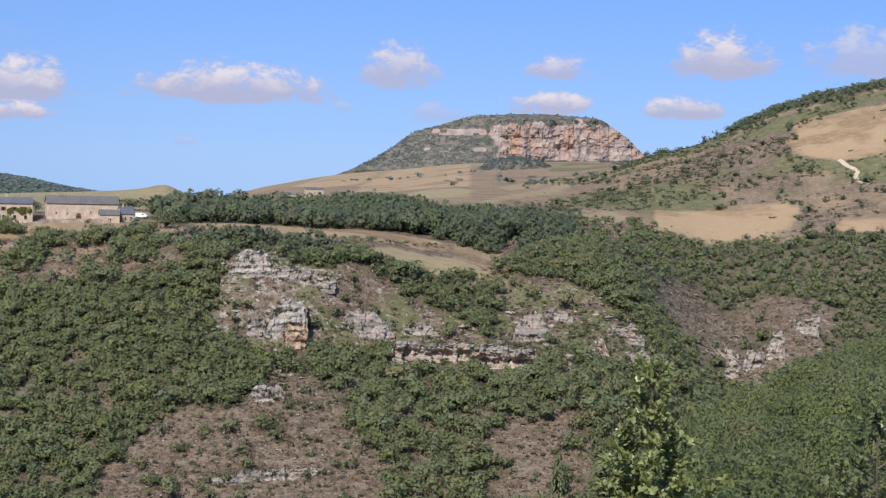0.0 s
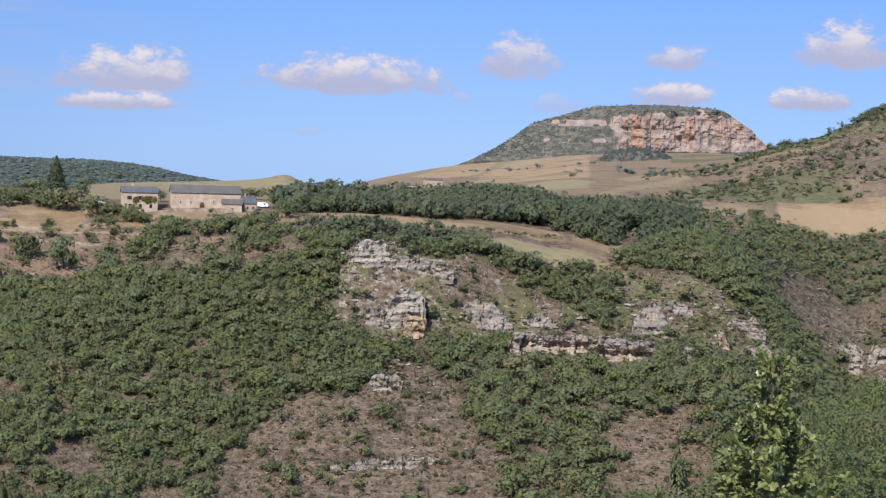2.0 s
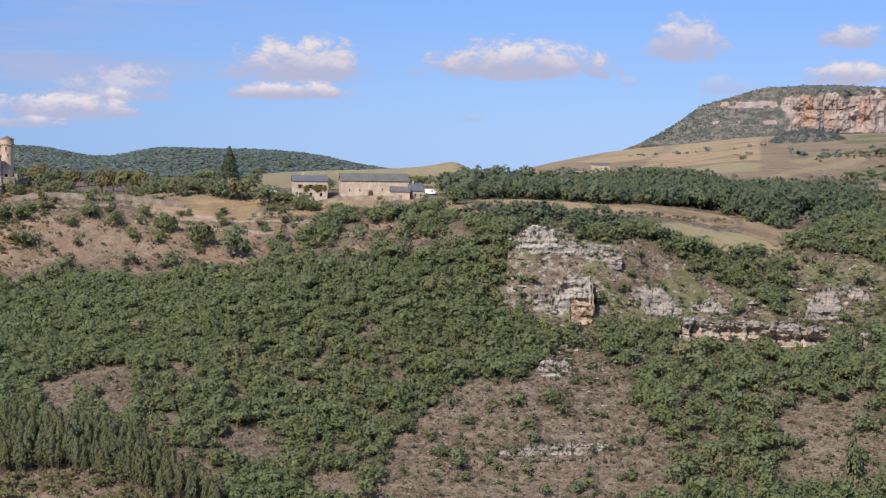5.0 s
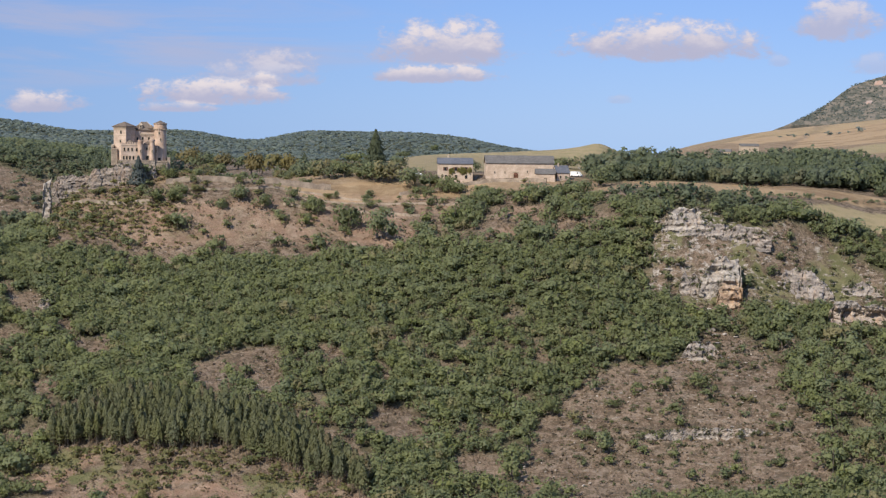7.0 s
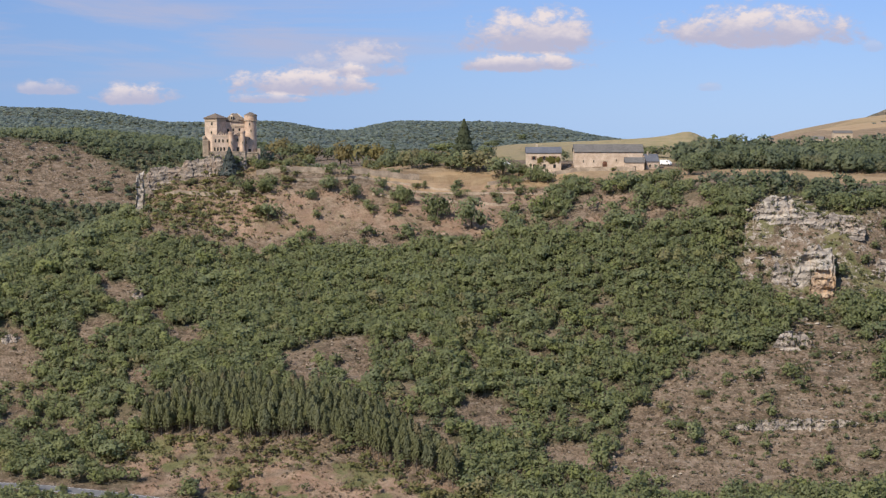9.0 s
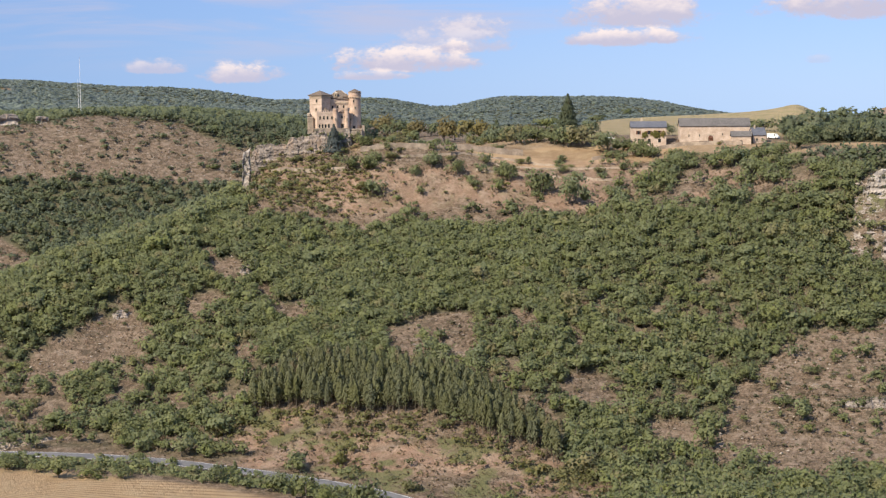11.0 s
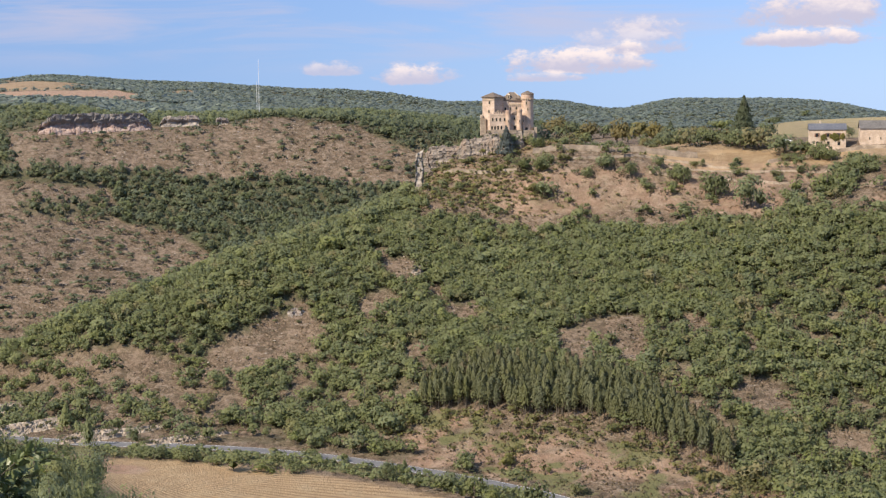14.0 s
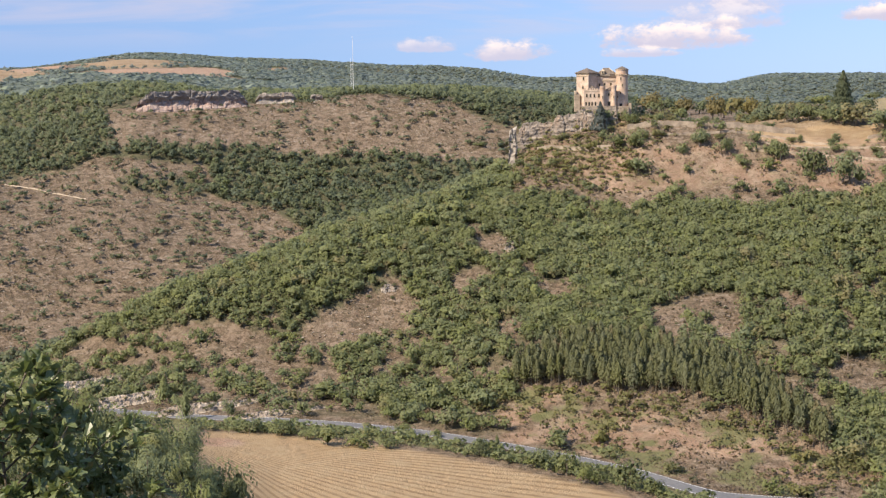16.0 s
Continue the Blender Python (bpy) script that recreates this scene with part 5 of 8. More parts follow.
def crag(name, bearing, dist, wide, tall, deep, mat, label, seed=0, turn=0.0, lean=0.15, ends=(0.3, 0.3), joints=1.0, lift=0.0, undercut=0.0):
    """A natural rock face: columns between upright joints, beds, hollows, a broken top running back into the hill, tapering ends."""
    sink = deep * 0.5 + 2.0
    cols, rows = int(min(120, max(36, wide * 2.6 + 16))), int(min(42, max(22, (tall + sink) * 2.2 + 8)))
    u = np.linspace(0, 1, cols)
    v = np.linspace(0, 1, rows)
    U, V = np.meshgrid(u, v, indexing="ij")
    X = (U - 0.5) * wide
    size = min(max(tall * 0.2, 0.9), 2.6)
    tilt = (0.2 * math.sin(seed * 1.7)) * np.maximum((V - 0.2) * tall, 0)
    warp = (X + tilt) / (size * 1.25) + 2.4 * bumps(X, 0 * X, size * 5, seed + 15, 3) + 0.9 * bumps(X * 0.5, V * tall, size * 2.2, seed + 25, 3)
    col = np.floor(warp)
    gap = np.abs(warp - col - 0.5) * 2
    env = np.clip(np.minimum(U / max(ends[0], 1e-3), 1), 0, 1) ** 0.7 * np.clip(np.minimum((1 - U) / max(ends[1], 1e-3), 1), 0, 1) ** 0.7
    env = env * (1.02 - 0.16 * joints + 0.16 * joints * hash01(col, 0 * col, seed + 1))
    ridge = tall * env * (0.84 + 0.34 * joints * bumps(X, X * 0 + seed * 3.1, wide * 0.2 + 1, seed, 3))
    front = np.clip(V / 0.74, 0, 1)
    back = np.clip((V - 0.74) / 0.26, 0, 1)
    Z = -sink + (ridge + sink) * front ** 0.9 - back ** 1.4 * (ridge * 0.85 + 1.2)
    Y = -deep * 0.45 * (0.3 + 0.7 * env) + lean * np.maximum(Z, -1.0) * (1 - back) + back * deep * (0.5 + 0.5 * env)
    face = (1 - back) * np.clip(front * 6, 0, 1)
    bed = np.floor(Z / (size * 0.62) + 0.6 * bumps(X, Z, size * 5, seed + 17, 2) + 0.4 * hash01(col, 0 * col, seed + 21))
    chip = 1.1 * (hash01(col, 0 * col, seed + 3) - 0.5) + 0.55 * (hash01(col, bed, seed) - 0.5) + 0.5 * (hash01(bed, 0 * bed, seed + 31) - 0.5)
    cleft = np.clip((gap - 0.72) / 0.28, 0, 1) * (hash01(col + (warp - col > 0.5), 0 * col, seed + 8) > 0.6)
    hollow = np.clip(bumps(X, Z * 1.4, max(tall, 3) * 0.4, seed + 9, 2) - 0.2, 0, 1)
    rub = bumps(X, Z * 0.8 + Y, size * 1.9, seed + 6, 4) + 0.5 * bumps(X + Z * 0.6, Z, size * 0.55, seed + 16, 2)
    Y = Y + face * joints * (chip * size * 0.75 + cleft * size * (0.9 if lean < 0.3 else 0.45) + hollow * size * 1.6 - rub * size * 0.75)
    Y = Y + face * undercut * np.exp(-((Z / np.maximum(ridge, 0.5) - 0.34 - 0.14 * bumps(X, 0 * X, size * 2.5, seed + 19, 2)) / 0.22) ** 2) * (0.5 + 0.8 * hash01(col, 0 * col, seed + 12))
    X = X + face * bumps(Z * 1.7, X, size * 1.4, seed + 11, 2) * size * 0.25
    Z = Z + rub * size * 0.3 + back * (hash01(col, np.floor(Y / size), seed + 5) - 0.6) * size * 0.5
    verts = np.stack([X, Y, Z], -1).reshape(-1, 3)
    i = np.arange(cols * rows).reshape(cols, rows)
    faces = np.stack([i[:-1, :-1], i[1:, :-1], i[1:, 1:], i[:-1, 1:]], -1).reshape(-1, 4)
    me = mesh_from(name, verts, faces, mat, False)
    ob = new(name, me)
    m = facing(bearing, dist, lift, turn)
    ob.matrix_world = m
    # places where shrubs hold on: the top and the stepped ledges
    g = np.random.default_rng(seed + 900)
    flat = verts[((back.ravel() > 0.05) & (back.ravel() < 0.75)) | ((face.ravel() > 0.5) & (Z.ravel() > 0.3) & (Z.ravel() < 0.5 * tall) & (lean > 0.2))]
    some = flat[g.permutation(len(flat))[:int(wide * 1.0) + 3]]
    LEDGES.append(some @ np.array(m.to_3x3()).T + np.array(m.translation))
    return tagged(ob, label, "rock", kind="structure")


def grow_ledge_shrubs():
    """Box and thorn holding on to the ledges of the rocks."""
    g = np.random.default_rng(88)
    P = np.concatenate(LEDGES)
    V, F, T, W, o = [], [], [], [], 0
    for k, (lv, lf, lw) in enumerate(BUSHY[:4]):
        Q = P[k::4]
        s = g.uniform(0.7, 2.1, len(Q))
        V.append((lv[None] * s[:, None, None] * np.array([1.2, 1.2, 1.0]) + (Q - np.array([0, 0, 0.25]) * s[:, None])[:, None]).reshape(-1, 3))
        F.append((lf[None] + (np.arange(len(Q)) * len(lv))[:, None, None]).reshape(-1, lf.shape[1]) + o)
        T.append(np.repeat(g.random(len(Q)), len(lv)))
        W.append(np.tile(lw, (len(Q), 1)))
        o += len(Q) * len(lv)
    me = mesh_from("ledge_shrubs", np.concatenate(V), np.concatenate(F), SCRUB)
    me.attributes.new("tint", "FLOAT", "POINT").data.foreach_set("value", np.concatenate(T).astype(np.float32))
    me.attributes.new("soft", "FLOAT_VECTOR", "POINT").data.foreach_set("vector", np.concatenate(W).astype(np.float32).ravel())
    tagged(new("ledge_shrubs", me), "small dark shrubs rooted on the limestone ledges", "bushes", kind="stuff")


def mesa_material():
    m, n = material("mesa_surface")
    p = place(n)
    xyz = n.add("ShaderNodeSeparateXYZ", {0: p})
    tall = n.add("ShaderNodeCombineXYZ", {0: xyz.outputs[0], 1: xyz.outputs[1], 2: n.math("MULTIPLY", xyz.outputs[2], 0.28)}).outputs[0]
    wide = n.add("ShaderNodeCombineXYZ", {0: n.math("MULTIPLY", xyz.outputs[0], 0.7), 1: 0.0, 2: xyz.outputs[2]}).outputs[0]
    a, b, c = n.noise(tall, 0.03, 5, 0.7), n.noise(wide, 0.06, 6, 0.65), n.noise(p, 0.07, 6, 0.7)
    rock = n.mix(n.ramp(b, 0.38, 0.62), (0.235, 0.19, 0.175), (0.36, 0.29, 0.25))
    rock = n.mix(n.math("MULTIPLY", n.ramp(a, 0.48, 0.62), 0.7), rock, (0.40, 0.235, 0.155))
    rock = n.mix(n.math("MULTIPLY", n.ramp(c, 0.55, 0.75), 0.5), rock, (0.14, 0.13, 0.13))
    green = n.mix(n.ramp(c, 0.44, 0.58), (0.078, 0.082, 0.068), (0.165, 0.145, 0.118))
    broken = n.math("ADD", attribute(n, "bare").outputs[2], n.math("MULTIPLY", n.math("SUBTRACT", n.noise(p, 0.05, 5, 0.7), 0.5), 1.1))
    # Dark upright streaks: the cliff clefts' shadow is put into the rock colour.
    rock = n.mix(n.math("MULTIPLY", n.ramp(n.noise(tall, 0.12, 5, 0.75), 0.54, 0.66), 0.6), rock, (0.17, 0.145, 0.14))
    col = n.mix(n.ramp(broken, 0.38, 0.55), green, rock)
    finish(n, col, 0.95, n.math("ADD", a, n.math("ADD", b, c)), 0.8, 5.0, spec=0.1)
    return m


def build_mesa():
    """The flat-topped limestone hill far up the valley: scrub slopes with pale bands on one side, a tall fissured cliff on the other."""
    cols, rows = 330, 100
    u, v = np.linspace(-380, 345, cols), np.linspace(0, 1, rows)
    U, V = np.meshgrid(u, v, indexing="ij")
    # silhouette: place across, height over the foot
    top = glide([(-380, -30), (-299, -3), (-240, 32), (-191, 70), (-130, 90), (-62, 106), (51, 107), (120, 102), (164, 95), (221, 60), (263, 20), (290, 2), (350, -25)], u)
    T = np.repeat(top[:, None], rows, 1) + 3.0 * bumps(U, V * 0, 34, 3)
    cliff = np.clip((U + 45 + 26 * bumps(V * 110, U * 0, 30, 19)) / 40, 0, 1) * np.clip((300 - U) / 40, 0, 1)
    # the front goes up along v to 0.8, then over the top and down behind
    f, g = np.clip(V / 0.8, 0, 1), np.clip((V - 0.8) / 0.2, 0, 1)
    Z = -30 + (T + 30) * f - g ** 2 * (T + 40)
    h = np.clip((Z + 6) / 112, 0, 1)
    slope_y = -190 * (1 - h) ** 1.1
    cliff_y = np.where(h < 0.14, -150 + h * 330, -104 + (h - 0.14) * 34 + np.clip((h - 0.86) / 0.14, 0, 1) ** 2 * 70)
    ledge = np.clip((h - 0.6) / 0.06, 0, 1) * 6 - np.clip((h - 0.72) / 0.1, 0, 1) * 6
    Y = (slope_y + ledge * (1 - cliff)) * (1 - cliff) + cliff_y * cliff + g * 230
    warp = U / 8.5 + 2.0 * bumps(U, 0 * U, 60, 5, 2) + 0.5 * bumps(U * 0.4, Z, 40, 25, 2)
    col = np.floor(warp)
    bed = np.floor(Z / 9 + 1.0 * bumps(U, Z, 70, 27, 2))
    cleft = np.clip((np.abs(warp - col - 0.5) * 2 - 0.6) / 0.4, 0, 1) * (hash01(col + (warp - col > 0.5), 0 * col, 8) > 0.4)
    buttress = bumps(U + 0.2 * Z, Z * 0.15, 70, 5, 3)
    cave = np.clip(bumps(U, Z * 0.8, 42, 8, 3) - 0.1, 0, 1)
    face = cliff * np.clip((h - 0.12) * 9, 0, 1) * (1 - g)
    chip = 3.2 * (hash01(col, 0 * col, 3) - 0.5) + 2.2 * (hash01(col, bed, 4) - 0.5) + 3.0 * (hash01(bed, np.floor(U / 90 + bumps(U, Z, 90, 28)), 6) - 0.5)
    Y = Y + face * (chip + cleft * 3.5 - buttress * 34 + cave * 55 - 15 * bumps(U, Z * 0.8, 17, 6, 4))
    Y = Y + (1 - face) * 7 * bumps(U, Z, 40, 9)
    band = np.maximum(np.exp(-((h - 0.68 - 0.02 * bumps(U, 0 * U, 60, 4)) / 0.065) ** 2) * np.clip(bumps(U, 0 * U, 26, 14, 2) * 3 + 1.2, 0, 1),
                      0.8 * np.exp(-((h - 0.36) / 0.05) ** 2) * np.clip(bumps(U, 0 * U, 40, 15, 2) * 3 + 0.4, 0, 1)) * np.clip((U + 190) / 30, 0, 1)
    band = band * np.clip(hash01(np.floor(U / 13 + 0.6 * bumps(U, Z, 30, 22)), np.floor(h * 6), 4) * 4 - 0.8, 0, 1)
    bare = np.clip(np.maximum(face * np.clip((0.86 - h + 0.16 * bumps(U, Z, 26, 17)) * 8, 0, 1), band * (1 - cliff)), 0, 1)
    verts = np.stack([U, Y, Z], -1).reshape(-1, 3)
    i = np.arange(cols * rows).reshape(cols, rows)
    faces = np.stack([i[:-1, :-1], i[1:, :-1], i[1:, 1:], i[:-1, 1:]], -1).reshape(-1, 4)
    me = mesh_from("mesa", verts, faces, mesa_material(), False)
    a = me.attributes.new("bare", "FLOAT", "POINT")
    a.data.foreach_set("value", bare.ravel().astype(np.float32))
    ob = tagged(new("mesa", me), "flat-topped limestone hill with pink cliffs and scrub", "hill", kind="structure")
    p = bearing_vector(-2.47) * 3000
    ob.matrix_world = Matrix.Translation((p.x, p.y, EYE + 37.6)) @ Matrix.Rotation(radians(-2.5), 4, "Z") @ Matrix.Rotation(radians(-1.28), 4, "Y")
    # low trees on its crown and scrub slope
    g2 = np.random.default_rng(5)
    pick = g2.permutation(len(verts))
    flat = bare.ravel()[pick] < 0.25
    zs = verts[pick, 2]
    keep = pick[flat & (zs > 0) & (V.ravel()[pick] < 0.9)][:1100]
    lv, lf = LOW[0][:2]
    s = g2.uniform(2.0, 5.0, len(keep))
    P = verts[keep]
    allv = (lv[None] * s[:, None, None] + (P - np.array([0, 0, 0.3]) * s[:, None])[:, None]).reshape(-1, 3)
    allf = (lf[None] + (np.arange(len(keep)) * len(lv))[:, None, None]).reshape(-1, lf.shape[1])
    t = mesh_from("mesa_scrub", allv, allf, HAZED_LEAF)
    at = t.attributes.new("tint", "FLOAT", "POINT")
    at.data.foreach_set("value", np.repeat(g2.random(len(keep)), len(lv)).astype(np.float32))
    sc = tagged(new("mesa_scrub", t), "dark scrub and low trees on the flat-topped hill", "bushes", kind="stuff")
    sc.matrix_world = ob.matrix_world


def build_knoll():
    """A scrub-covered knoll among the fields before the flat-topped hill."""
    u = np.linspace(-1, 1, 60)
    X, Y = np.meshgrid(u * 78, u * 90, indexing="ij")
    q = (X / 70) ** 2 + (Y / 80) ** 2
    Z = -10 + 34 * np.clip(1 - q, 0, 1) ** 0.75 + 2.0 * bumps(X, Y, 22, 71)
    i = np.arange(3600).reshape(60, 60)
    faces = np.stack([i[:-1, :-1], i[1:, :-1], i[1:, 1:], i[:-1, 1:]], -1).reshape(-1, 4)
    verts = np.stack([X, Y, Z], -1).reshape(-1, 3)
    ob = tagged(new("knoll", mesh_from("knoll", verts, faces, mesa_material(), True)), "rounded scrub-covered knoll between far fields", "hill", kind="structure")
    ob.matrix_world = facing(-2.7, 1760, -13.0) @ Matrix.Diagonal((0.9, 1.0, 1.0, 1))
    g = np.random.default_rng(17)
    pick = verts[g.permutation(3600)[:900]]
    pick = pick[(pick[:, 2] > -6) & (pick[:, 1] < 20)][:420]
    lv, lf = LOW[1][:2]
    s = g.uniform(2.0, 6.0, len(pick))
    V = (lv[None] * s[:, None, None] * np.array([1.4, 1.4, 1.0]) + (pick - np.array([0, 0, 0.3]) * s[:, None])[:, None]).reshape(-1, 3)
    F = (lf[None] + (np.arange(len(pick)) * len(lv))[:, None, None]).reshape(-1, lf.shape[1])
    me = mesh_from("knoll_scrub", V, F, HAZED_LEAF)
    me.attributes.new("tint", "FLOAT", "POINT").data.foreach_set("value", np.repeat(g.random(len(pick)), len(lv)).astype(np.float32))
    tagged(new("knoll_scrub", me), "dark bushes on the knoll before the flat-topped hill", "bushes", kind="stuff").matrix_world = ob.matrix_world


build_mesa()
build_knoll()
# Rocks: name, bearing, distance, width, height, depth, material, seed, turn, lean, label.
SPUR_CRAGS = [
    ("rock_outcrop", 7.3, 563, 18.0, 8.6, 6, PALEROCK, 3, 8, 0.65, "pale grey weathered limestone outcrop at the top of the spur"),
    ("rock_outcrop", 6.12, 561, 14.2, 5.0, 4, ROCK, 33, 4, 0.7, "low broken limestone ledge on the spur"),
    ("rock_outcrop", 5.10, 559, 20.0, 7.2, 4, ROCK, 4, -15, 0.5, "dark grey fissured limestone step on the spur"),
    ("rock_outcrop", 7.05, 541, 9.0, 8.5, 5, ROCK, 34, 14, 0.85, "pale grey limestone rubble beside the buttress"),
    ("rock_buttress", 6.02, 541, 15.5, 17.5, 7, PALEROCK, 5, 10, 0.36, "pale grey limestone buttress with a sharp upright edge"),
    ("rock_rib", 5.62, 535.5, 8.6, 15.2, 5, RUST, 7, 14, 0.2, "orange-stained limestone rib in front of the buttress"),
    ("rock_outcrop", 3.00, 549, 23.1, 9.0, 3, ROCK, 35, 0, 0.75, "pale broken limestone rubble in dry grass"),
    ("rock_outcrop", 0.87, 554, 14.7, 4.0, 3, ROCK, 36, 0, 0.9, "pale tilted limestone slab in dry grass"),
    ("cliff_band", 0.29, 534, 32.4, 8.7, 5, ORANGE, 8, 4, 0.0, "overhanging limestone band with cream undercuts"),
]
SLOPE_CRAGS = [
    ("cliff_band", -2.35, 526, 24.8, 11.3, 5, ORANGE, 9, -8, 0.0, "jointed limestone band with dark clefts"),
    ("rock_slab", -3.33, 551, 15.1, 13.9, 4, ROCK, 10, -10, 0.75, "grey tilted limestone slabs among scrub"),
    ("rock_slab", -4.32, 572, 13.7, 3.8, 4, ROCK, 37, -10, 0.9, "pale limestone slabs among scrub"),
    ("rock_outcrop", -4.86, 527, 4.4, 7.3, 4, ROCK, 11, -10, 0.3, "grey limestone rib among oaks"),
    ("rock_outcrop", -5.99, 548, 8.1, 5.8, 4, ORANGE, 12, -14, 0.1, "undercut limestone block in the slope"),
    ("rock_outcrop", -6.91, 565, 17.1, 7.6, 4, ROCK, 13, -16, 0.3, "grey limestone steps under the wood"),
    ("rock_outcrop", -7.42, 549, 12.7, 5.0, 4, ROCK, 14, -16, 0.4, "low limestone ledge in dry grass"),
    ("rock_outcrop", 6.59, 500, 14.1, 6.7, 5, ROCK, 15, 5, 0.5, "low grey outcrop in the scree"),
    ("rock_ledge", 5.91, 452, 43.8, 3.6, 3, ROCK, 16, 3, 0.5, "low broken limestone ledge across the scree"),
]
GORGE_CRAGS = [
    ("cliff", -11.0, 786, 8.6, 17.5, 5, PALEROCK, 17, 5, 0.14, "pale limestone tooth at the gorge"),
    ("cliff", -11.75, 794, 10.0, 17.0, 5, PALEROCK, 18, -10, 0.16, "pale limestone tooth beside the gorge"),
    ("cliff", -12.6, 800, 11.0, 19.0, 6, PALEROCK, 19, -20, 0.25, "pale limestone cliff on the gorge wall"),
    ("cliff", -12.18, 758, 12.1, 10.8, 5, ROCK, 38, -10, 0.7, "pale limestone rubble at the gorge foot"),
    ("cliff", -13.66, 830, 16.8, 9.2, 5, ROCK, 20, -25, 0.9, "grey limestone slabs high on the gorge wall"),
    ("rock_outcrop", -10.49, 810, 22.2, 5.0, 3, ROCK, 39, -15, 0.9, "pale limestone ledges over the gorge"),
]
CASTLE_CRAGS = [
    ("castle_rock", 31.32, 636, 3.6, 21.5, 3.4, PALEROCK, 21, -12, 0.12, "pale rock needle at the end of the castle cliff"),
    ("castle_rock", 30.3, 646, 20.0, 7.8, 6, CASTLEROCK, 22, 6, 0.2, "long grey limestone cliff under the castle"),
    ("castle_rock", 28.95, 642, 21.0, 7.6, 5, CASTLEROCK, 23, -6, 0.2, "grey limestone cliff carrying the castle terrace"),
    ("castle_rock", 28.55, 641, 9.0, 9.2, 4, CASTLEROCK, 51, 4, 0.45, "grey limestone below the castle's square tower"),
    ("castle_rock", 27.75, 641, 10.0, 7.8, 4, CASTLEROCK, 52, -4, 0.5, "broken limestone below the castle's front wing"),
    ("castle_rock", 29.3, 648, 5.0, 5.0, 4, PALEROCK, 53, 10, 0.3, "pale broken rock beside the ruined wall"),
]
WEST_CRAGS = [
    ("rim_cliff", 43.4, 949, 70.0, 13.6, 14, RIM, 24, 6, 0.05, "long limestone rim with a pink undercut"),
    ("rim_cliff", 40.3, 966, 27.0, 8.0, 10, ROCK, 25, 4, 0.15, "low dark grey limestone rim"),
    ("rim_cliff", 38.75, 963, 9.0, 5.5, 8, ROCK, 26, 0, 0.2, "short grey limestone rim"),
    ("rock_outcrop", 31.42, 559, 5.2, 3.4, 3, ROCK, 28, 0, 0.4, "pale rock showing in the wood"),
    ("rock_outcrop", 36.09, 549, 6.9, 2.1, 3, ROCK, 29, 0, 0.4, "pale broken ledge in the wood"),
    ("road_cutting", 47.74, 529, 42.0, 4.4, 3, BANKROCK, 30, 25, 0.9, "pale earth and rock cutting above the road"),
    ("road_cutting", 45.35, 503, 42.0, 3.6, 3, BANKROCK, 31, 18, 0.9, "pale rock cutting above the road"),
    ("road_cutting", 42.96, 485, 38.0, 3.0, 3, BANKROCK, 32, 14, 0.8, "low pale rock cutting above the road"),
    ("road_cutting", 40.4, 474, 34.0, 2.2, 3, BANKROCK, 54, 12, 0.8, "low pale rock cutting beside the valley road"),
]
for name, b, r, w, h, d, mat, seed, turn, lean, label in SPUR_CRAGS + SLOPE_CRAGS + GORGE_CRAGS + CASTLE_CRAGS + WEST_CRAGS:
    crag(name, b, r, w, h, d, mat, label, seed, turn, lean, undercut=2.4 if name in ("cliff_band", "rim_cliff") else 0.0, ends={"cliff_band": (0.08, 0.08), "rim_cliff": (0.12, 0.1), "castle_rock": (0.15, 0.15), "road_cutting": (0.12, 0.12), "rock_buttress": (0.55, 0.02), "rock_rib": (0.3, 0.02)}.get(name, (0.3, 0.3)),
         joints={"rim_cliff": 0.45, "castle_rock": 0.5, "road_cutting": 0.5}.get(name, 1.0))
grow_ledge_shrubs()

# ---- the castle ----
CASTLE_WALL = wall_material("castle_stone", (0.44, 0.335, 0.262), (0.6, 0.475, 0.38), 1.0)
TOWER_WALL = wall_material("tower_stone", (0.46, 0.325, 0.24), (0.59, 0.445, 0.34), 0.9)
TRIM = plain_material("dressed_stone", (0.36, 0.29, 0.21), (0.47, 0.39, 0.29), 0.85, 2.0)
TILES = plain_material("brown_stone_tiles", (0.09, 0.07, 0.055), (0.17, 0.135, 0.105), 0.85, 1.6, 0.6)
SLATE = plain_material("blue_grey_slate", (0.075, 0.08, 0.095), (0.13, 0.135, 0.15), 0.6, 1.8, 0.4)
RUBBLE = wall_material("rubble_wall", (0.26, 0.21, 0.16), (0.42, 0.345, 0.265), 0.6)
# Near-black sheet on the wall for doorways: their inner shade as a colour.
OPENING_SHADE = plain_material("painted_opening_shade", (0.02, 0.018, 0.016), (0.035, 0.03, 0.026), 0.7)
GLASS = glass_material()
WOOD = plain_material("brown_painted_wood", (0.11, 0.05, 0.03), (0.19, 0.09, 0.055), 0.6, 4.0)
WHITE = plain_material("white_paint", (0.68, 0.68, 0.66), (0.8, 0.8, 0.78), 0.5, 2.0)


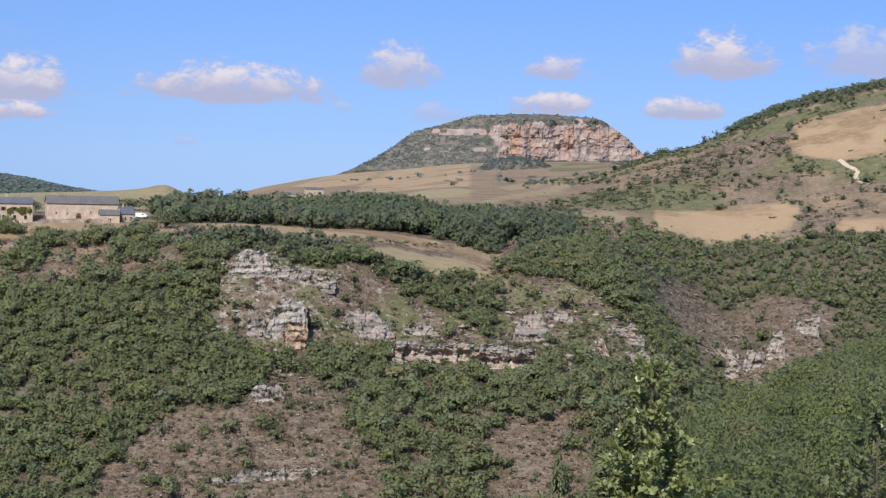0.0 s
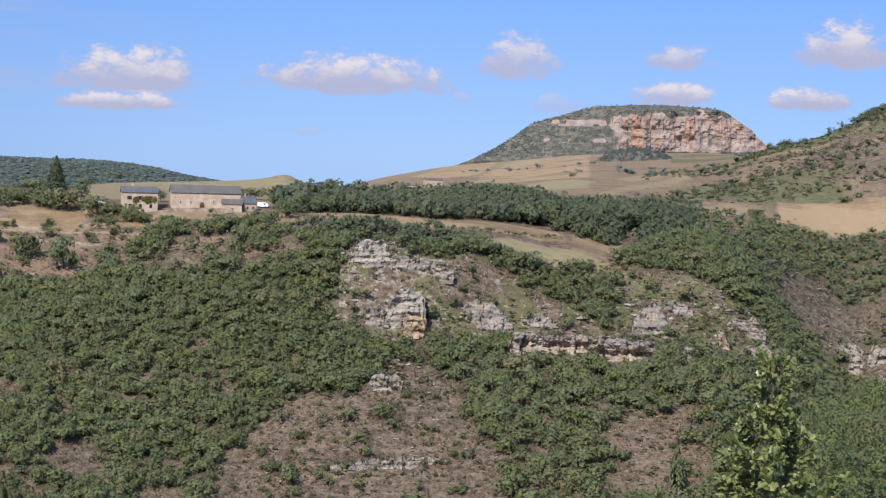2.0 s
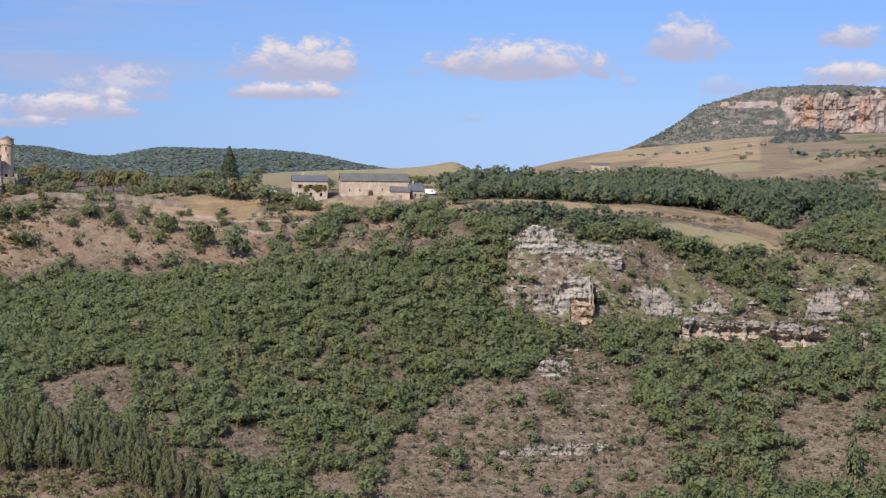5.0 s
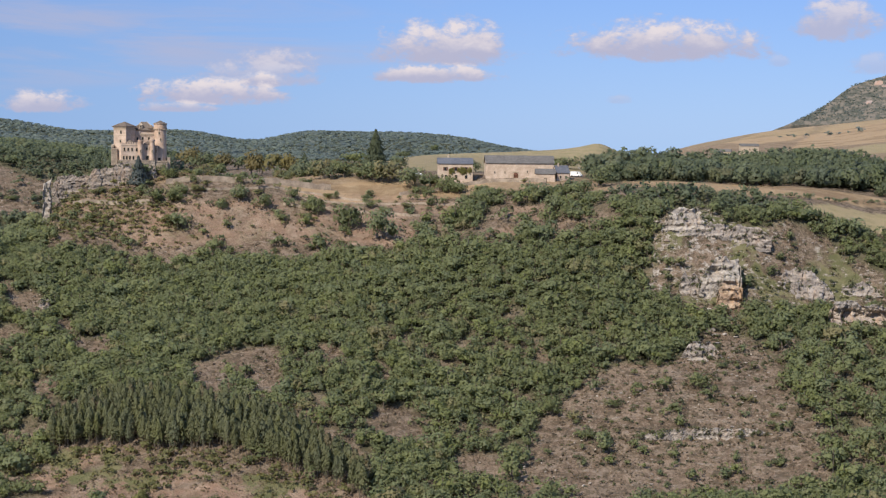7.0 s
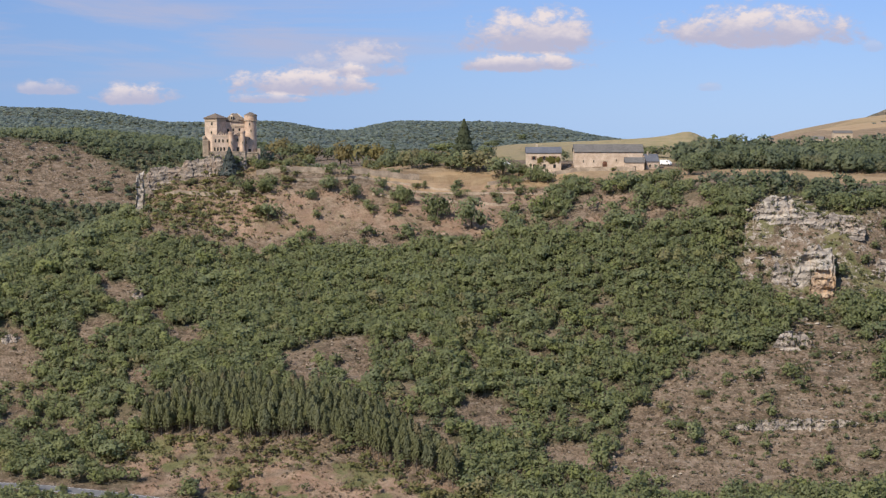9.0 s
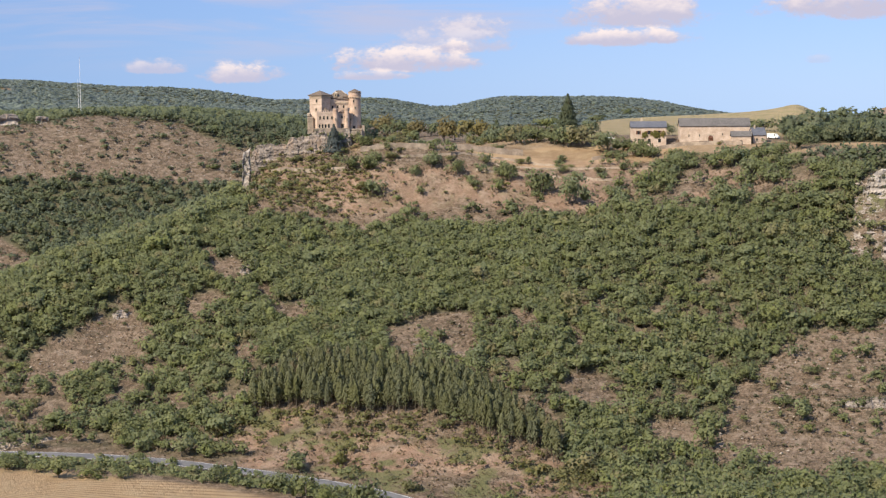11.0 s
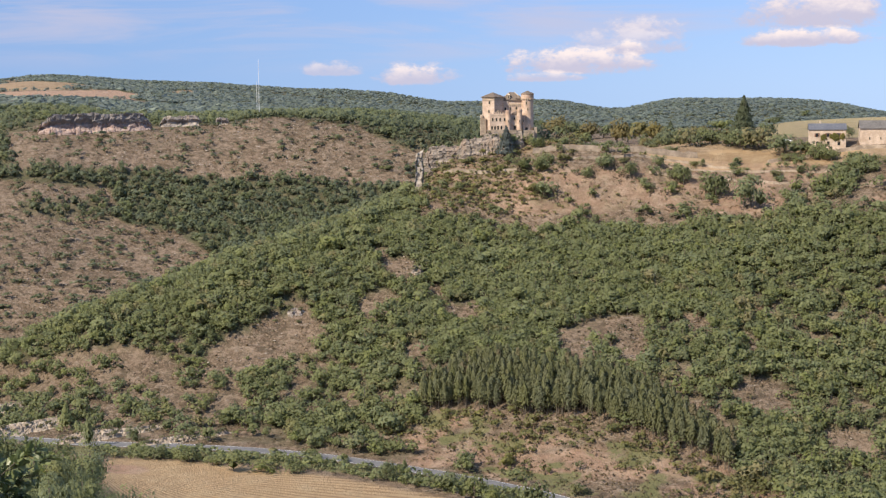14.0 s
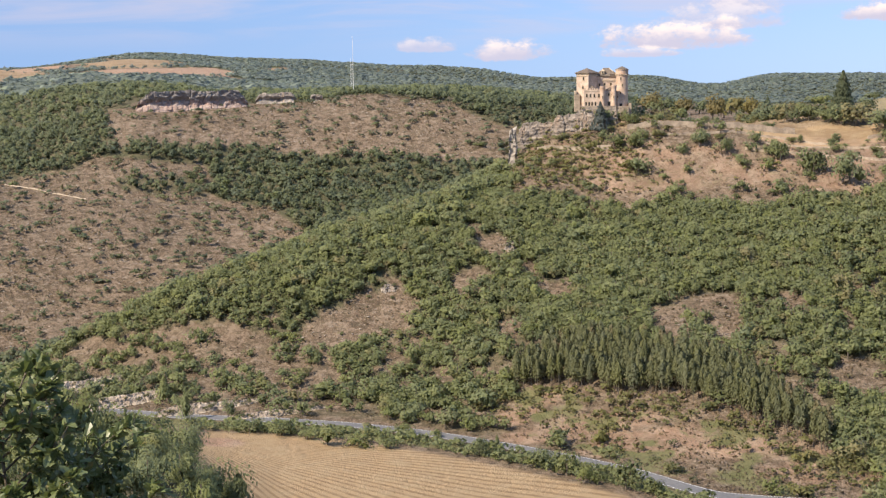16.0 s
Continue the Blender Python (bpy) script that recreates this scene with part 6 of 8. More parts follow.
def window(parent, x, y, z, w, h, turn=0.0, arched=False):
    """A small stone-framed window: frame, sill, pane; y is the wall's outer face, the frame stands a little proud of it."""
    m = Matrix.Translation((x, y, z)) @ Matrix.Rotation(radians(turn), 4, "Z")
    t = 0.14
    bm = bmesh.new()
    block(bm, -w / 2 - t, -w / 2, -0.08, 0.3, -h / 2, h / 2)
    block(bm, w / 2, w / 2 + t, -0.08, 0.3, -h / 2, h / 2)
    block(bm, -w / 2 - t, w / 2 + t, -0.08, 0.3, h / 2, h / 2 + t * 1.4)
    frame_ob = part("window", bm, TRIM, parent)
    frame_ob.matrix_basis = m
    bm = block(bmesh.new(), -w / 2, w / 2, -0.02, 0.02, -h / 2, h / 2)
    part("pane", bm, GLASS, frame_ob)
    bm = block(bmesh.new(), -w / 2 - t * 1.3, w / 2 + t * 1.3, -0.16, 0.3, -h / 2 - t, -h / 2)
    part("sill", bm, TRIM, frame_ob)
    return frame_ob


def battlement(parent, x0, x1, y, z, turn_m, step=0.95, mat=None):
    """Merlons along a wall top, each one a piece."""
    k = max(2, int((x1 - x0) / step))
    bm = block(bmesh.new(), -0.28, 0.28, -0.22, 0.22, 0, 0.62, 0.04)
    first = part("merlon", bm, mat or CASTLE_WALL, parent)
    for i in range(k):
        o = first if i == 0 else new("merlon", first.data)
        o.parent = parent
        o.matrix_basis = turn_m @ Matrix.Translation((x0 + (i + 0.5) * (x1 - x0) / k, y, z))


def hip_roof(bm, x0, x1, y0, y1, z0, z1, ridge=0.0, over=0.4):
    """A hipped roof over a rectangle; ridge: its length along x."""
    c = [(x0 - over, y0 - over), (x1 + over, y0 - over), (x1 + over, y1 + over), (x0 - over, y1 + over)]
    low = [bm.verts.new((x, y, z0 - 0.12)) for x, y in c]
    eave = [bm.verts.new((x, y, z0 + 0.1)) for x, y in c]
    xm, ym = (x0 + x1) / 2, (y0 + y1) / 2
    tops = [bm.verts.new((xm - ridge / 2, ym, z1)), bm.verts.new((xm + ridge / 2, ym, z1))] if ridge else [bm.verts.new((xm, ym, z1))] * 2
    bm.faces.new(low[::-1])
    for i in range(4):
        bm.faces.new((low[i], low[(i + 1) % 4], eave[(i + 1) % 4], eave[i]))
    a, b = tops
    bm.faces.new((eave[3], eave[0], a))
    bm.faces.new((eave[1], eave[2], b))
    bm.faces.new((eave[0], eave[1], b, a) if ridge else (eave[0], eave[1], a))
    bm.faces.new((eave[2], eave[3], a, b) if ridge else (eave[2], eave[3], a))
    return bm


def build_castle():
    foot = facing(27.9, 652, 0.0)
    up = EYE - 652 * math.tan(radians(0.98))   # the level of the courtyard
    castle = thing("castle", Matrix.Translation((foot.translation.x, foot.translation.y, up)) @ Matrix.Rotation(radians(27.9), 4, "Z"),
                   "restored medieval castle of warm stone on a rock", "castle")
    # square tower, set cornerwise
    t = Matrix.Translation((-6.9, 1.5, 0)) @ Matrix.Rotation(radians(-36), 4, "Z")
    bm = block(bmesh.new(), -3.2, 3.2, -3.2, 3.2, -4.0, 13.2)
    square = part("square_tower", bm, CASTLE_WALL, castle)
    square.matrix_basis = t
    bm = bmesh.new()
    block(bm, -3.4, 3.4, -3.4, 3.4, 12.4, 12.75)
    block(bm, -3.5, 3.5, -3.5, 3.5, 13.2, 13.65)
    block(bm, -3.3, 3.3, -3.3, 3.3, 9.9, 10.1)
    part("cornice", bm, TRIM, square)
    part("roof", hip_roof(bmesh.new(), -3.4, 3.4, -3.4, 3.4, 13.75, 15.9), TILES, square, "brown stone-tiled pyramid roof")
    window(square, 0.6, -3.2, 11.4, 0.8, 1.3)
    window(square, 0.3, -3.2, 7.6, 0.7, 1.1)
    window(square, -3.2, 0.2, 11.2, 0.7, 1.2, -90)
    window(square, -3.2, -0.6, 6.4, 0.6, 1.0, -90)
    ivy = leaf_clumps(301, 120, 0.16, 8, core=False)
    me = mesh_from("ivy", ivy[0] * np.array([2.2, 0.5, 7.0]), ivy[1], BUSH)
    part("ivy", me, None, square, "yellow-green creeper").matrix_basis = Matrix.Translation((-2.0, -3.35, -2.5))
    # keep behind
    back = Matrix.Translation((-1.3, 0, -0.4))
    keep = part("keep", block(bmesh.new(), -1.6, 7.0, 3.0, 11.0, -4.0, 12.6), CASTLE_WALL, castle)
    keep.matrix_basis = back
    part("roof", hip_roof(bmesh.new(), -1.6, 7.0, 3.0, 11.0, 12.75, 16.3, 2.2, 0.5), TILES, keep, "steep brown hipped roof")
    bm = bmesh.new()
    block(bm, -1.75, 7.15, 2.85, 11.15, 10.9, 11.25)
    for i in range(11):
        block(bm, -1.5 + i * 0.82, -1.2 + i * 0.82, 2.65, 3.1, 10.4, 10.95)
    part("cornice", bm, TRIM, keep)
    bm = block(bmesh.new(), 0.6, 1.9, 3.0, 5.4, 13.4, 15.0)
    hip_roof(bm, 0.6, 1.9, 3.0, 5.4, 15.0, 15.8, 0.0, 0.15)
    dormer = part("dormer", bm, TRIM, keep)
    window(dormer, 1.25, 3.0, 14.2, 0.6, 0.9)
    bm = block(bmesh.new(), -1.7, 1.0, 2.7, 5.6, 10.0, 12.9)
    gallery = part("corner_turret", bm, CASTLE_WALL, keep)
    part("roof", hip_roof(bmesh.new(), -1.7, 1.0, 2.7, 5.6, 13.0, 14.8, 0.0, 0.35), TILES, gallery, "small brown pyramid roof")
    bm = block(bmesh.new(), 4.6, 6.9, 2.6, 5.2, 12.4, 13.4)
    second_gable = part("corner_turret", bm, CASTLE_WALL, keep)
    part("roof", hip_roof(bmesh.new(), 4.6, 6.9, 2.6, 5.2, 13.5, 15.0, 0.0, 0.3), TILES, second_gable, "small brown pyramid roof")
    for x0, x1, y0, y1 in ((-2.1, 1.6, 2.5, 7.0), (7.5, 3.8, 2.5, 7.0)):
        bm = bmesh.new()
        bmesh.ops.create_cone(bm, cap_ends=True, segments=6, radius1=0.16, radius2=0.16, depth=math.dist((x0, y0, 12.9), (x1, y1, 16.25)),
                              matrix=Matrix.Translation(((x0 + x1) / 2, (y0 + y1) / 2, 14.6)) @ Vector((x1 - x0, y1 - y0, 3.35)).to_track_quat("Z", "Y").to_matrix().to_4x4())
        part("ridge_tiles", bm, TRIM, keep, "pale ridge tiles")
    for x, z in ((-0.2, 9.0), (2.0, 9.2), (4.6, 9.2), (4.4, 6.0), (6.0, 6.2)):
        window(keep, x, 3.0, z, 0.7, 1.2)
    # round tower
    bm = drum(bmesh.new(), 8.1, 2.2, -5.0, 14.4, 2.75, 2.45, 32)
    tower = part("round_tower", bm, TOWER_WALL, castle)
    bm = drum(bmesh.new(), 8.1, 2.2, 13.0, 14.9, 2.75, 2.75, 32)
    drum(bm, 8.1, 2.2, 12.6, 13.0, 2.5, 2.75, 32)
    drum(bm, 8.1, 2.2, 14.9, 15.15, 2.95, 2.95, 32)
    part("parapet", bm, TOWER_WALL, tower)
    bm = block(bmesh.new(), -0.16, 0.16, -0.5, 0.1, -0.5, 0.0, 0.03)
    corbel = part("corbel", bm, TRIM, tower)
    for i in range(24):
        o = corbel if i == 0 else new("corbel", corbel.data)
        o.parent = tower
        o.matrix_basis = Matrix.Translation((8.1, 2.2, 13.05)) @ Matrix.Rotation(i * math.pi / 12, 4, "Z") @ Matrix.Translation((0, -2.42, 0))
    part("roof", drum(bmesh.new(), 8.1, 2.2, 15.15, 16.5, 3.0, 0.05, 32), TILES, tower, "low conical tiled roof")
    for x, z in ((7.6, 11.2), (7.5, 5.0), (8.2, 8.3)):
        window(tower, x, -0.32, z, 0.45, 1.1)
    # front wing with battlements
    wing = part("front_wing", block(bmesh.new(), -8.2, 1.2, -4.2, 1.5, -3.0, 6.6), CASTLE_WALL, castle)
    battlement(wing, -8.0, 1.0, -4.0, 6.6, Matrix(), 0.95)
    part("string_course", block(bmesh.new(), -8.3, 1.3, -4.32, -4.0, 5.9, 6.1), TRIM, wing)
    for x in (-6.9, -5.3, -3.7, -1.8):
        window(wing, x, -4.2, 4.1, 0.65, 1.3)
    for x in (-7.2, -5.9, -4.6, -3.2):
        window(wing, x, -4.2, 0.6, 0.7, 1.5)
    part("bay_roof", drum(bmesh.new(), -4.6, -1.6, 6.6, 8.2, 2.3, 0.5, 14), TILES, wing, "low stone-tiled cap")
    second = part("middle_wing", block(bmesh.new(), 1.2, 5.2, -3.2, 3.0, -4.0, 6.3), CASTLE_WALL, castle)
    part("roof", hip_roof(bmesh.new(), 1.2, 5.2, -3.2, 3.0, 6.4, 7.6, 1.0, 0.25), TILES, second)
    for x, z, w, h in ((2.5, 4.4, 0.7, 1.2), (3.8, 4.4, 0.7, 1.2), (2.6, 0.4, 1.1, 2.2), (4.0, 1.2, 0.6, 1.1)):
        window(second, x, -3.2, z, w, h)
    bm = block(bmesh.new(), 5.2, 9.0, -1.0, 3.0, -4.5, 4.6)
    third = part("gate_wing", bm, CASTLE_WALL, castle)
    part("doorway", block(bmesh.new(), 7.0, 8.2, -1.06, -0.9, -3.0, 0.6), OPENING_SHADE, third)
    for x, y, r, z in ((-0.2, -4.3, 1.0, 7.6), (4.6, -3.4, 1.05, 7.9), (6.3, -1.2, 0.75, 5.4)):
        bm = drum(bmesh.new(), x, y, -4.0, z, r, r, 18)
        turret = part("turret", bm, TOWER_WALL, castle)
        bm = drum(bmesh.new(), x, y, z - 0.9, z, r + 0.02, r + 0.22, 18)
        drum(bm, x, y, z, z + 0.5, r + 0.22, r + 0.22, 18)
        part("parapet", bm, TOWER_WALL, turret)
        window(turret, x, y - r - 0.02, 3.4, 0.3, 0.9)
    # ruined stub on the left
    bm = block(bmesh.new(), -12.4, -9.6, -1.5, 2.0, -3.0, 4.6, 0.3)
    block(bm, -12.4, -11.0, -1.4, 1.9, 4.6, 6.2, 0.3)
    part("ruined_wall", bm, RUBBLE, castle, "broken rubble wall")
    # terrace walls
    bm = block(bmesh.new(), -9.4, 5.6, -5.4, -4.6, -3.2, -0.6)
    block(bm, -9.6, 5.8, -5.5, -4.5, -0.6, -0.3)
    terrace = part("terrace_wall", bm, RUBBLE, castle, "high rubble terrace wall")
    bm = block(bmesh.new(), 5.6, 10.9, -4.8, 4.6, -9.0, -1.4)
    block(bm, 10.9, 12.1, -3.0, 4.6, -9.0, 0.8)
    part("bastion", bm, RUBBLE, castle, "grey stone bastion below the round tower")
    part("courtyard", block(bmesh.new(), -9.4, 10.9, -4.6, 8.0, -1.2, -0.6), RUBBLE, castle)


def stone_wall(rows, tall, thick, label, mat):
    """A dry-stone wall that follows the land between places (bearing, distance)."""
    bm = bmesh.new()
    pts = []
    for (b0, r0), (b1, r1) in zip(rows, rows[1:]):
        k = max(2, int(abs(b1 - b0) * 6))
        pts += [(b0 + (b1 - b0) * i / k, r0 + (r1 - r0) * i / k) for i in range(k)]
    pts.append(rows[-1])
    g = random.Random(len(rows) + int(rows[0][0] * 10))
    ring = []
    for b, r in pts:
        p = spot(b, r)
        away = bearing_vector(b)
        h = tall * g.uniform(0.8, 1.1)
        ring.append([bm.verts.new(p + away * o + Vector((0, 0, z))) for o, z in ((-thick, -0.8), (-thick * 0.8, h), (thick * 0.8, h * 0.97), (thick, -0.8))])
    for a, c in zip(ring, ring[1:]):
        for i in range(3):
            bm.faces.new((a[i], a[i + 1], c[i + 1], c[i]))
    bm.faces.new(ring[0])
    bm.faces.new(ring[-1][::-1])
    me = bpy.data.meshes.new("stone_wall")
    bmesh.ops.recalc_face_normals(bm, faces=bm.faces)
    bm.to_mesh(me)
    bm.free()
    me.materials.append(mat)
    return tagged(new("stone_wall", me), label, "wall", kind="structure")


build_castle()

# ---- the farm ----
BARN_WALL = wall_material("barn_stone", (0.47, 0.36, 0.27), (0.62, 0.5, 0.39), 0.7)
BARN_ROOF = plain_material("grey_brown_stone_slates", (0.085, 0.08, 0.075), (0.15, 0.14, 0.13), 0.8, 1.5, 0.5)
METAL = plain_material("galvanised_metal", (0.5, 0.5, 0.5), (0.65, 0.65, 0.65), 0.4, 2.0, 0.1, 0.6)
RUBBER = plain_material("black_rubber", (0.015, 0.015, 0.015), (0.03, 0.03, 0.03), 0.8)


def gable_roof(bm, x0, x1, y0, y1, z0, z1, over=0.4, thick=0.22):
    """Two pitched slabs over a rectangle, ridge along x."""
    ym = (y0 + y1) / 2
    for s, ye in ((-1, y0 - over), (1, y1 + over)):
        drop = (z1 - z0) * over / (ym - y0)
        v = [bm.verts.new(p) for p in ((x0 - over, ye, z0 - drop), (x1 + over, ye, z0 - drop), (x1 + over, ym, z1), (x0 - over, ym, z1),
                                       (x0 - over, ye, z0 - drop + thick), (x1 + over, ye, z0 - drop + thick), (x1 + over, ym, z1 + thick), (x0 - over, ym, z1 + thick))]
        for f in ((0, 1, 2, 3), (4, 5, 6, 7), (0, 1, 5, 4), (1, 2, 6, 5), (2, 3, 7, 6), (3, 0, 4, 7)):
            bm.faces.new([v[i] for i in f])
    return bm


def gabled_body(x0, x1, y0, y1, z0, z1, ridge):
    bm = bmesh.new()
    ym = (y0 + y1) / 2
    v = [[bm.verts.new((x, y, z)) for y, z in ((y0, z0), (y0, z1), (ym, ridge), (y1, z1), (y1, z0))] for x in (x0, x1)]
    bm.faces.new(v[0])
    bm.faces.new(v[1][::-1])
    for i in range(5):
        bm.faces.new((v[0][i], v[0][(i + 1) % 5], v[1][(i + 1) % 5], v[1][i]))
    return bm


def shutters(frame_ob, w, h):
    for s in (-1, 1):
        bm = block(bmesh.new(), s * (w * 0.78) - w * 0.24, s * (w * 0.78) + w * 0.24, -0.14, -0.08, -h / 2, h / 2)
        part("shutter", bm, WOOD, frame_ob, "brown wooden shutter")


VINE = leaf_material("vine_leaves", (0.15, 0.15, 0.04), (0.26, 0.23, 0.07), (0.3, 0.2, 0.06))


def build_farm():
    level = EYE - 640 * math.tan(radians(1.62))
    def at(bearing, dist, turn=0.0):
        p = bearing_vector(bearing) * dist
        return Matrix.Translation((p.x, p.y, level)) @ Matrix.Rotation(radians(bearing + turn), 4, "Z")
    barn = thing("barn", at(13.6, 645, 5), "long stone barn with a grey slate roof", "barn")
    part("wall", gabled_body(-14.6, 14.6, 0, 10.5, -2.5, 6.6, 9.6), BARN_WALL, barn)
    part("roof", gable_roof(bmesh.new(), -14.6, 14.6, 0, 10.5, 6.65, 9.65, 0.35), BARN_ROOF, barn, "grey stone-slate roof")
    bm = block(bmesh.new(), -1.0, 1.0, -0.1, 0.2, -2.0, 1.3)
    drum(bm, 0, 0.05, -0.15, 0.15, 1.0, 1.0, 20)
    bmesh.ops.rotate(bm, verts=bm.verts[8:], cent=(0, 0.05, 0), matrix=Matrix.Rotation(radians(90), 3, "X"))
    bmesh.ops.translate(bm, verts=bm.verts[8:], vec=(0, 0, 1.3))
    door = part("door", bm, WOOD, barn, "arched brown barn door")
    door.matrix_basis = Matrix.Translation((-1.7, 0, 0.3))
    bm = block(bmesh.new(), -1.35, -1.02, -0.16, 0.25, -2.0, 1.4)
    block(bm, 1.02, 1.35, -0.16, 0.25, -2.0, 1.4)
    block(bm, -1.3, 1.3, -0.16, 0.25, 2.32, 2.7)
    part("surround", bm, TRIM, door)
    for x in (-10.8, -6.4, 3.2, 6.8):
        window(barn, x, 0, 2.6 if x < 3 else 3.0, 0.35, 0.8)
    house = thing("farmhouse", at(16.06, 640, 3), "stone farmhouse with slate roof and vines on its front", "house")
    part("wall", gabled_body(-7.4, 7.4, 0, 8.5, -2.5, 6.2, 8.4), BARN_WALL, house)
    part("roof", gable_roof(bmesh.new(), -7.4, 7.4, 0, 8.5, 6.25, 8.5, 0.3), SLATE, house, "blue-grey slate roof")
    part("chimney", block(bmesh.new(), -3.2, -2.3, 4.6, 5.4, 7.0, 9.9, 0.05), TRIM, house)
    for x in (-4.2, 0.2, 4.4):
        shutters(window(house, x, 0, 4.0, 1.0, 1.5), 1.0, 1.5)
    for x in (-4.0, 0.3, 4.6):
        window(house, x, 0, 0.6, 1.1, 1.5)
    for i, (x, w) in enumerate(((-1.8, 3.2), (2.6, 4.6), (5.8, 2.4))):
        v, f = leaf_clumps(310 + i, 150, 0.2, 9, core=False)[:2]
        part("vine", mesh_from("vine", v * np.array([w, 0.7, 4.6]), f, VINE), None, house, "yellowing climbing vine").matrix_basis = Matrix.Translation((x, -0.25, 0.4))
    annex = thing("outbuilding", at(12.62, 636, 4), "low stone outbuilding with a brown roof", "outbuilding")
    part("wall", gabled_body(-4.0, 4.0, 0, 6.0, -2.5, 2.4, 4.2), BARN_WALL, annex)
    part("roof", gable_roof(bmesh.new(), -4.0, 4.0, 0, 6.0, 2.45, 4.3, 0.3), BARN_ROOF, annex)
    part("doorway", block(bmesh.new(), -0.6, 0.5, -0.04, 0.2, -1.8, 0.7), OPENING_SHADE, annex)
    slate = thing("outbuilding", at(11.95, 640, 20), "small outbuilding with a steep blue-grey slate roof", "outbuilding")
    part("wall", gabled_body(-2.8, 2.8, 0, 6.0, -2.5, 2.8, 5.6), BARN_WALL, slate)
    part("roof", gable_roof(bmesh.new(), -2.8, 2.8, 0, 6.0, 2.85, 5.7, 0.25), SLATE, slate)
    for x in (-1.2, 1.2):
        window(slate, x, 0, 0.9, 0.7, 1.1)
    part("chimney", block(bmesh.new(), -1.6, -1.0, 2.4, 3.0, 5.0, 6.9, 0.04), TRIM, slate)
    van = thing("van", at(11.45, 654, -30), "white delivery van parked beside the barn", "van")
    van.location.z = ground(van.location.x, van.location.y)
    bm = bmesh.new()
    prof = [(-2.6, 0.35), (2.6, 0.35), (2.6, 1.1), (1.9, 1.25), (1.3, 2.25), (-2.6, 2.3)]
    v = [[bm.verts.new((x, y, z)) for x, z in prof] for y in (-0.95, 0.95)]
    bm.faces.new(v[0])
    bm.faces.new(v[1][::-1])
    for i in range(6):
        bm.faces.new((v[0][i], v[0][(i + 1) % 6], v[1][(i + 1) % 6], v[1][i]))
    bmesh.ops.bevel(bm, geom=list(bm.edges), offset=0.1, segments=2, affect="EDGES")
    part("body", bm, WHITE, van)
    part("side_window", block(bmesh.new(), 0.7, 1.35, -0.975, -0.94, 1.3, 1.95), GLASS, van)
    for x in (-1.7, 1.7):
        for y in (-0.9, 0.9):
            bm = drum(bmesh.new(), 0, 0, -0.12, 0.12, 0.35, 0.35, 18)
            part("wheel", bm, RUBBER, van).matrix_basis = Matrix.Translation((x, y, 0.35)) @ Matrix.Rotation(radians(90), 4, "X")
    awning = thing("canopy_tent", at(17.55, 640, 3), "low white canopy beside the farmhouse", "canopy")
    part("roof", hip_roof(bmesh.new(), -2.4, 2.4, 0, 3.0, 1.6, 2.2, 2.0, 0.15), WHITE, awning)
    for x in (-2.3, 2.3):
        for y in (0.1, 2.9):
            part("post", drum(bmesh.new(), x, y, -2.0, 1.6, 0.06, 0.06, 8), METAL, awning)
    tank = thing("concrete_tank", facing(4.95, 573, 0.2, 5), "flat-roofed concrete water tank on the spur", "tank")
    part("body", block(bmesh.new(), -2.6, 2.6, 0, 3.0, -1.5, 0.9, 0.05), RUBBLE, tank)
    part("lid", block(bmesh.new(), -3.1, 3.1, -0.4, 3.4, 0.9, 1.25, 0.04), plain_material("pale_concrete", (0.36, 0.35, 0.33), (0.46, 0.45, 0.43), 0.85), tank)


def far_house(bearing, dist, w, h, label, turn=0.0):
    house = thing("far_house", facing(bearing, dist, 0, turn), label, "house")
    part("wall", gabled_body(-w / 2, w / 2, 0, w * 0.6, -2.5, h, h + 1.6), TRIM, house)
    part("roof", gable_roof(bmesh.new(), -w / 2, w / 2, 0, w * 0.6, h + 0.05, h + 1.7, 0.3), BARN_ROOF, house)
    for i in range(3):
        window(house, (i - 1) * w * 0.3, 0, h * 0.55, 0.8, 1.1)


def build_road():
    """The valley road: asphalt with edge lines, following the foot of the slope."""
    asphalt = plain_material("grey_asphalt", (0.1, 0.1, 0.105), (0.15, 0.15, 0.15), 0.85, 1.2)
    b = np.arange(19.0, 50.0, 0.12)
    mid = road_line(b)
    z = height(b, mid, rough=False) + 0.1
    x, y = -mid * np.sin(np.radians(b)), mid * np.cos(np.radians(b))
    d = np.stack([np.gradient(x), np.gradient(y)], 1)
    d /= np.linalg.norm(d, axis=1)[:, None]
    side = np.stack([-d[:, 1], d[:, 0]], 1)
    def strip(name, lo, hi, lift, mat):
        rows = []
        for o, dz in ((lo, lift - 0.25), (lo, lift), (hi, lift), (hi, lift - 0.25)):
            rows.append(np.stack([x + side[:, 0] * o, y + side[:, 1] * o, z + dz], 1))
        v = np.stack(rows, 1)
        i = np.arange(len(b) * 4).reshape(-1, 4)
        f = np.concatenate([np.stack([i[:-1, k], i[:-1, k + 1], i[1:, k + 1], i[1:, k]], -1) for k in range(3)])
        return mesh_from(name, v.reshape(-1, 3), f, mat)
    road = tagged(new("road", strip("road", -3.1, 3.1, 0.0, asphalt)), "two-lane grey asphalt valley road", "road", kind="structure")
    for o in (-2.8, 2.8):
        part("edge_line", strip("edge_line", o - 0.05, o + 0.05, 0.006, WHITE), None, road)


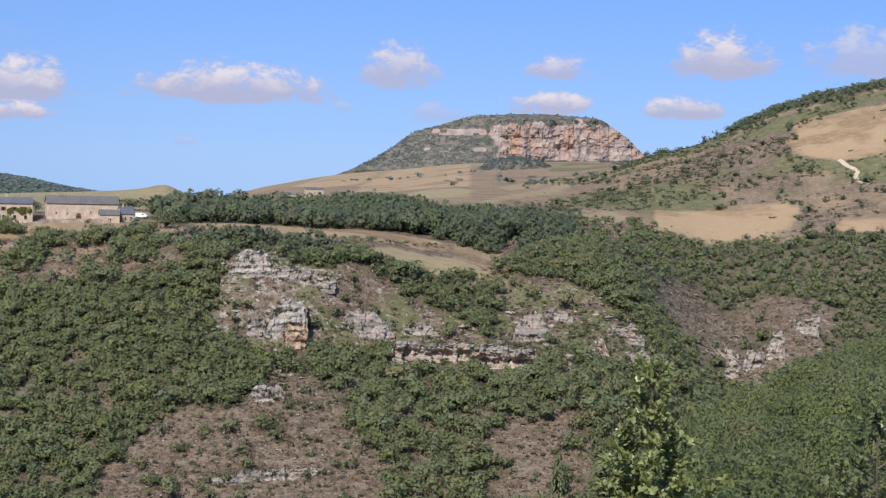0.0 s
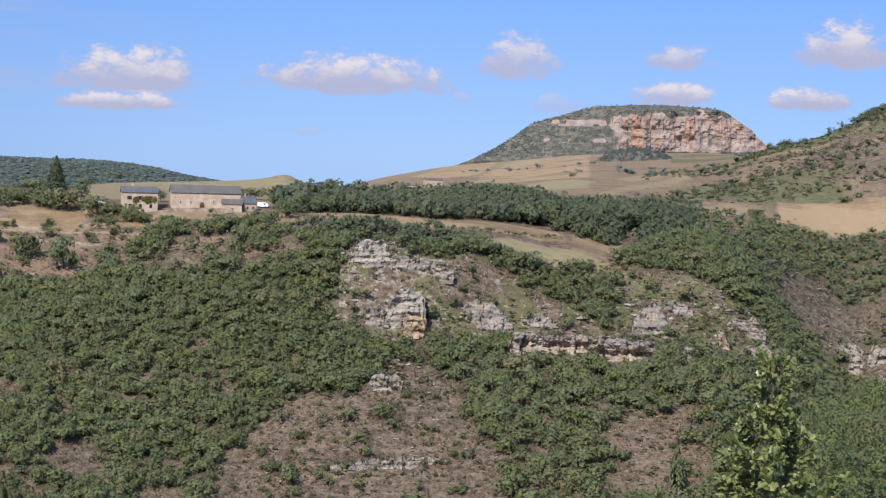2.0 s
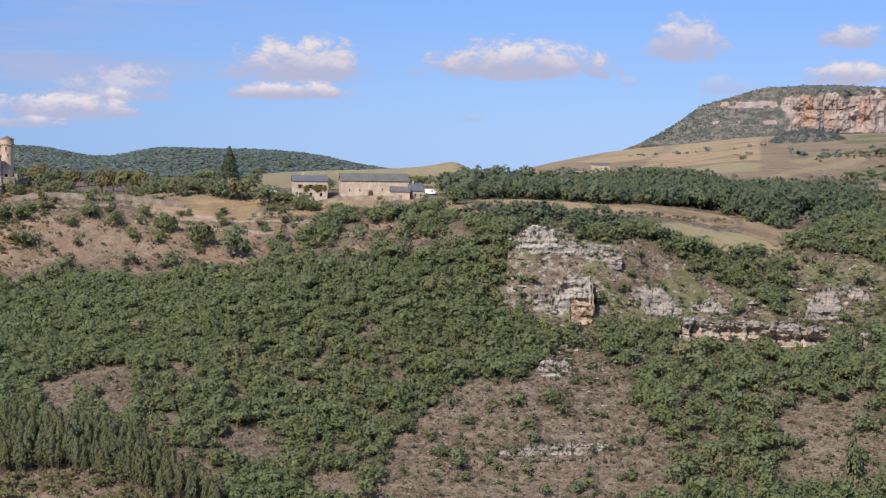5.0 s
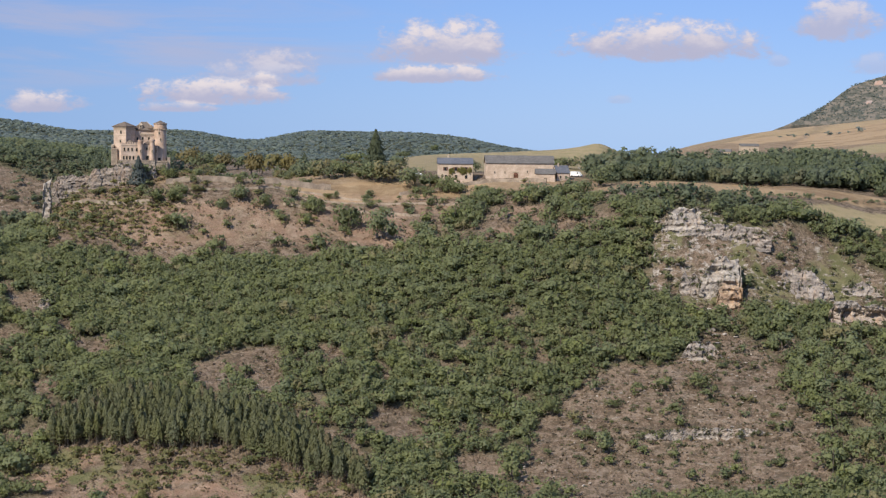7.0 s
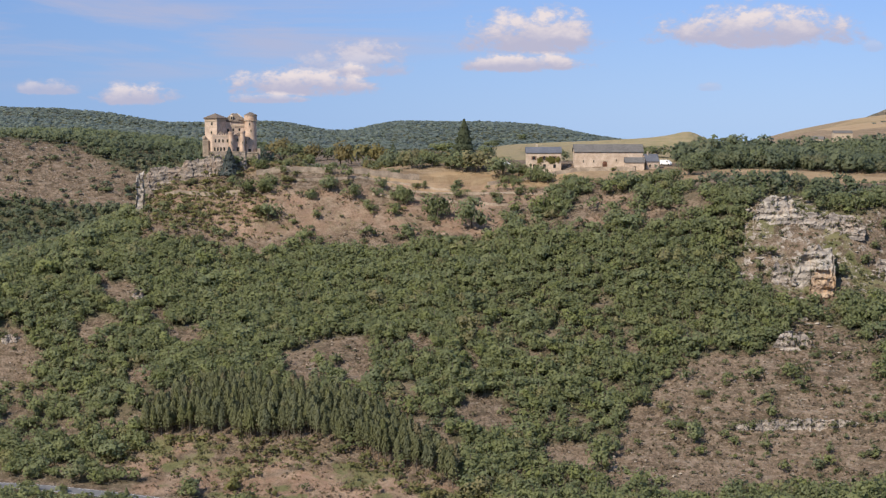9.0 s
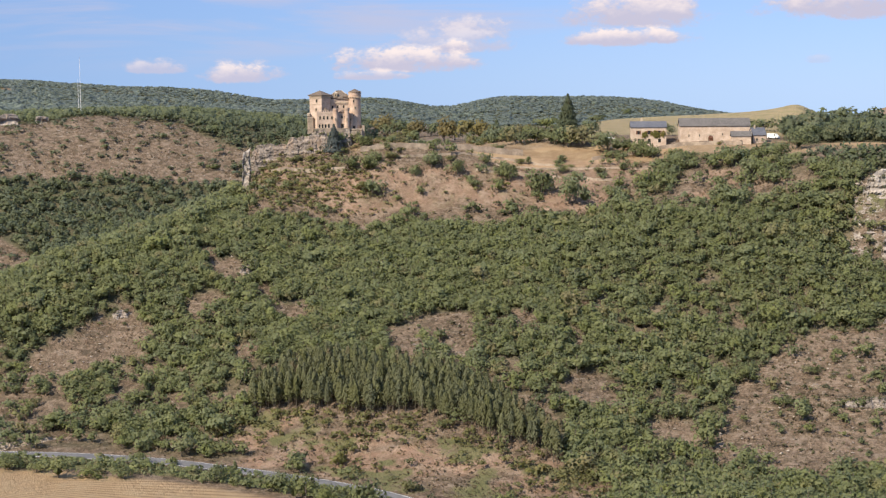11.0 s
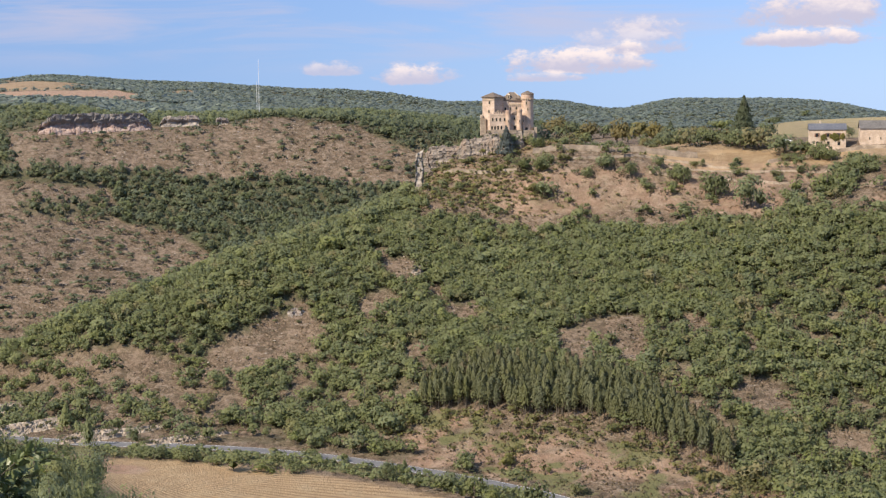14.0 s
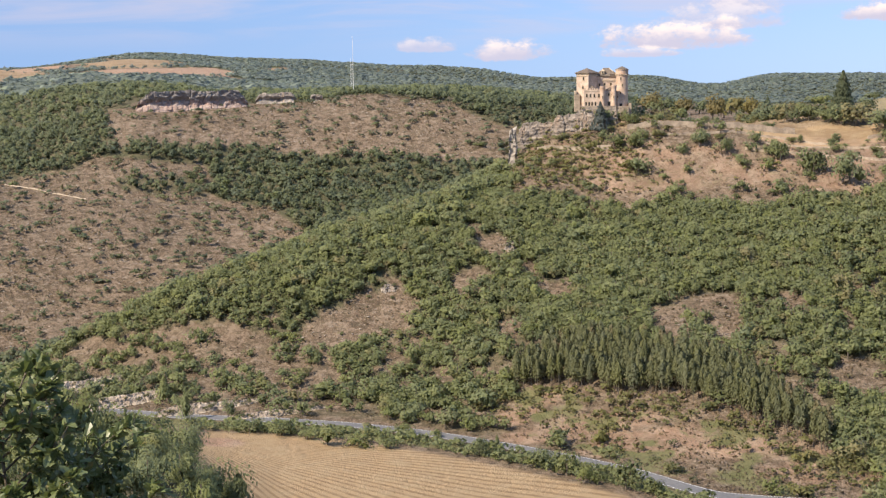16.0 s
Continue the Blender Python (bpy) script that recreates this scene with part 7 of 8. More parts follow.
def build_track(points, wide, label):
    """A stony farm track laid along (bearing, distance) points."""
    s = np.linspace(0, 1, 60)
    k = np.linspace(0, 1, len(points))
    b = glide([(k[i], p[0]) for i, p in enumerate(points)], s)
    r = glide([(k[i], p[1]) for i, p in enumerate(points)], s)
    x, y = -r * np.sin(np.radians(b)), r * np.cos(np.radians(b))
    d = np.stack([np.gradient(x), np.gradient(y)], 1)
    d /= np.linalg.norm(d, axis=1)[:, None] + 1e-9
    rows = []
    for o, dz in ((-wide / 2, -0.6), (-wide / 2, 0.22), (wide / 2, 0.22), (wide / 2, -0.6)):
        px, py = x - d[:, 1] * o, y + d[:, 0] * o
        rows.append(np.stack([px, py, height(np.degrees(np.arctan2(-px, py)), np.hypot(px, py)) + dz], 1))
    i = np.arange(240).reshape(60, 4)
    f = np.concatenate([np.stack([i[:-1, c], i[:-1, c + 1], i[1:, c + 1], i[1:, c]], -1) for c in range(3)])
    tagged(new("track", mesh_from("track", np.stack(rows, 1).reshape(-1, 3), f, TRACK)), label, "track", kind="structure")


TRACK = plain_material("pale_gravel", (0.36, 0.28, 0.2), (0.48, 0.4, 0.3), 0.95, 1.2, 0.5)
build_track([(-14.62, 1162), (-14.97, 1143), (-15.31, 1132), (-15.24, 1122), (-15.48, 1109), (-15.78, 1104)], 3.2, "pale gravel farm track on the dry hill")
build_track([(50.32, 870), (49.28, 859), (48.28, 846), (47.43, 838)], 0.9, "pale footpath across the brown hillside")
build_road()
build_farm()
far_house(5.0, 1176, 14, 6.2, "white house far up the valley among trees", 10)
far_house(5.9, 1120, 8, 3.4, "small pale house far up the valley", -10)
stone_wall([(18.2, 630), (16.5, 634), (14.8, 637), (12.6, 634)], 1.6, 0.3, "low grey stone wall in front of the farm", RUBBLE)
stone_wall([(27.0, 634), (24.5, 634), (22.5, 637), (20.8, 641)], 2.4, 0.35, "grey rubble terrace wall beside the castle", RUBBLE)
stone_wall([(30.4, 632), (28.8, 627), (27.6, 624)], 1.8, 0.3, "pale stone retaining wall along the castle path", RUBBLE)
stone_wall([(26.1, 627), (24.6, 628), (22.4, 631), (21.4, 631), (19.5, 624)], 0.9, 0.3, "low pale stone wall along the castle track", RUBBLE)
stone_wall([(22.6, 617), (21.1, 615), (19.0, 611), (17.4, 607)], 1.0, 0.3, "low pale stone wall along the hillside track", RUBBLE)
stone_wall([(22.0, 624), (20.0, 621), (17.2, 617), (15.8, 614)], 0.8, 0.3, "low stone edging below the meadow", RUBBLE)
mast = thing("radio_mast", facing(37.4, 985, 0), "slender white radio mast on the tableland", "mast")
for k in (-0.7, 0.7):
    part("pole", drum(bmesh.new(), k, 0, -1.0, 38.0 if k > 0 else 24.0, 0.16, 0.08, 8), WHITE, mast)
for zz in range(2, 23, 3):
    part("rung", block(bmesh.new(), -0.8, 0.8, -0.06, 0.06, zz, zz + 0.12), WHITE, mast)

# ---- trees that stand alone ----
def woody(seed, tall, thick, limbs=4):
    """Trunk and limbs of a tree whose whole height is one."""
    g = random.Random(seed)
    bm = bmesh.new()
    def limb(a, b, r0, r1):
        d = Vector(b) - Vector(a)
        m = Matrix.Translation((Vector(a) + Vector(b)) / 2) @ d.to_track_quat("Z", "Y").to_matrix().to_4x4()
        bmesh.ops.create_cone(bm, cap_ends=True, segments=7, radius1=r0, radius2=r1, depth=d.length, matrix=m)
    limb((0, 0, -0.08), (0.01, 0, tall * 0.55), thick, thick * 0.75)
    limb((0.01, 0, tall * 0.55), (-0.01, 0.01, tall), thick * 0.75, thick * 0.4)
    for i in range(limbs):
        a = i * 2.4 + g.uniform(0, 1)
        s = g.uniform(0.16, 0.28)
        limb((0, 0, tall * g.uniform(0.5, 0.95)), (s * math.cos(a), s * math.sin(a), tall + g.uniform(0.12, 0.3)), thick * 0.45, thick * 0.15)
    return bm


def sapling_crown(name, seed, count, card, mat, lobes=9, cone=0.0, spread=1.0):
    v, f, soft = leaf_clumps(seed, count, card, lobes, cone=cone, spread=spread)
    v = v - np.array([0, 0, 0.06 if cone else 0.17])
    me = mesh_from(name, v, f, mat)
    at = me.attributes.new("tint", "FLOAT", "POINT")
    at.data.foreach_set("value", np.full(len(v), 0.0, np.float32))
    at = me.attributes.new("soft", "FLOAT_VECTOR", "POINT")
    at.data.foreach_set("vector", soft.astype(np.float32).ravel())
    return me


FIR = leaf_material("fir_needles", (0.085, 0.105, 0.062), (0.135, 0.158, 0.09), (0.15, 0.15, 0.09))
KINDS = {
    # name, label, leaf material, leaves, leaf size, lobes, cone, trunk height, trunk thickness
    "oak": ("oak_tree", "round green downy oak standing in dry grass", OAK, 620, 0.07, 12, 0.0, 0.36, 0.035),
    "holm": ("evergreen_oak", "dark green evergreen oak on the plateau", HOLM, 460, 0.085, 10, 0.0, 0.36, 0.035),
    "autumn": ("lime_tree", "tree with leaves turning yellow and brown", AUTUMN, 480, 0.085, 11, 0.0, 0.36, 0.03),
    "bush": ("bush", "yellow-green broadleaf bush in dry grass", BUSH, 240, 0.13, 8, 0.0, 0.25, 0.03),
    "cedar": ("blue_cedar", "blue-grey cedar in front of the castle terrace", None, 1000, 0.075, 10, 1.3, 0.55, 0.03),
    "conifer": ("fir_tree", "tall dark green fir beside the farm meadow", FIR, 2200, 0.06, 10, 1.7, 0.55, 0.025),
    "ash": ("ash_tree", "tall green ash on the near knoll", OAK, 1700, 0.045, 16, 0.0, 0.5, 0.018),
    "poplar": ("poplar", "slim upright poplar beside the valley road", OAK, 380, 0.09, 8, 1.6, 0.6, 0.02),
}
CEDAR = leaf_material("blue_cedar_needles", (0.075, 0.095, 0.09), (0.13, 0.155, 0.145), (0.15, 0.16, 0.15))
STANDING = {
    "cedar": [(28.0, 636, 12.5, 8.6)],
    "oak": [(26.8, 637, 6.2, 8.2), (26.6, 623, 7.0, 8.0), (27.5, 625, 7.1, 8.5), (24.3, 620, 7.9, 7.9), (23.3, 615, 7.9, 7.9), (22.3, 622, 6.6, 5.6), (21.3, 610, 9.7, 8.3), (20.6, 627, 4.5, 3.1), (19.5, 624, 4.2, 2.8), (20.1, 598, 13.1, 13.1), (18.8, 590, 14.4, 12.9), (21.7, 614, 5.6, 6.9), (21.1, 663, 10.5, 8.7), (20.3, 664, 9.5, 10.0), (18.6, 650, 12.2, 17.1), (19.1, 652, 10.6, 12.3), (17.6, 641, 9.9, 13.3), (17.0, 640, 7.5, 9.2), (16.4, 632, 8.6, 9.0), (15.9, 628, 6.9, 7.6), (19.9, 1824, 16.5, 30.9), (11.8, 708, 7.5, 16.5), (10.1, 645, 9.7, 12.2), (13.9, 610, 4.6, 9.2)],
    "oak_1": [(12.2, 608, 6.0, 10.5), (44.2, 484, 7.7, 4.7), (42.4, 472, 8.2, 3.9), (41.6, 450, 4.7, 7.8), (40.3, 445, 5.7, 8.4), (38.6, 432, 7.8, 7.5), (39.4, 440, 4.0, 6.0), (37.3, 431, 4.2, 8.1), (35.6, 447, 4.4, 5.1), (34.3, 442, 3.3, 2.7), (32.7, 420, 7.0, 6.3), (30.3, 408, 7.4, 6.5), (29.3, 399, 8.4, 7.2), (28.4, 392, 6.8, 6.5), (27.0, 386, 10.2, 8.1), (25.9, 382, 5.8, 5.8), (36.2, 427, 4.2, 6.4), (21.5, 389, 5.9, 5.9), (2.8, 607, 3.7, 2.3), (-0.9, 591, 4.0, 8.9), (-1.4, 585, 4.8, 4.8), (-0.3, 1320, 6.0, 6.0), (-3.6, 869, 10.5, 13.1), (-0.6, 590, 3.6, 6.7)],
    "oak_2": [(6.6, 478, 6.1, 7.9), (4.7, 470, 3.2, 3.5), (10.0, 469, 3.5, 6.0), (10.9, 452, 3.7, 5.8), (12.3, 467, 7.0, 7.0), (6.2, 470, 1.8, 2.5), (3.8, 462, 2.1, 2.8), (6.7, 484, 3.6, 2.9), (5.9, 493, 2.6, 4.1), (32.6, 875, 4.0, 8.6), (34.4, 912, 4.1, 6.9), (26.6, 612, 4.2, 5.1), (18.2, 697, 7.9, 8.9), (19.6, 658, 7.4, 8.9), (15.1, 620, 5.6, 7.0), (14.5, 613, 5.1, 7.9), (11.2, 606, 7.8, 10.5), (10.6, 622, 8.0, 10.3), (17.4, 630, 4.7, 6.2), (24.1, 639, 4.3, 6.3), (21.8, 643, 4.4, 5.8), (24.9, 616, 4.2, 6.0), (22.6, 607, 4.6, 5.9), (19.4, 616, 4.2, 4.6)],
    "oak_3": [(-7.2, 1006, 6.1, 11.4), (-10.4, 1078, 4.9, 9.7)],
    "bush": [(30.3, 637, 3.2, 5.0), (29.5, 635, 3.8, 5.6), (28.9, 633, 3.0, 4.6), (30.7, 640, 2.6, 4.2), (28.3, 626, 4.7, 7.1), (17.9, 614, 4.4, 4.2), (20.9, 628, 3.3, 3.8), (22.9, 745, 12.6, 12.1), (22.6, 704, 5.3, 7.2), (25.2, 840, 6.3, 12.7), (13.4, 635, 2.4, 3.3), (20.3, 389, 5.0, 5.9), (25.2, 404, 3.7, 5.5), (28.0, 432, 4.6, 5.5), (23.6, 624, 2.8, 5.2), (25.8, 626, 3.8, 6.1), (26.9, 613, 4.2, 6.5)],
    "autumn": [(26.1, 863, 14.6, 15.9), (24.8, 843, 13.3, 12.1), (23.8, 749, 16.4, 13.0), (22.3, 726, 12.3, 11.8)],
    "holm": [(25.7, 853, 12.9, 12.9), (25.3, 857, 11.3, 11.3), (24.3, 848, 9.6, 11.2), (23.4, 772, 12.2, 11.6), (21.8, 688, 9.9, 10.4), (16.9, 2432, 12.8, 18.3), (18.0, 843, 5.4, 10.2), (15.3, 666, 7.0, 5.0), (7.8, 726, 12.6, 15.3), (-12.8, 1264, 8.6, 6.7), (-13.0, 1232, 7.4, 6.5), (-8.5, 1154, 7.8, 4.3), (44.5, 884, 4.7, 11.3), (25.8, 873, 9.9, 11.2), (21.4, 677, 8.7, 8.7), (20.7, 661, 8.5, 8.5)],
    "conifer": [(19.1, 665, 20.5, 10.0), (21.8, 822, 9.3, 5.0)],
    "poplar": [(44.8, 498, 9.8, 5.6), (44.0, 473, 10.7, 4.3), (32.0, 432, 3.6, 2.3), (-4.6, 438, 15.2, 5.9)],
    "ash": [(49.7, 270, 16.1, 9.2), (48.2, 280, 16.0, 9.5), (46.8, 290, 14.3, 12.0), (45.4, 295, 13.9, 8.9), (44.3, 290, 12.0, 9.8), (42.9, 295, 14.8, 8.9), (50.3, 270, 10.8, 9.2), (45.9, 270, 14.9, 6.1), (47.4, 290, 15.1, 6.6), (42.4, 290, 17.6, 6.6)],
}



def plant_standing():
    for key, rows in STANDING.items():
        kind = key.split("_")[0]
        name, label, mat, leaves, card, lobes, cone, tall, thick = KINDS[kind]
        shapes = []
        for k in range(3):
            crown = sapling_crown("crown", 400 + k * 7 + len(name), leaves, card, mat or CEDAR, lobes, cone)
            bm = woody(k + len(name), tall, thick)
            trunk = bpy.data.meshes.new("trunk")
            bm.to_mesh(trunk)
            bm.free()
            trunk.materials.append(BARK)
            shapes.append((trunk, crown))
        for i, (b, r, h, w) in enumerate(rows):
            trunk, crown = shapes[(i * 7 + int(r)) % 3]
            tree = tagged(new(name), label, "tree" if kind != "bush" else "bush", "standing " + name.replace("_", " ") + "s")
            tree.empty_display_size = 0.3
            part("trunk", trunk, None, tree)
            part("crown", crown, None, tree)
            tree.matrix_basis = Matrix.Translation(spot(b, r, -0.15)) @ Matrix.Rotation(i * 2.1, 4, "Z") @ Matrix.Diagonal((w * 1.05, w * 1.05, h * 1.06, 1))


plant_standing()


# ---- pine plantation ----
def pine_density(b, r):
    low = glide([(19.3, 418), (21, 427), (23, 439), (27.2, 457), (29.5, 466), (31.4, 470)], b)
    deep = glide([(19.3, 8), (21, 15), (24, 22), (28, 23), (30, 16), (31.4, 9)], b)
    return (((r > low) & (r < low + deep) & (b > 19.3) & (b < 31.4)) * 1.0)


def pine_crown(seed, count=300):
    """A forest pine one metre high: whorls of needle clumps on the upper stem, thin dead twigs lower down, a blunt tip."""
    g = np.random.default_rng(seed)
    whorl = 0.3 + 0.7 * (g.integers(0, 13, count) / 13.0) ** 0.85
    h = whorl + g.normal(0, 0.018, count)
    turn = g.random(count) * 2 * np.pi
    reach = 0.5 * np.clip((1.04 - h) / 0.45, 0.08, 1) ** 0.6 * (0.62 + 0.38 * np.clip((h - 0.2) / 0.3, 0, 1)) * np.sqrt(g.uniform(0.08, 1, count))
    c = np.stack([reach * np.cos(turn), reach * np.sin(turn), h - 0.05 * reach], 1)
    way = np.stack([np.cos(turn), np.sin(turn), 0.7 + 0 * turn], 1) + g.normal(0, 0.45, (count, 3))
    way /= np.linalg.norm(way, axis=1)[:, None]
    s = np.cross(way, np.array([0, 0, 1.0]) + g.normal(0, 0.3, (count, 3)))
    s /= np.linalg.norm(s, axis=1)[:, None] + 1e-9
    t = np.cross(s, way)
    wide, long = g.uniform(0.07, 0.14, (count, 1)), g.uniform(0.018, 0.034, (count, 1))
    wide, long = wide * np.where(h < 0.4, 0.6, 1.0)[:, None], long * np.where(h < 0.4, 0.6, 1.0)[:, None]
    v = np.stack([c - s * wide - t * long, c + s * wide - t * long, c + t * long * 1.6], 1).reshape(-1, 3)
    soft = np.repeat(way + np.array([0, 0, 0.3]), 3, axis=0)
    return v, np.arange(count * 3).reshape(-1, 3), soft / np.linalg.norm(soft, axis=1)[:, None]


NEEDLES = [pine_crown(500 + k) for k in range(6)]
pines = scatter(21, 2.35, 19, 31.6, 400, 505, pine_density)
grow("pine_plantation", 22, pines, NEEDLES, (9.0, 10.8), (0.29, 0.37), PINE, "close-planted dark pines above the road", trunk=0.014, sink=0.0)


def bank_density(b, r):
    low = glide([(19.3, 418), (21, 427), (23, 439), (27.2, 457), (29.5, 466), (31.4, 470)], b)
    x, y = -r * np.sin(np.radians(b)), r * np.cos(np.radians(b))
    on = ((b > 17) & (b < 33) & (r > low - 34) & (r < low + 1)) * np.clip((r - road_line(b) - 6) / 3, 0, 1)
    return on * np.clip(0.15 + 0.55 * np.clip((r - low + 18) / 12, 0, 1) + 0.9 * bumps(x, y, 12, 63), 0.03, 0.85)


grow("bank_bushes", 38, scatter(37, 2.0, 17, 33, 385, 475, bank_density), BUSHY, (1.0, 3.8), (0.9, 1.4), BUSH, "green and yellowing bushes on the reddish bank", "bushes")


# ---- verge and tufts ----
def verge_density(b, r):
    d = road_line(b) - r
    on = ((d > 6) & (d < 21) & (b > 21) & (b < 44)) * (1 - np.clip(field_mask(b, r) * 2, 0, 1))
    x, y = -r * np.sin(np.radians(b)), r * np.cos(np.radians(b))
    return on * np.clip(0.75 + 0.8 * bumps(x, y, 12, 61), 0.15, 1)


grow("verge_bushes", 24, scatter(23, 2.0, 21, 44.5, 360, 480, verge_density), BUSHY, (1.2, 3.8), (0.95, 1.4), OAK, "hedge of green bushes between road and field", "bushes")


def tuft_density(b, r):
    q = zone(b, r)
    open_ground = 1 - np.clip(woods(b, r) * 1.3, 0, 1)
    x, y = -r * np.sin(np.radians(b)), r * np.cos(np.radians(b))
    on = ((q > 4.05) & (q < 7.0)) | ((q > 8) & (q < 10) & (b > 31)) | ((q > 8) & (q < 9.9) & (b < -4))
    bare = np.clip(patches(FIELDS + PALE + TERRACE, b, r, 0.05) * 1.5, 0, 1)
    return on * open_ground * (1 - bare) * (1 - np.clip(field_mask(b, r) * 2, 0, 1)) * np.clip(0.45 + 0.8 * bumps(x, y, 14, 71), 0.05, 1) * np.where((b > 18) & (b < 52), np.clip((np.abs(r - road_line(b)) - 5) / 2, 0, 1), 1.0)


TUFT = leaf_material("dry_tufts", (0.15, 0.115, 0.07), (0.25, 0.195, 0.12), (0.13, 0.125, 0.06))
TINY = [leaf_clumps(520 + k, 7, 0.6, 3, core=False, sides=3, spread=1.6) for k in range(4)]
grow("dry_grass_tufts", 26, scatter(25, 1.7, -13, 51, 385, 980, tuft_density), TINY, (0.4, 1.0), (1.0, 1.8), TUFT, "brown tufts of dry grass and thyme", "grass")


# ---- loose stones ----
def stone_shapes():
    out = []
    for k in range(5):
        g = np.random.default_rng(600 + k)
        v = np.array([(1, 0, 0), (-1, 0, 0), (0, 1, 0), (0, -1, 0), (0, 0, 1), (0, 0, -1)], float) * g.uniform(0.35, 0.6, (6, 1)) + g.normal(0, 0.08, (6, 3))
        v[:, 2] = v[:, 2] * 0.8 + 0.4
        f = np.array([(0, 2, 4), (2, 1, 4), (1, 3, 4), (3, 0, 4), (2, 0, 5), (1, 2, 5), (3, 1, 5), (0, 3, 5)])
        out.append((v, f))
    return out


def stone_density(b, r):
    x, y = -r * np.sin(np.radians(b)), r * np.cos(np.radians(b))
    lump = np.clip(0.4 + 1.2 * bumps(x, y, 18, 81), 0, 1)
    d = np.maximum(region(SCREE, b, r) * 0.5, np.maximum(region([OPEN_SPUR], b, r), region(GLADES_EAST + GLADES_WEST, b, r) * 0.35))
    q = zone(b, r)
    d = np.maximum(d, ((q > 8.0) & (q < 10.0) & (b > 31)) * 0.14)
    d = np.maximum(d, ((q > 5.6) & (q < 6.95) & (b > -9) & (b < 9)) * 0.75)
    return d * lump * (1 - np.clip(woods(b, r), 0, 1) * 0.7)


STONE = rock_material("loose_stone", (0.24, 0.21, 0.18), (0.4, 0.35, 0.29), (0.36, 0.26, 0.17), 0.4)
grow("loose_stones", 34, scatter(33, 2.3, -12, 51, 420, 960, stone_density), stone_shapes(), (0.3, 1.1), (0.9, 2.0), STONE, "pale limestone rubble on the dry slopes", "stones")


def boulder_density(b, r):
    x, y = -r * np.sin(np.radians(b)), r * np.cos(np.radians(b))
    q = zone(b, r)
    d = ((q > 5.5) & (q < 6.98) & (b > -9) & (b < 8.6)) * np.clip(0.1 + 1.1 * bumps(x, y, 20, 83), 0, 0.8)
    return np.maximum(d, patches(GORGE, b, r) * 0.12 * (q > 7)) * (1 - np.clip(woods(b, r), 0, 1) * 0.8)


grow("limestone_boulders", 48, scatter(47, 3.4, -13, 9, 480, 880, boulder_density), stone_shapes(), (0.7, 2.6), (1.0, 2.2), ROCK, "grey limestone boulders and ledges breaking through dry grass", "rocks", sink=0.3)


# ---- young oaks near the viewpoint ----
def near_leaf_material(name, dark, light):
    m, n = material(name)
    isle = n.add("ShaderNodeNewGeometry").outputs["Random Per Island"]
    p = place(n)
    col = n.mix(isle, dark, light)
    col = n.mix(n.ramp(isle, 0.93, 0.98), col, (0.24, 0.2, 0.07))
    col = n.mix(n.math("MULTIPLY", n.ramp(n.noise(p, 30.0, 3), 0.5, 0.7), 0.3), col, (0.06, 0.08, 0.03))
    a = n.add("ShaderNodeBsdfPrincipled", {"Base Color": col, "Roughness": 0.42, "Specular IOR Level": 0.5})
    b = n.add("ShaderNodeBsdfTranslucent", {0: n.mix(0.5, col, (0.2, 0.26, 0.06))})
    n.add("ShaderNodeOutputMaterial", {0: n.add("ShaderNodeMixShader", {0: 0.3, 1: a, 2: b})})
    return m


NEAR_LEAF = near_leaf_material("near_oak_leaves", (0.075, 0.1, 0.035), (0.19, 0.22, 0.09))
FRESH_LEAF = near_leaf_material("fresh_oak_leaves", (0.115, 0.145, 0.046), (0.3, 0.33, 0.125))
TWIG = plain_material("young_oak_bark", (0.06, 0.05, 0.035), (0.13, 0.11, 0.075), 0.85, 30.0, 0.4)
LEAF_S = np.array([0.0, 0.3, 0.44, 0.75, 1.0])
LEAF_W = np.array([0.02, 0.25, 0.14, 0.29, 0.04])


def lobed_leaves(at, out, size, g):
    """Oak leaves with wavy lobes, folded a little along the midrib, at places, pointing outwards."""
    k = len(at)
    out = out + g.normal(0, 0.45, (k, 3))
    out /= np.linalg.norm(out, axis=1)[:, None]
    up = np.array([0.0, 0.0, 1.0]) + g.normal(0, 0.55, (k, 3))
    s = np.cross(out, up)
    s /= np.linalg.norm(s, axis=1)[:, None] + 1e-9
    nrm = np.cross(s, out)
    L = size * g.uniform(0.65, 1.2, k)
    m = len(LEAF_S)
    curl = g.uniform(-0.25, 0.1, k)
    base = at[:, None] + out[:, None] * (LEAF_S[None, :, None] * L[:, None, None]) + nrm[:, None] * (curl[:, None] * LEAF_S[None] ** 2 * L[:, None])[..., None]
    w = LEAF_W[None] * L[:, None] * g.uniform(0.85, 1.15, (k, 1))
    left = base + s[:, None] * w[..., None] + nrm[:, None] * (w * 0.35)[..., None]
    right = base - s[:, None] * w[..., None] + nrm[:, None] * (w * 0.35)[..., None]
    verts = np.stack([base, left, right], 2).reshape(-1, 3)
    i = np.arange(m - 1)
    one = np.concatenate([np.stack([i * 3, (i + 1) * 3, (i + 1) * 3 + 1, i * 3 + 1], 1), np.stack([i * 3, i * 3 + 2, (i + 1) * 3 + 2, (i + 1) * 3], 1)])
    faces = (one[None] + (np.arange(k) * 3 * m)[:, None, None]).reshape(-1, 4)
    return verts, faces


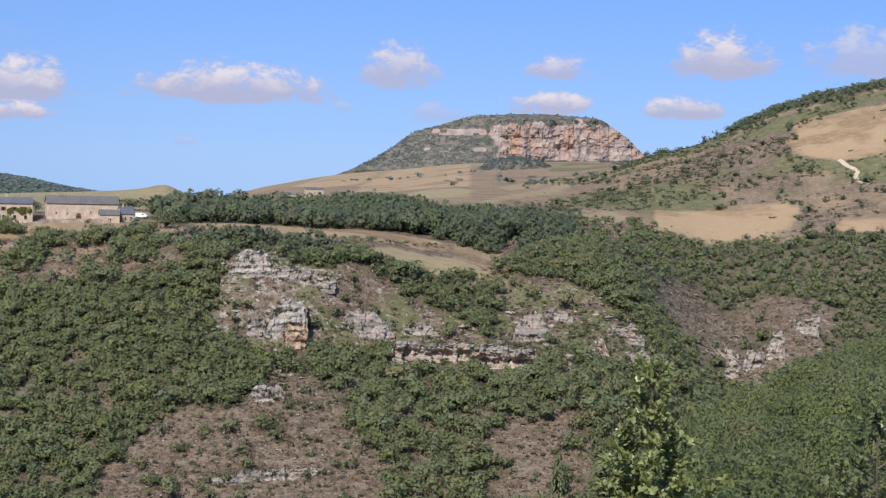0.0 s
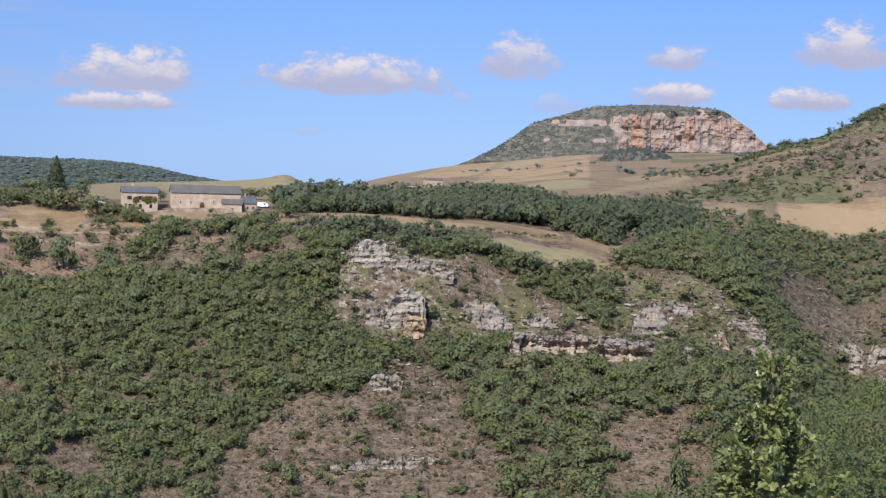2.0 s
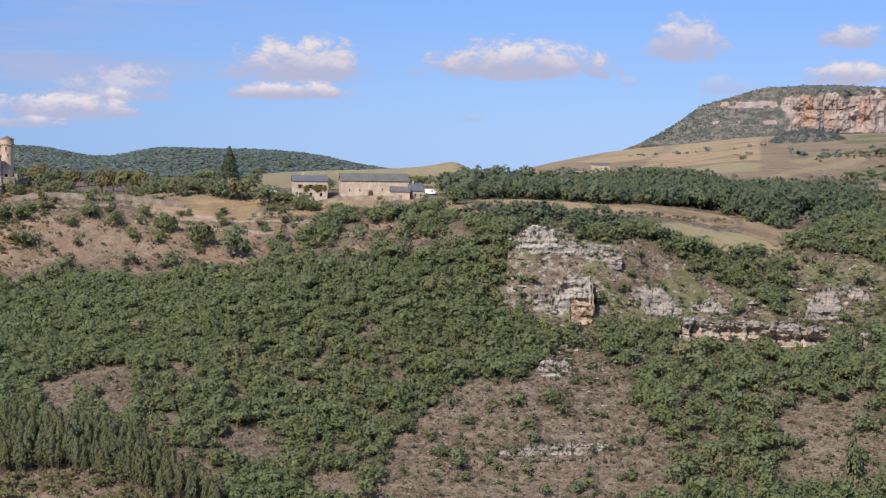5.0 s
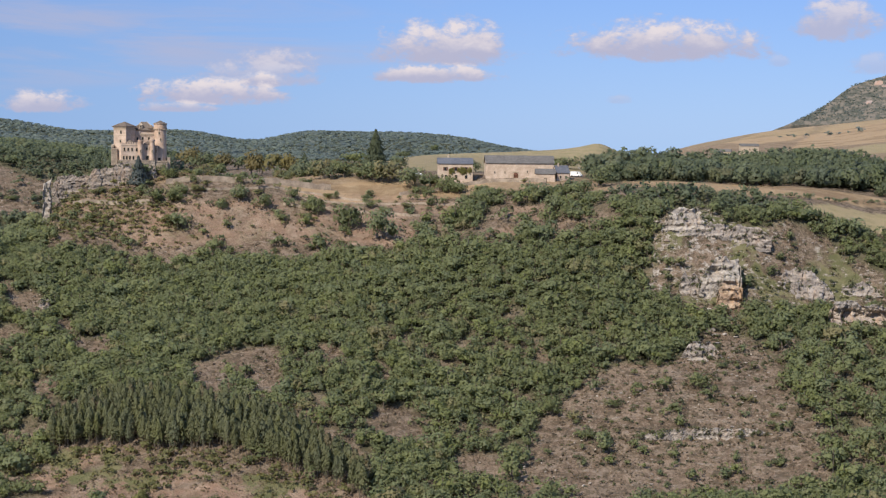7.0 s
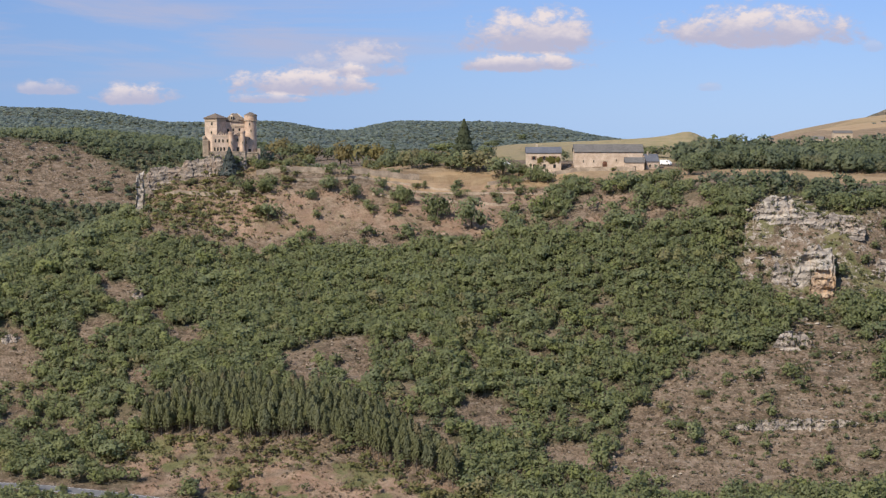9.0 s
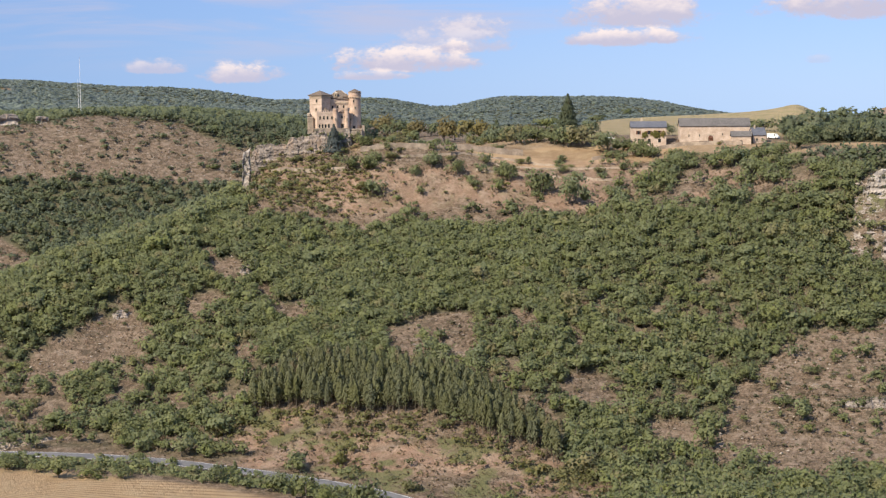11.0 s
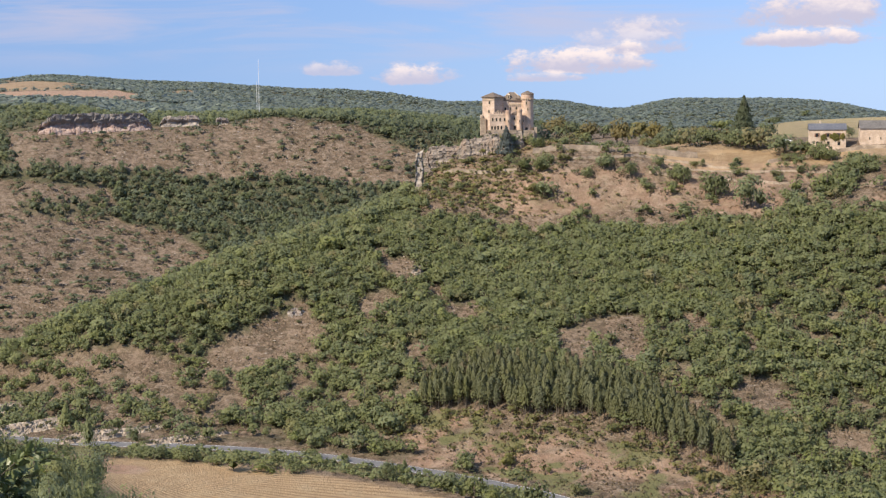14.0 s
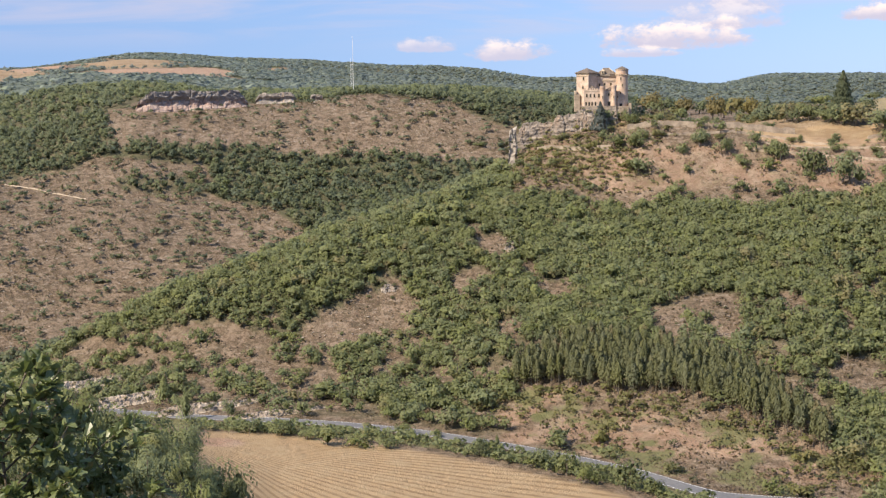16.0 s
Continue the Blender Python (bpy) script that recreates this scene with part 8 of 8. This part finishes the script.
def tubes(lines):
    """Tapered twigs along polylines [(points, start radius, end radius)]."""
    V, F, o = [], [], 0
    for pts, r0, r1 in lines:
        pts = np.asarray(pts)
        k = len(pts)
        d = np.gradient(pts, axis=0)
        d /= np.linalg.norm(d, axis=1)[:, None] + 1e-9
        a = np.cross(d, np.array([0.31, 0.77, 0.55]))
        a /= np.linalg.norm(a, axis=1)[:, None] + 1e-9
        b = np.cross(d, a)
        rad = np.linspace(r0, r1, k)[:, None]
        ring = np.stack([pts + rad * (a * math.cos(t) + b * math.sin(t)) for t in np.arange(6) * math.pi / 3], 1)
        V.append(ring.reshape(-1, 3))
        i = np.arange(k * 6).reshape(k, 6) + o
        F.append(np.stack([i[:-1], np.roll(i[:-1], -1, 1), np.roll(i[1:], -1, 1), i[1:]], -1).reshape(-1, 4))
        o += k * 6
    return np.concatenate(V), np.concatenate(F)


def young_oak(seed, bearing, dist, top, width, bare, leaf, label, pointed=1.0, twigs=9, reach=1.0, green=NEAR_LEAF):
    """A young oak: leader, side branches that shorten towards the tip, twigs and lobed leaves. top: how far its tip lies below the eye."""
    g = np.random.default_rng(seed)
    root = spot(bearing, dist, -0.1)
    tall = EYE - top - root.z
    tree = thing("young_oak", Matrix.Translation(root), label, "tree", "young oaks near the viewpoint")
    trunk = np.array([(0.06 * math.sin(z * 2 + seed), 0.05 * math.cos(z * 1.7), z) for z in np.linspace(0, tall, 14)])
    part("trunk", mesh_from("trunk", *tubes([(trunk, 0.03, 0.002)]), TWIG), None, tree)
    count = int(26 * reach)
    for i in range(count + 1):
        f = bare + (0.98 - bare) * (i + g.random()) / count
        h = min(f, 0.93 if i == count else 1.0) * tall
        p0 = np.array([np.interp(h, trunk[:, 2], trunk[:, 0]), np.interp(h, trunk[:, 2], trunk[:, 1]), h])
        turn = i * 2.4 + g.normal(0, 0.3)
        long = width * 0.5 * (max(0.06, 1 - f) ** (0.75 * pointed)) * g.uniform(0.75, 1.15) / ((1 - bare) ** (0.75 * pointed)) + 0.08
        way = np.array([math.cos(turn), math.sin(turn), g.uniform(0.35, 0.8)])
        if i == count:
            way, long = np.array([0.05, 0.0, 1.0]), tall * 0.09
        s = np.linspace(0, 1, 7)[:, None]
        branch = p0 + way * long * s + np.array([0, 0, 0.25 * long]) * s ** 2 + g.normal(0, 0.02, (7, 3)) * s
        lines, at, out = [(branch, 0.008, 0.002)], [], []
        for j in range(max(3, int(twigs * min(1.0, 2.2 * long / width))) if i < count else 3):
            q = 0.35 + 0.65 * (j + g.random()) / twigs
            start = np.array([np.interp(q, s[:, 0], branch[:, c]) for c in range(3)])
            d = way * 0.6 + g.normal(0, 0.6, 3) + np.array([0, 0, 0.3])
            d /= np.linalg.norm(d)
            size = g.uniform(0.06, 0.16)
            lines.append((start + d * size * np.linspace(0, 1, 4)[:, None], 0.003, 0.0012))
            for k in range(11):
                at.append(start + d * size * (0.3 + 0.7 * g.random()))
                o = d * 0.7 + g.normal(0, 0.8, 3)
                out.append(o / np.linalg.norm(o))
        limb = part("branch", mesh_from("branch", *tubes(lines), TWIG), None, tree)
        part("foliage", mesh_from("foliage", *lobed_leaves(np.array(at), np.array(out), leaf, g), green), None, limb, "lobed green oak leaves")
    return tree


young_oak(701, -8.2, 14.0, 1.6, 1.0, 0.62, 0.085, "young oak with a bare leading shoot on the near slope", 1.5, 12, 1.2, FRESH_LEAF)
young_oak(702, -4.7, 15.0, 3.23, 1.2, 0.7, 0.07, "small oak seedling tip on the near slope", 1.2, 5, 0.4)
young_oak(703, -16.7, 10.0, 1.41, 0.6, 0.7, 0.06, "young oak with dark glossy leaves on the near slope", 1.2, 7, 0.5)
young_oak(704, 50.3, 8.5, 1.72, 1.3, 0.4, 0.075, "leafy young oak on the slope below the viewpoint", 0.5, 14, 1.3)
young_oak(705, 48.0, 8.8, 2.25, 0.6, 0.5, 0.07, "low oak sprouts below the viewpoint", 0.6, 8, 0.6)
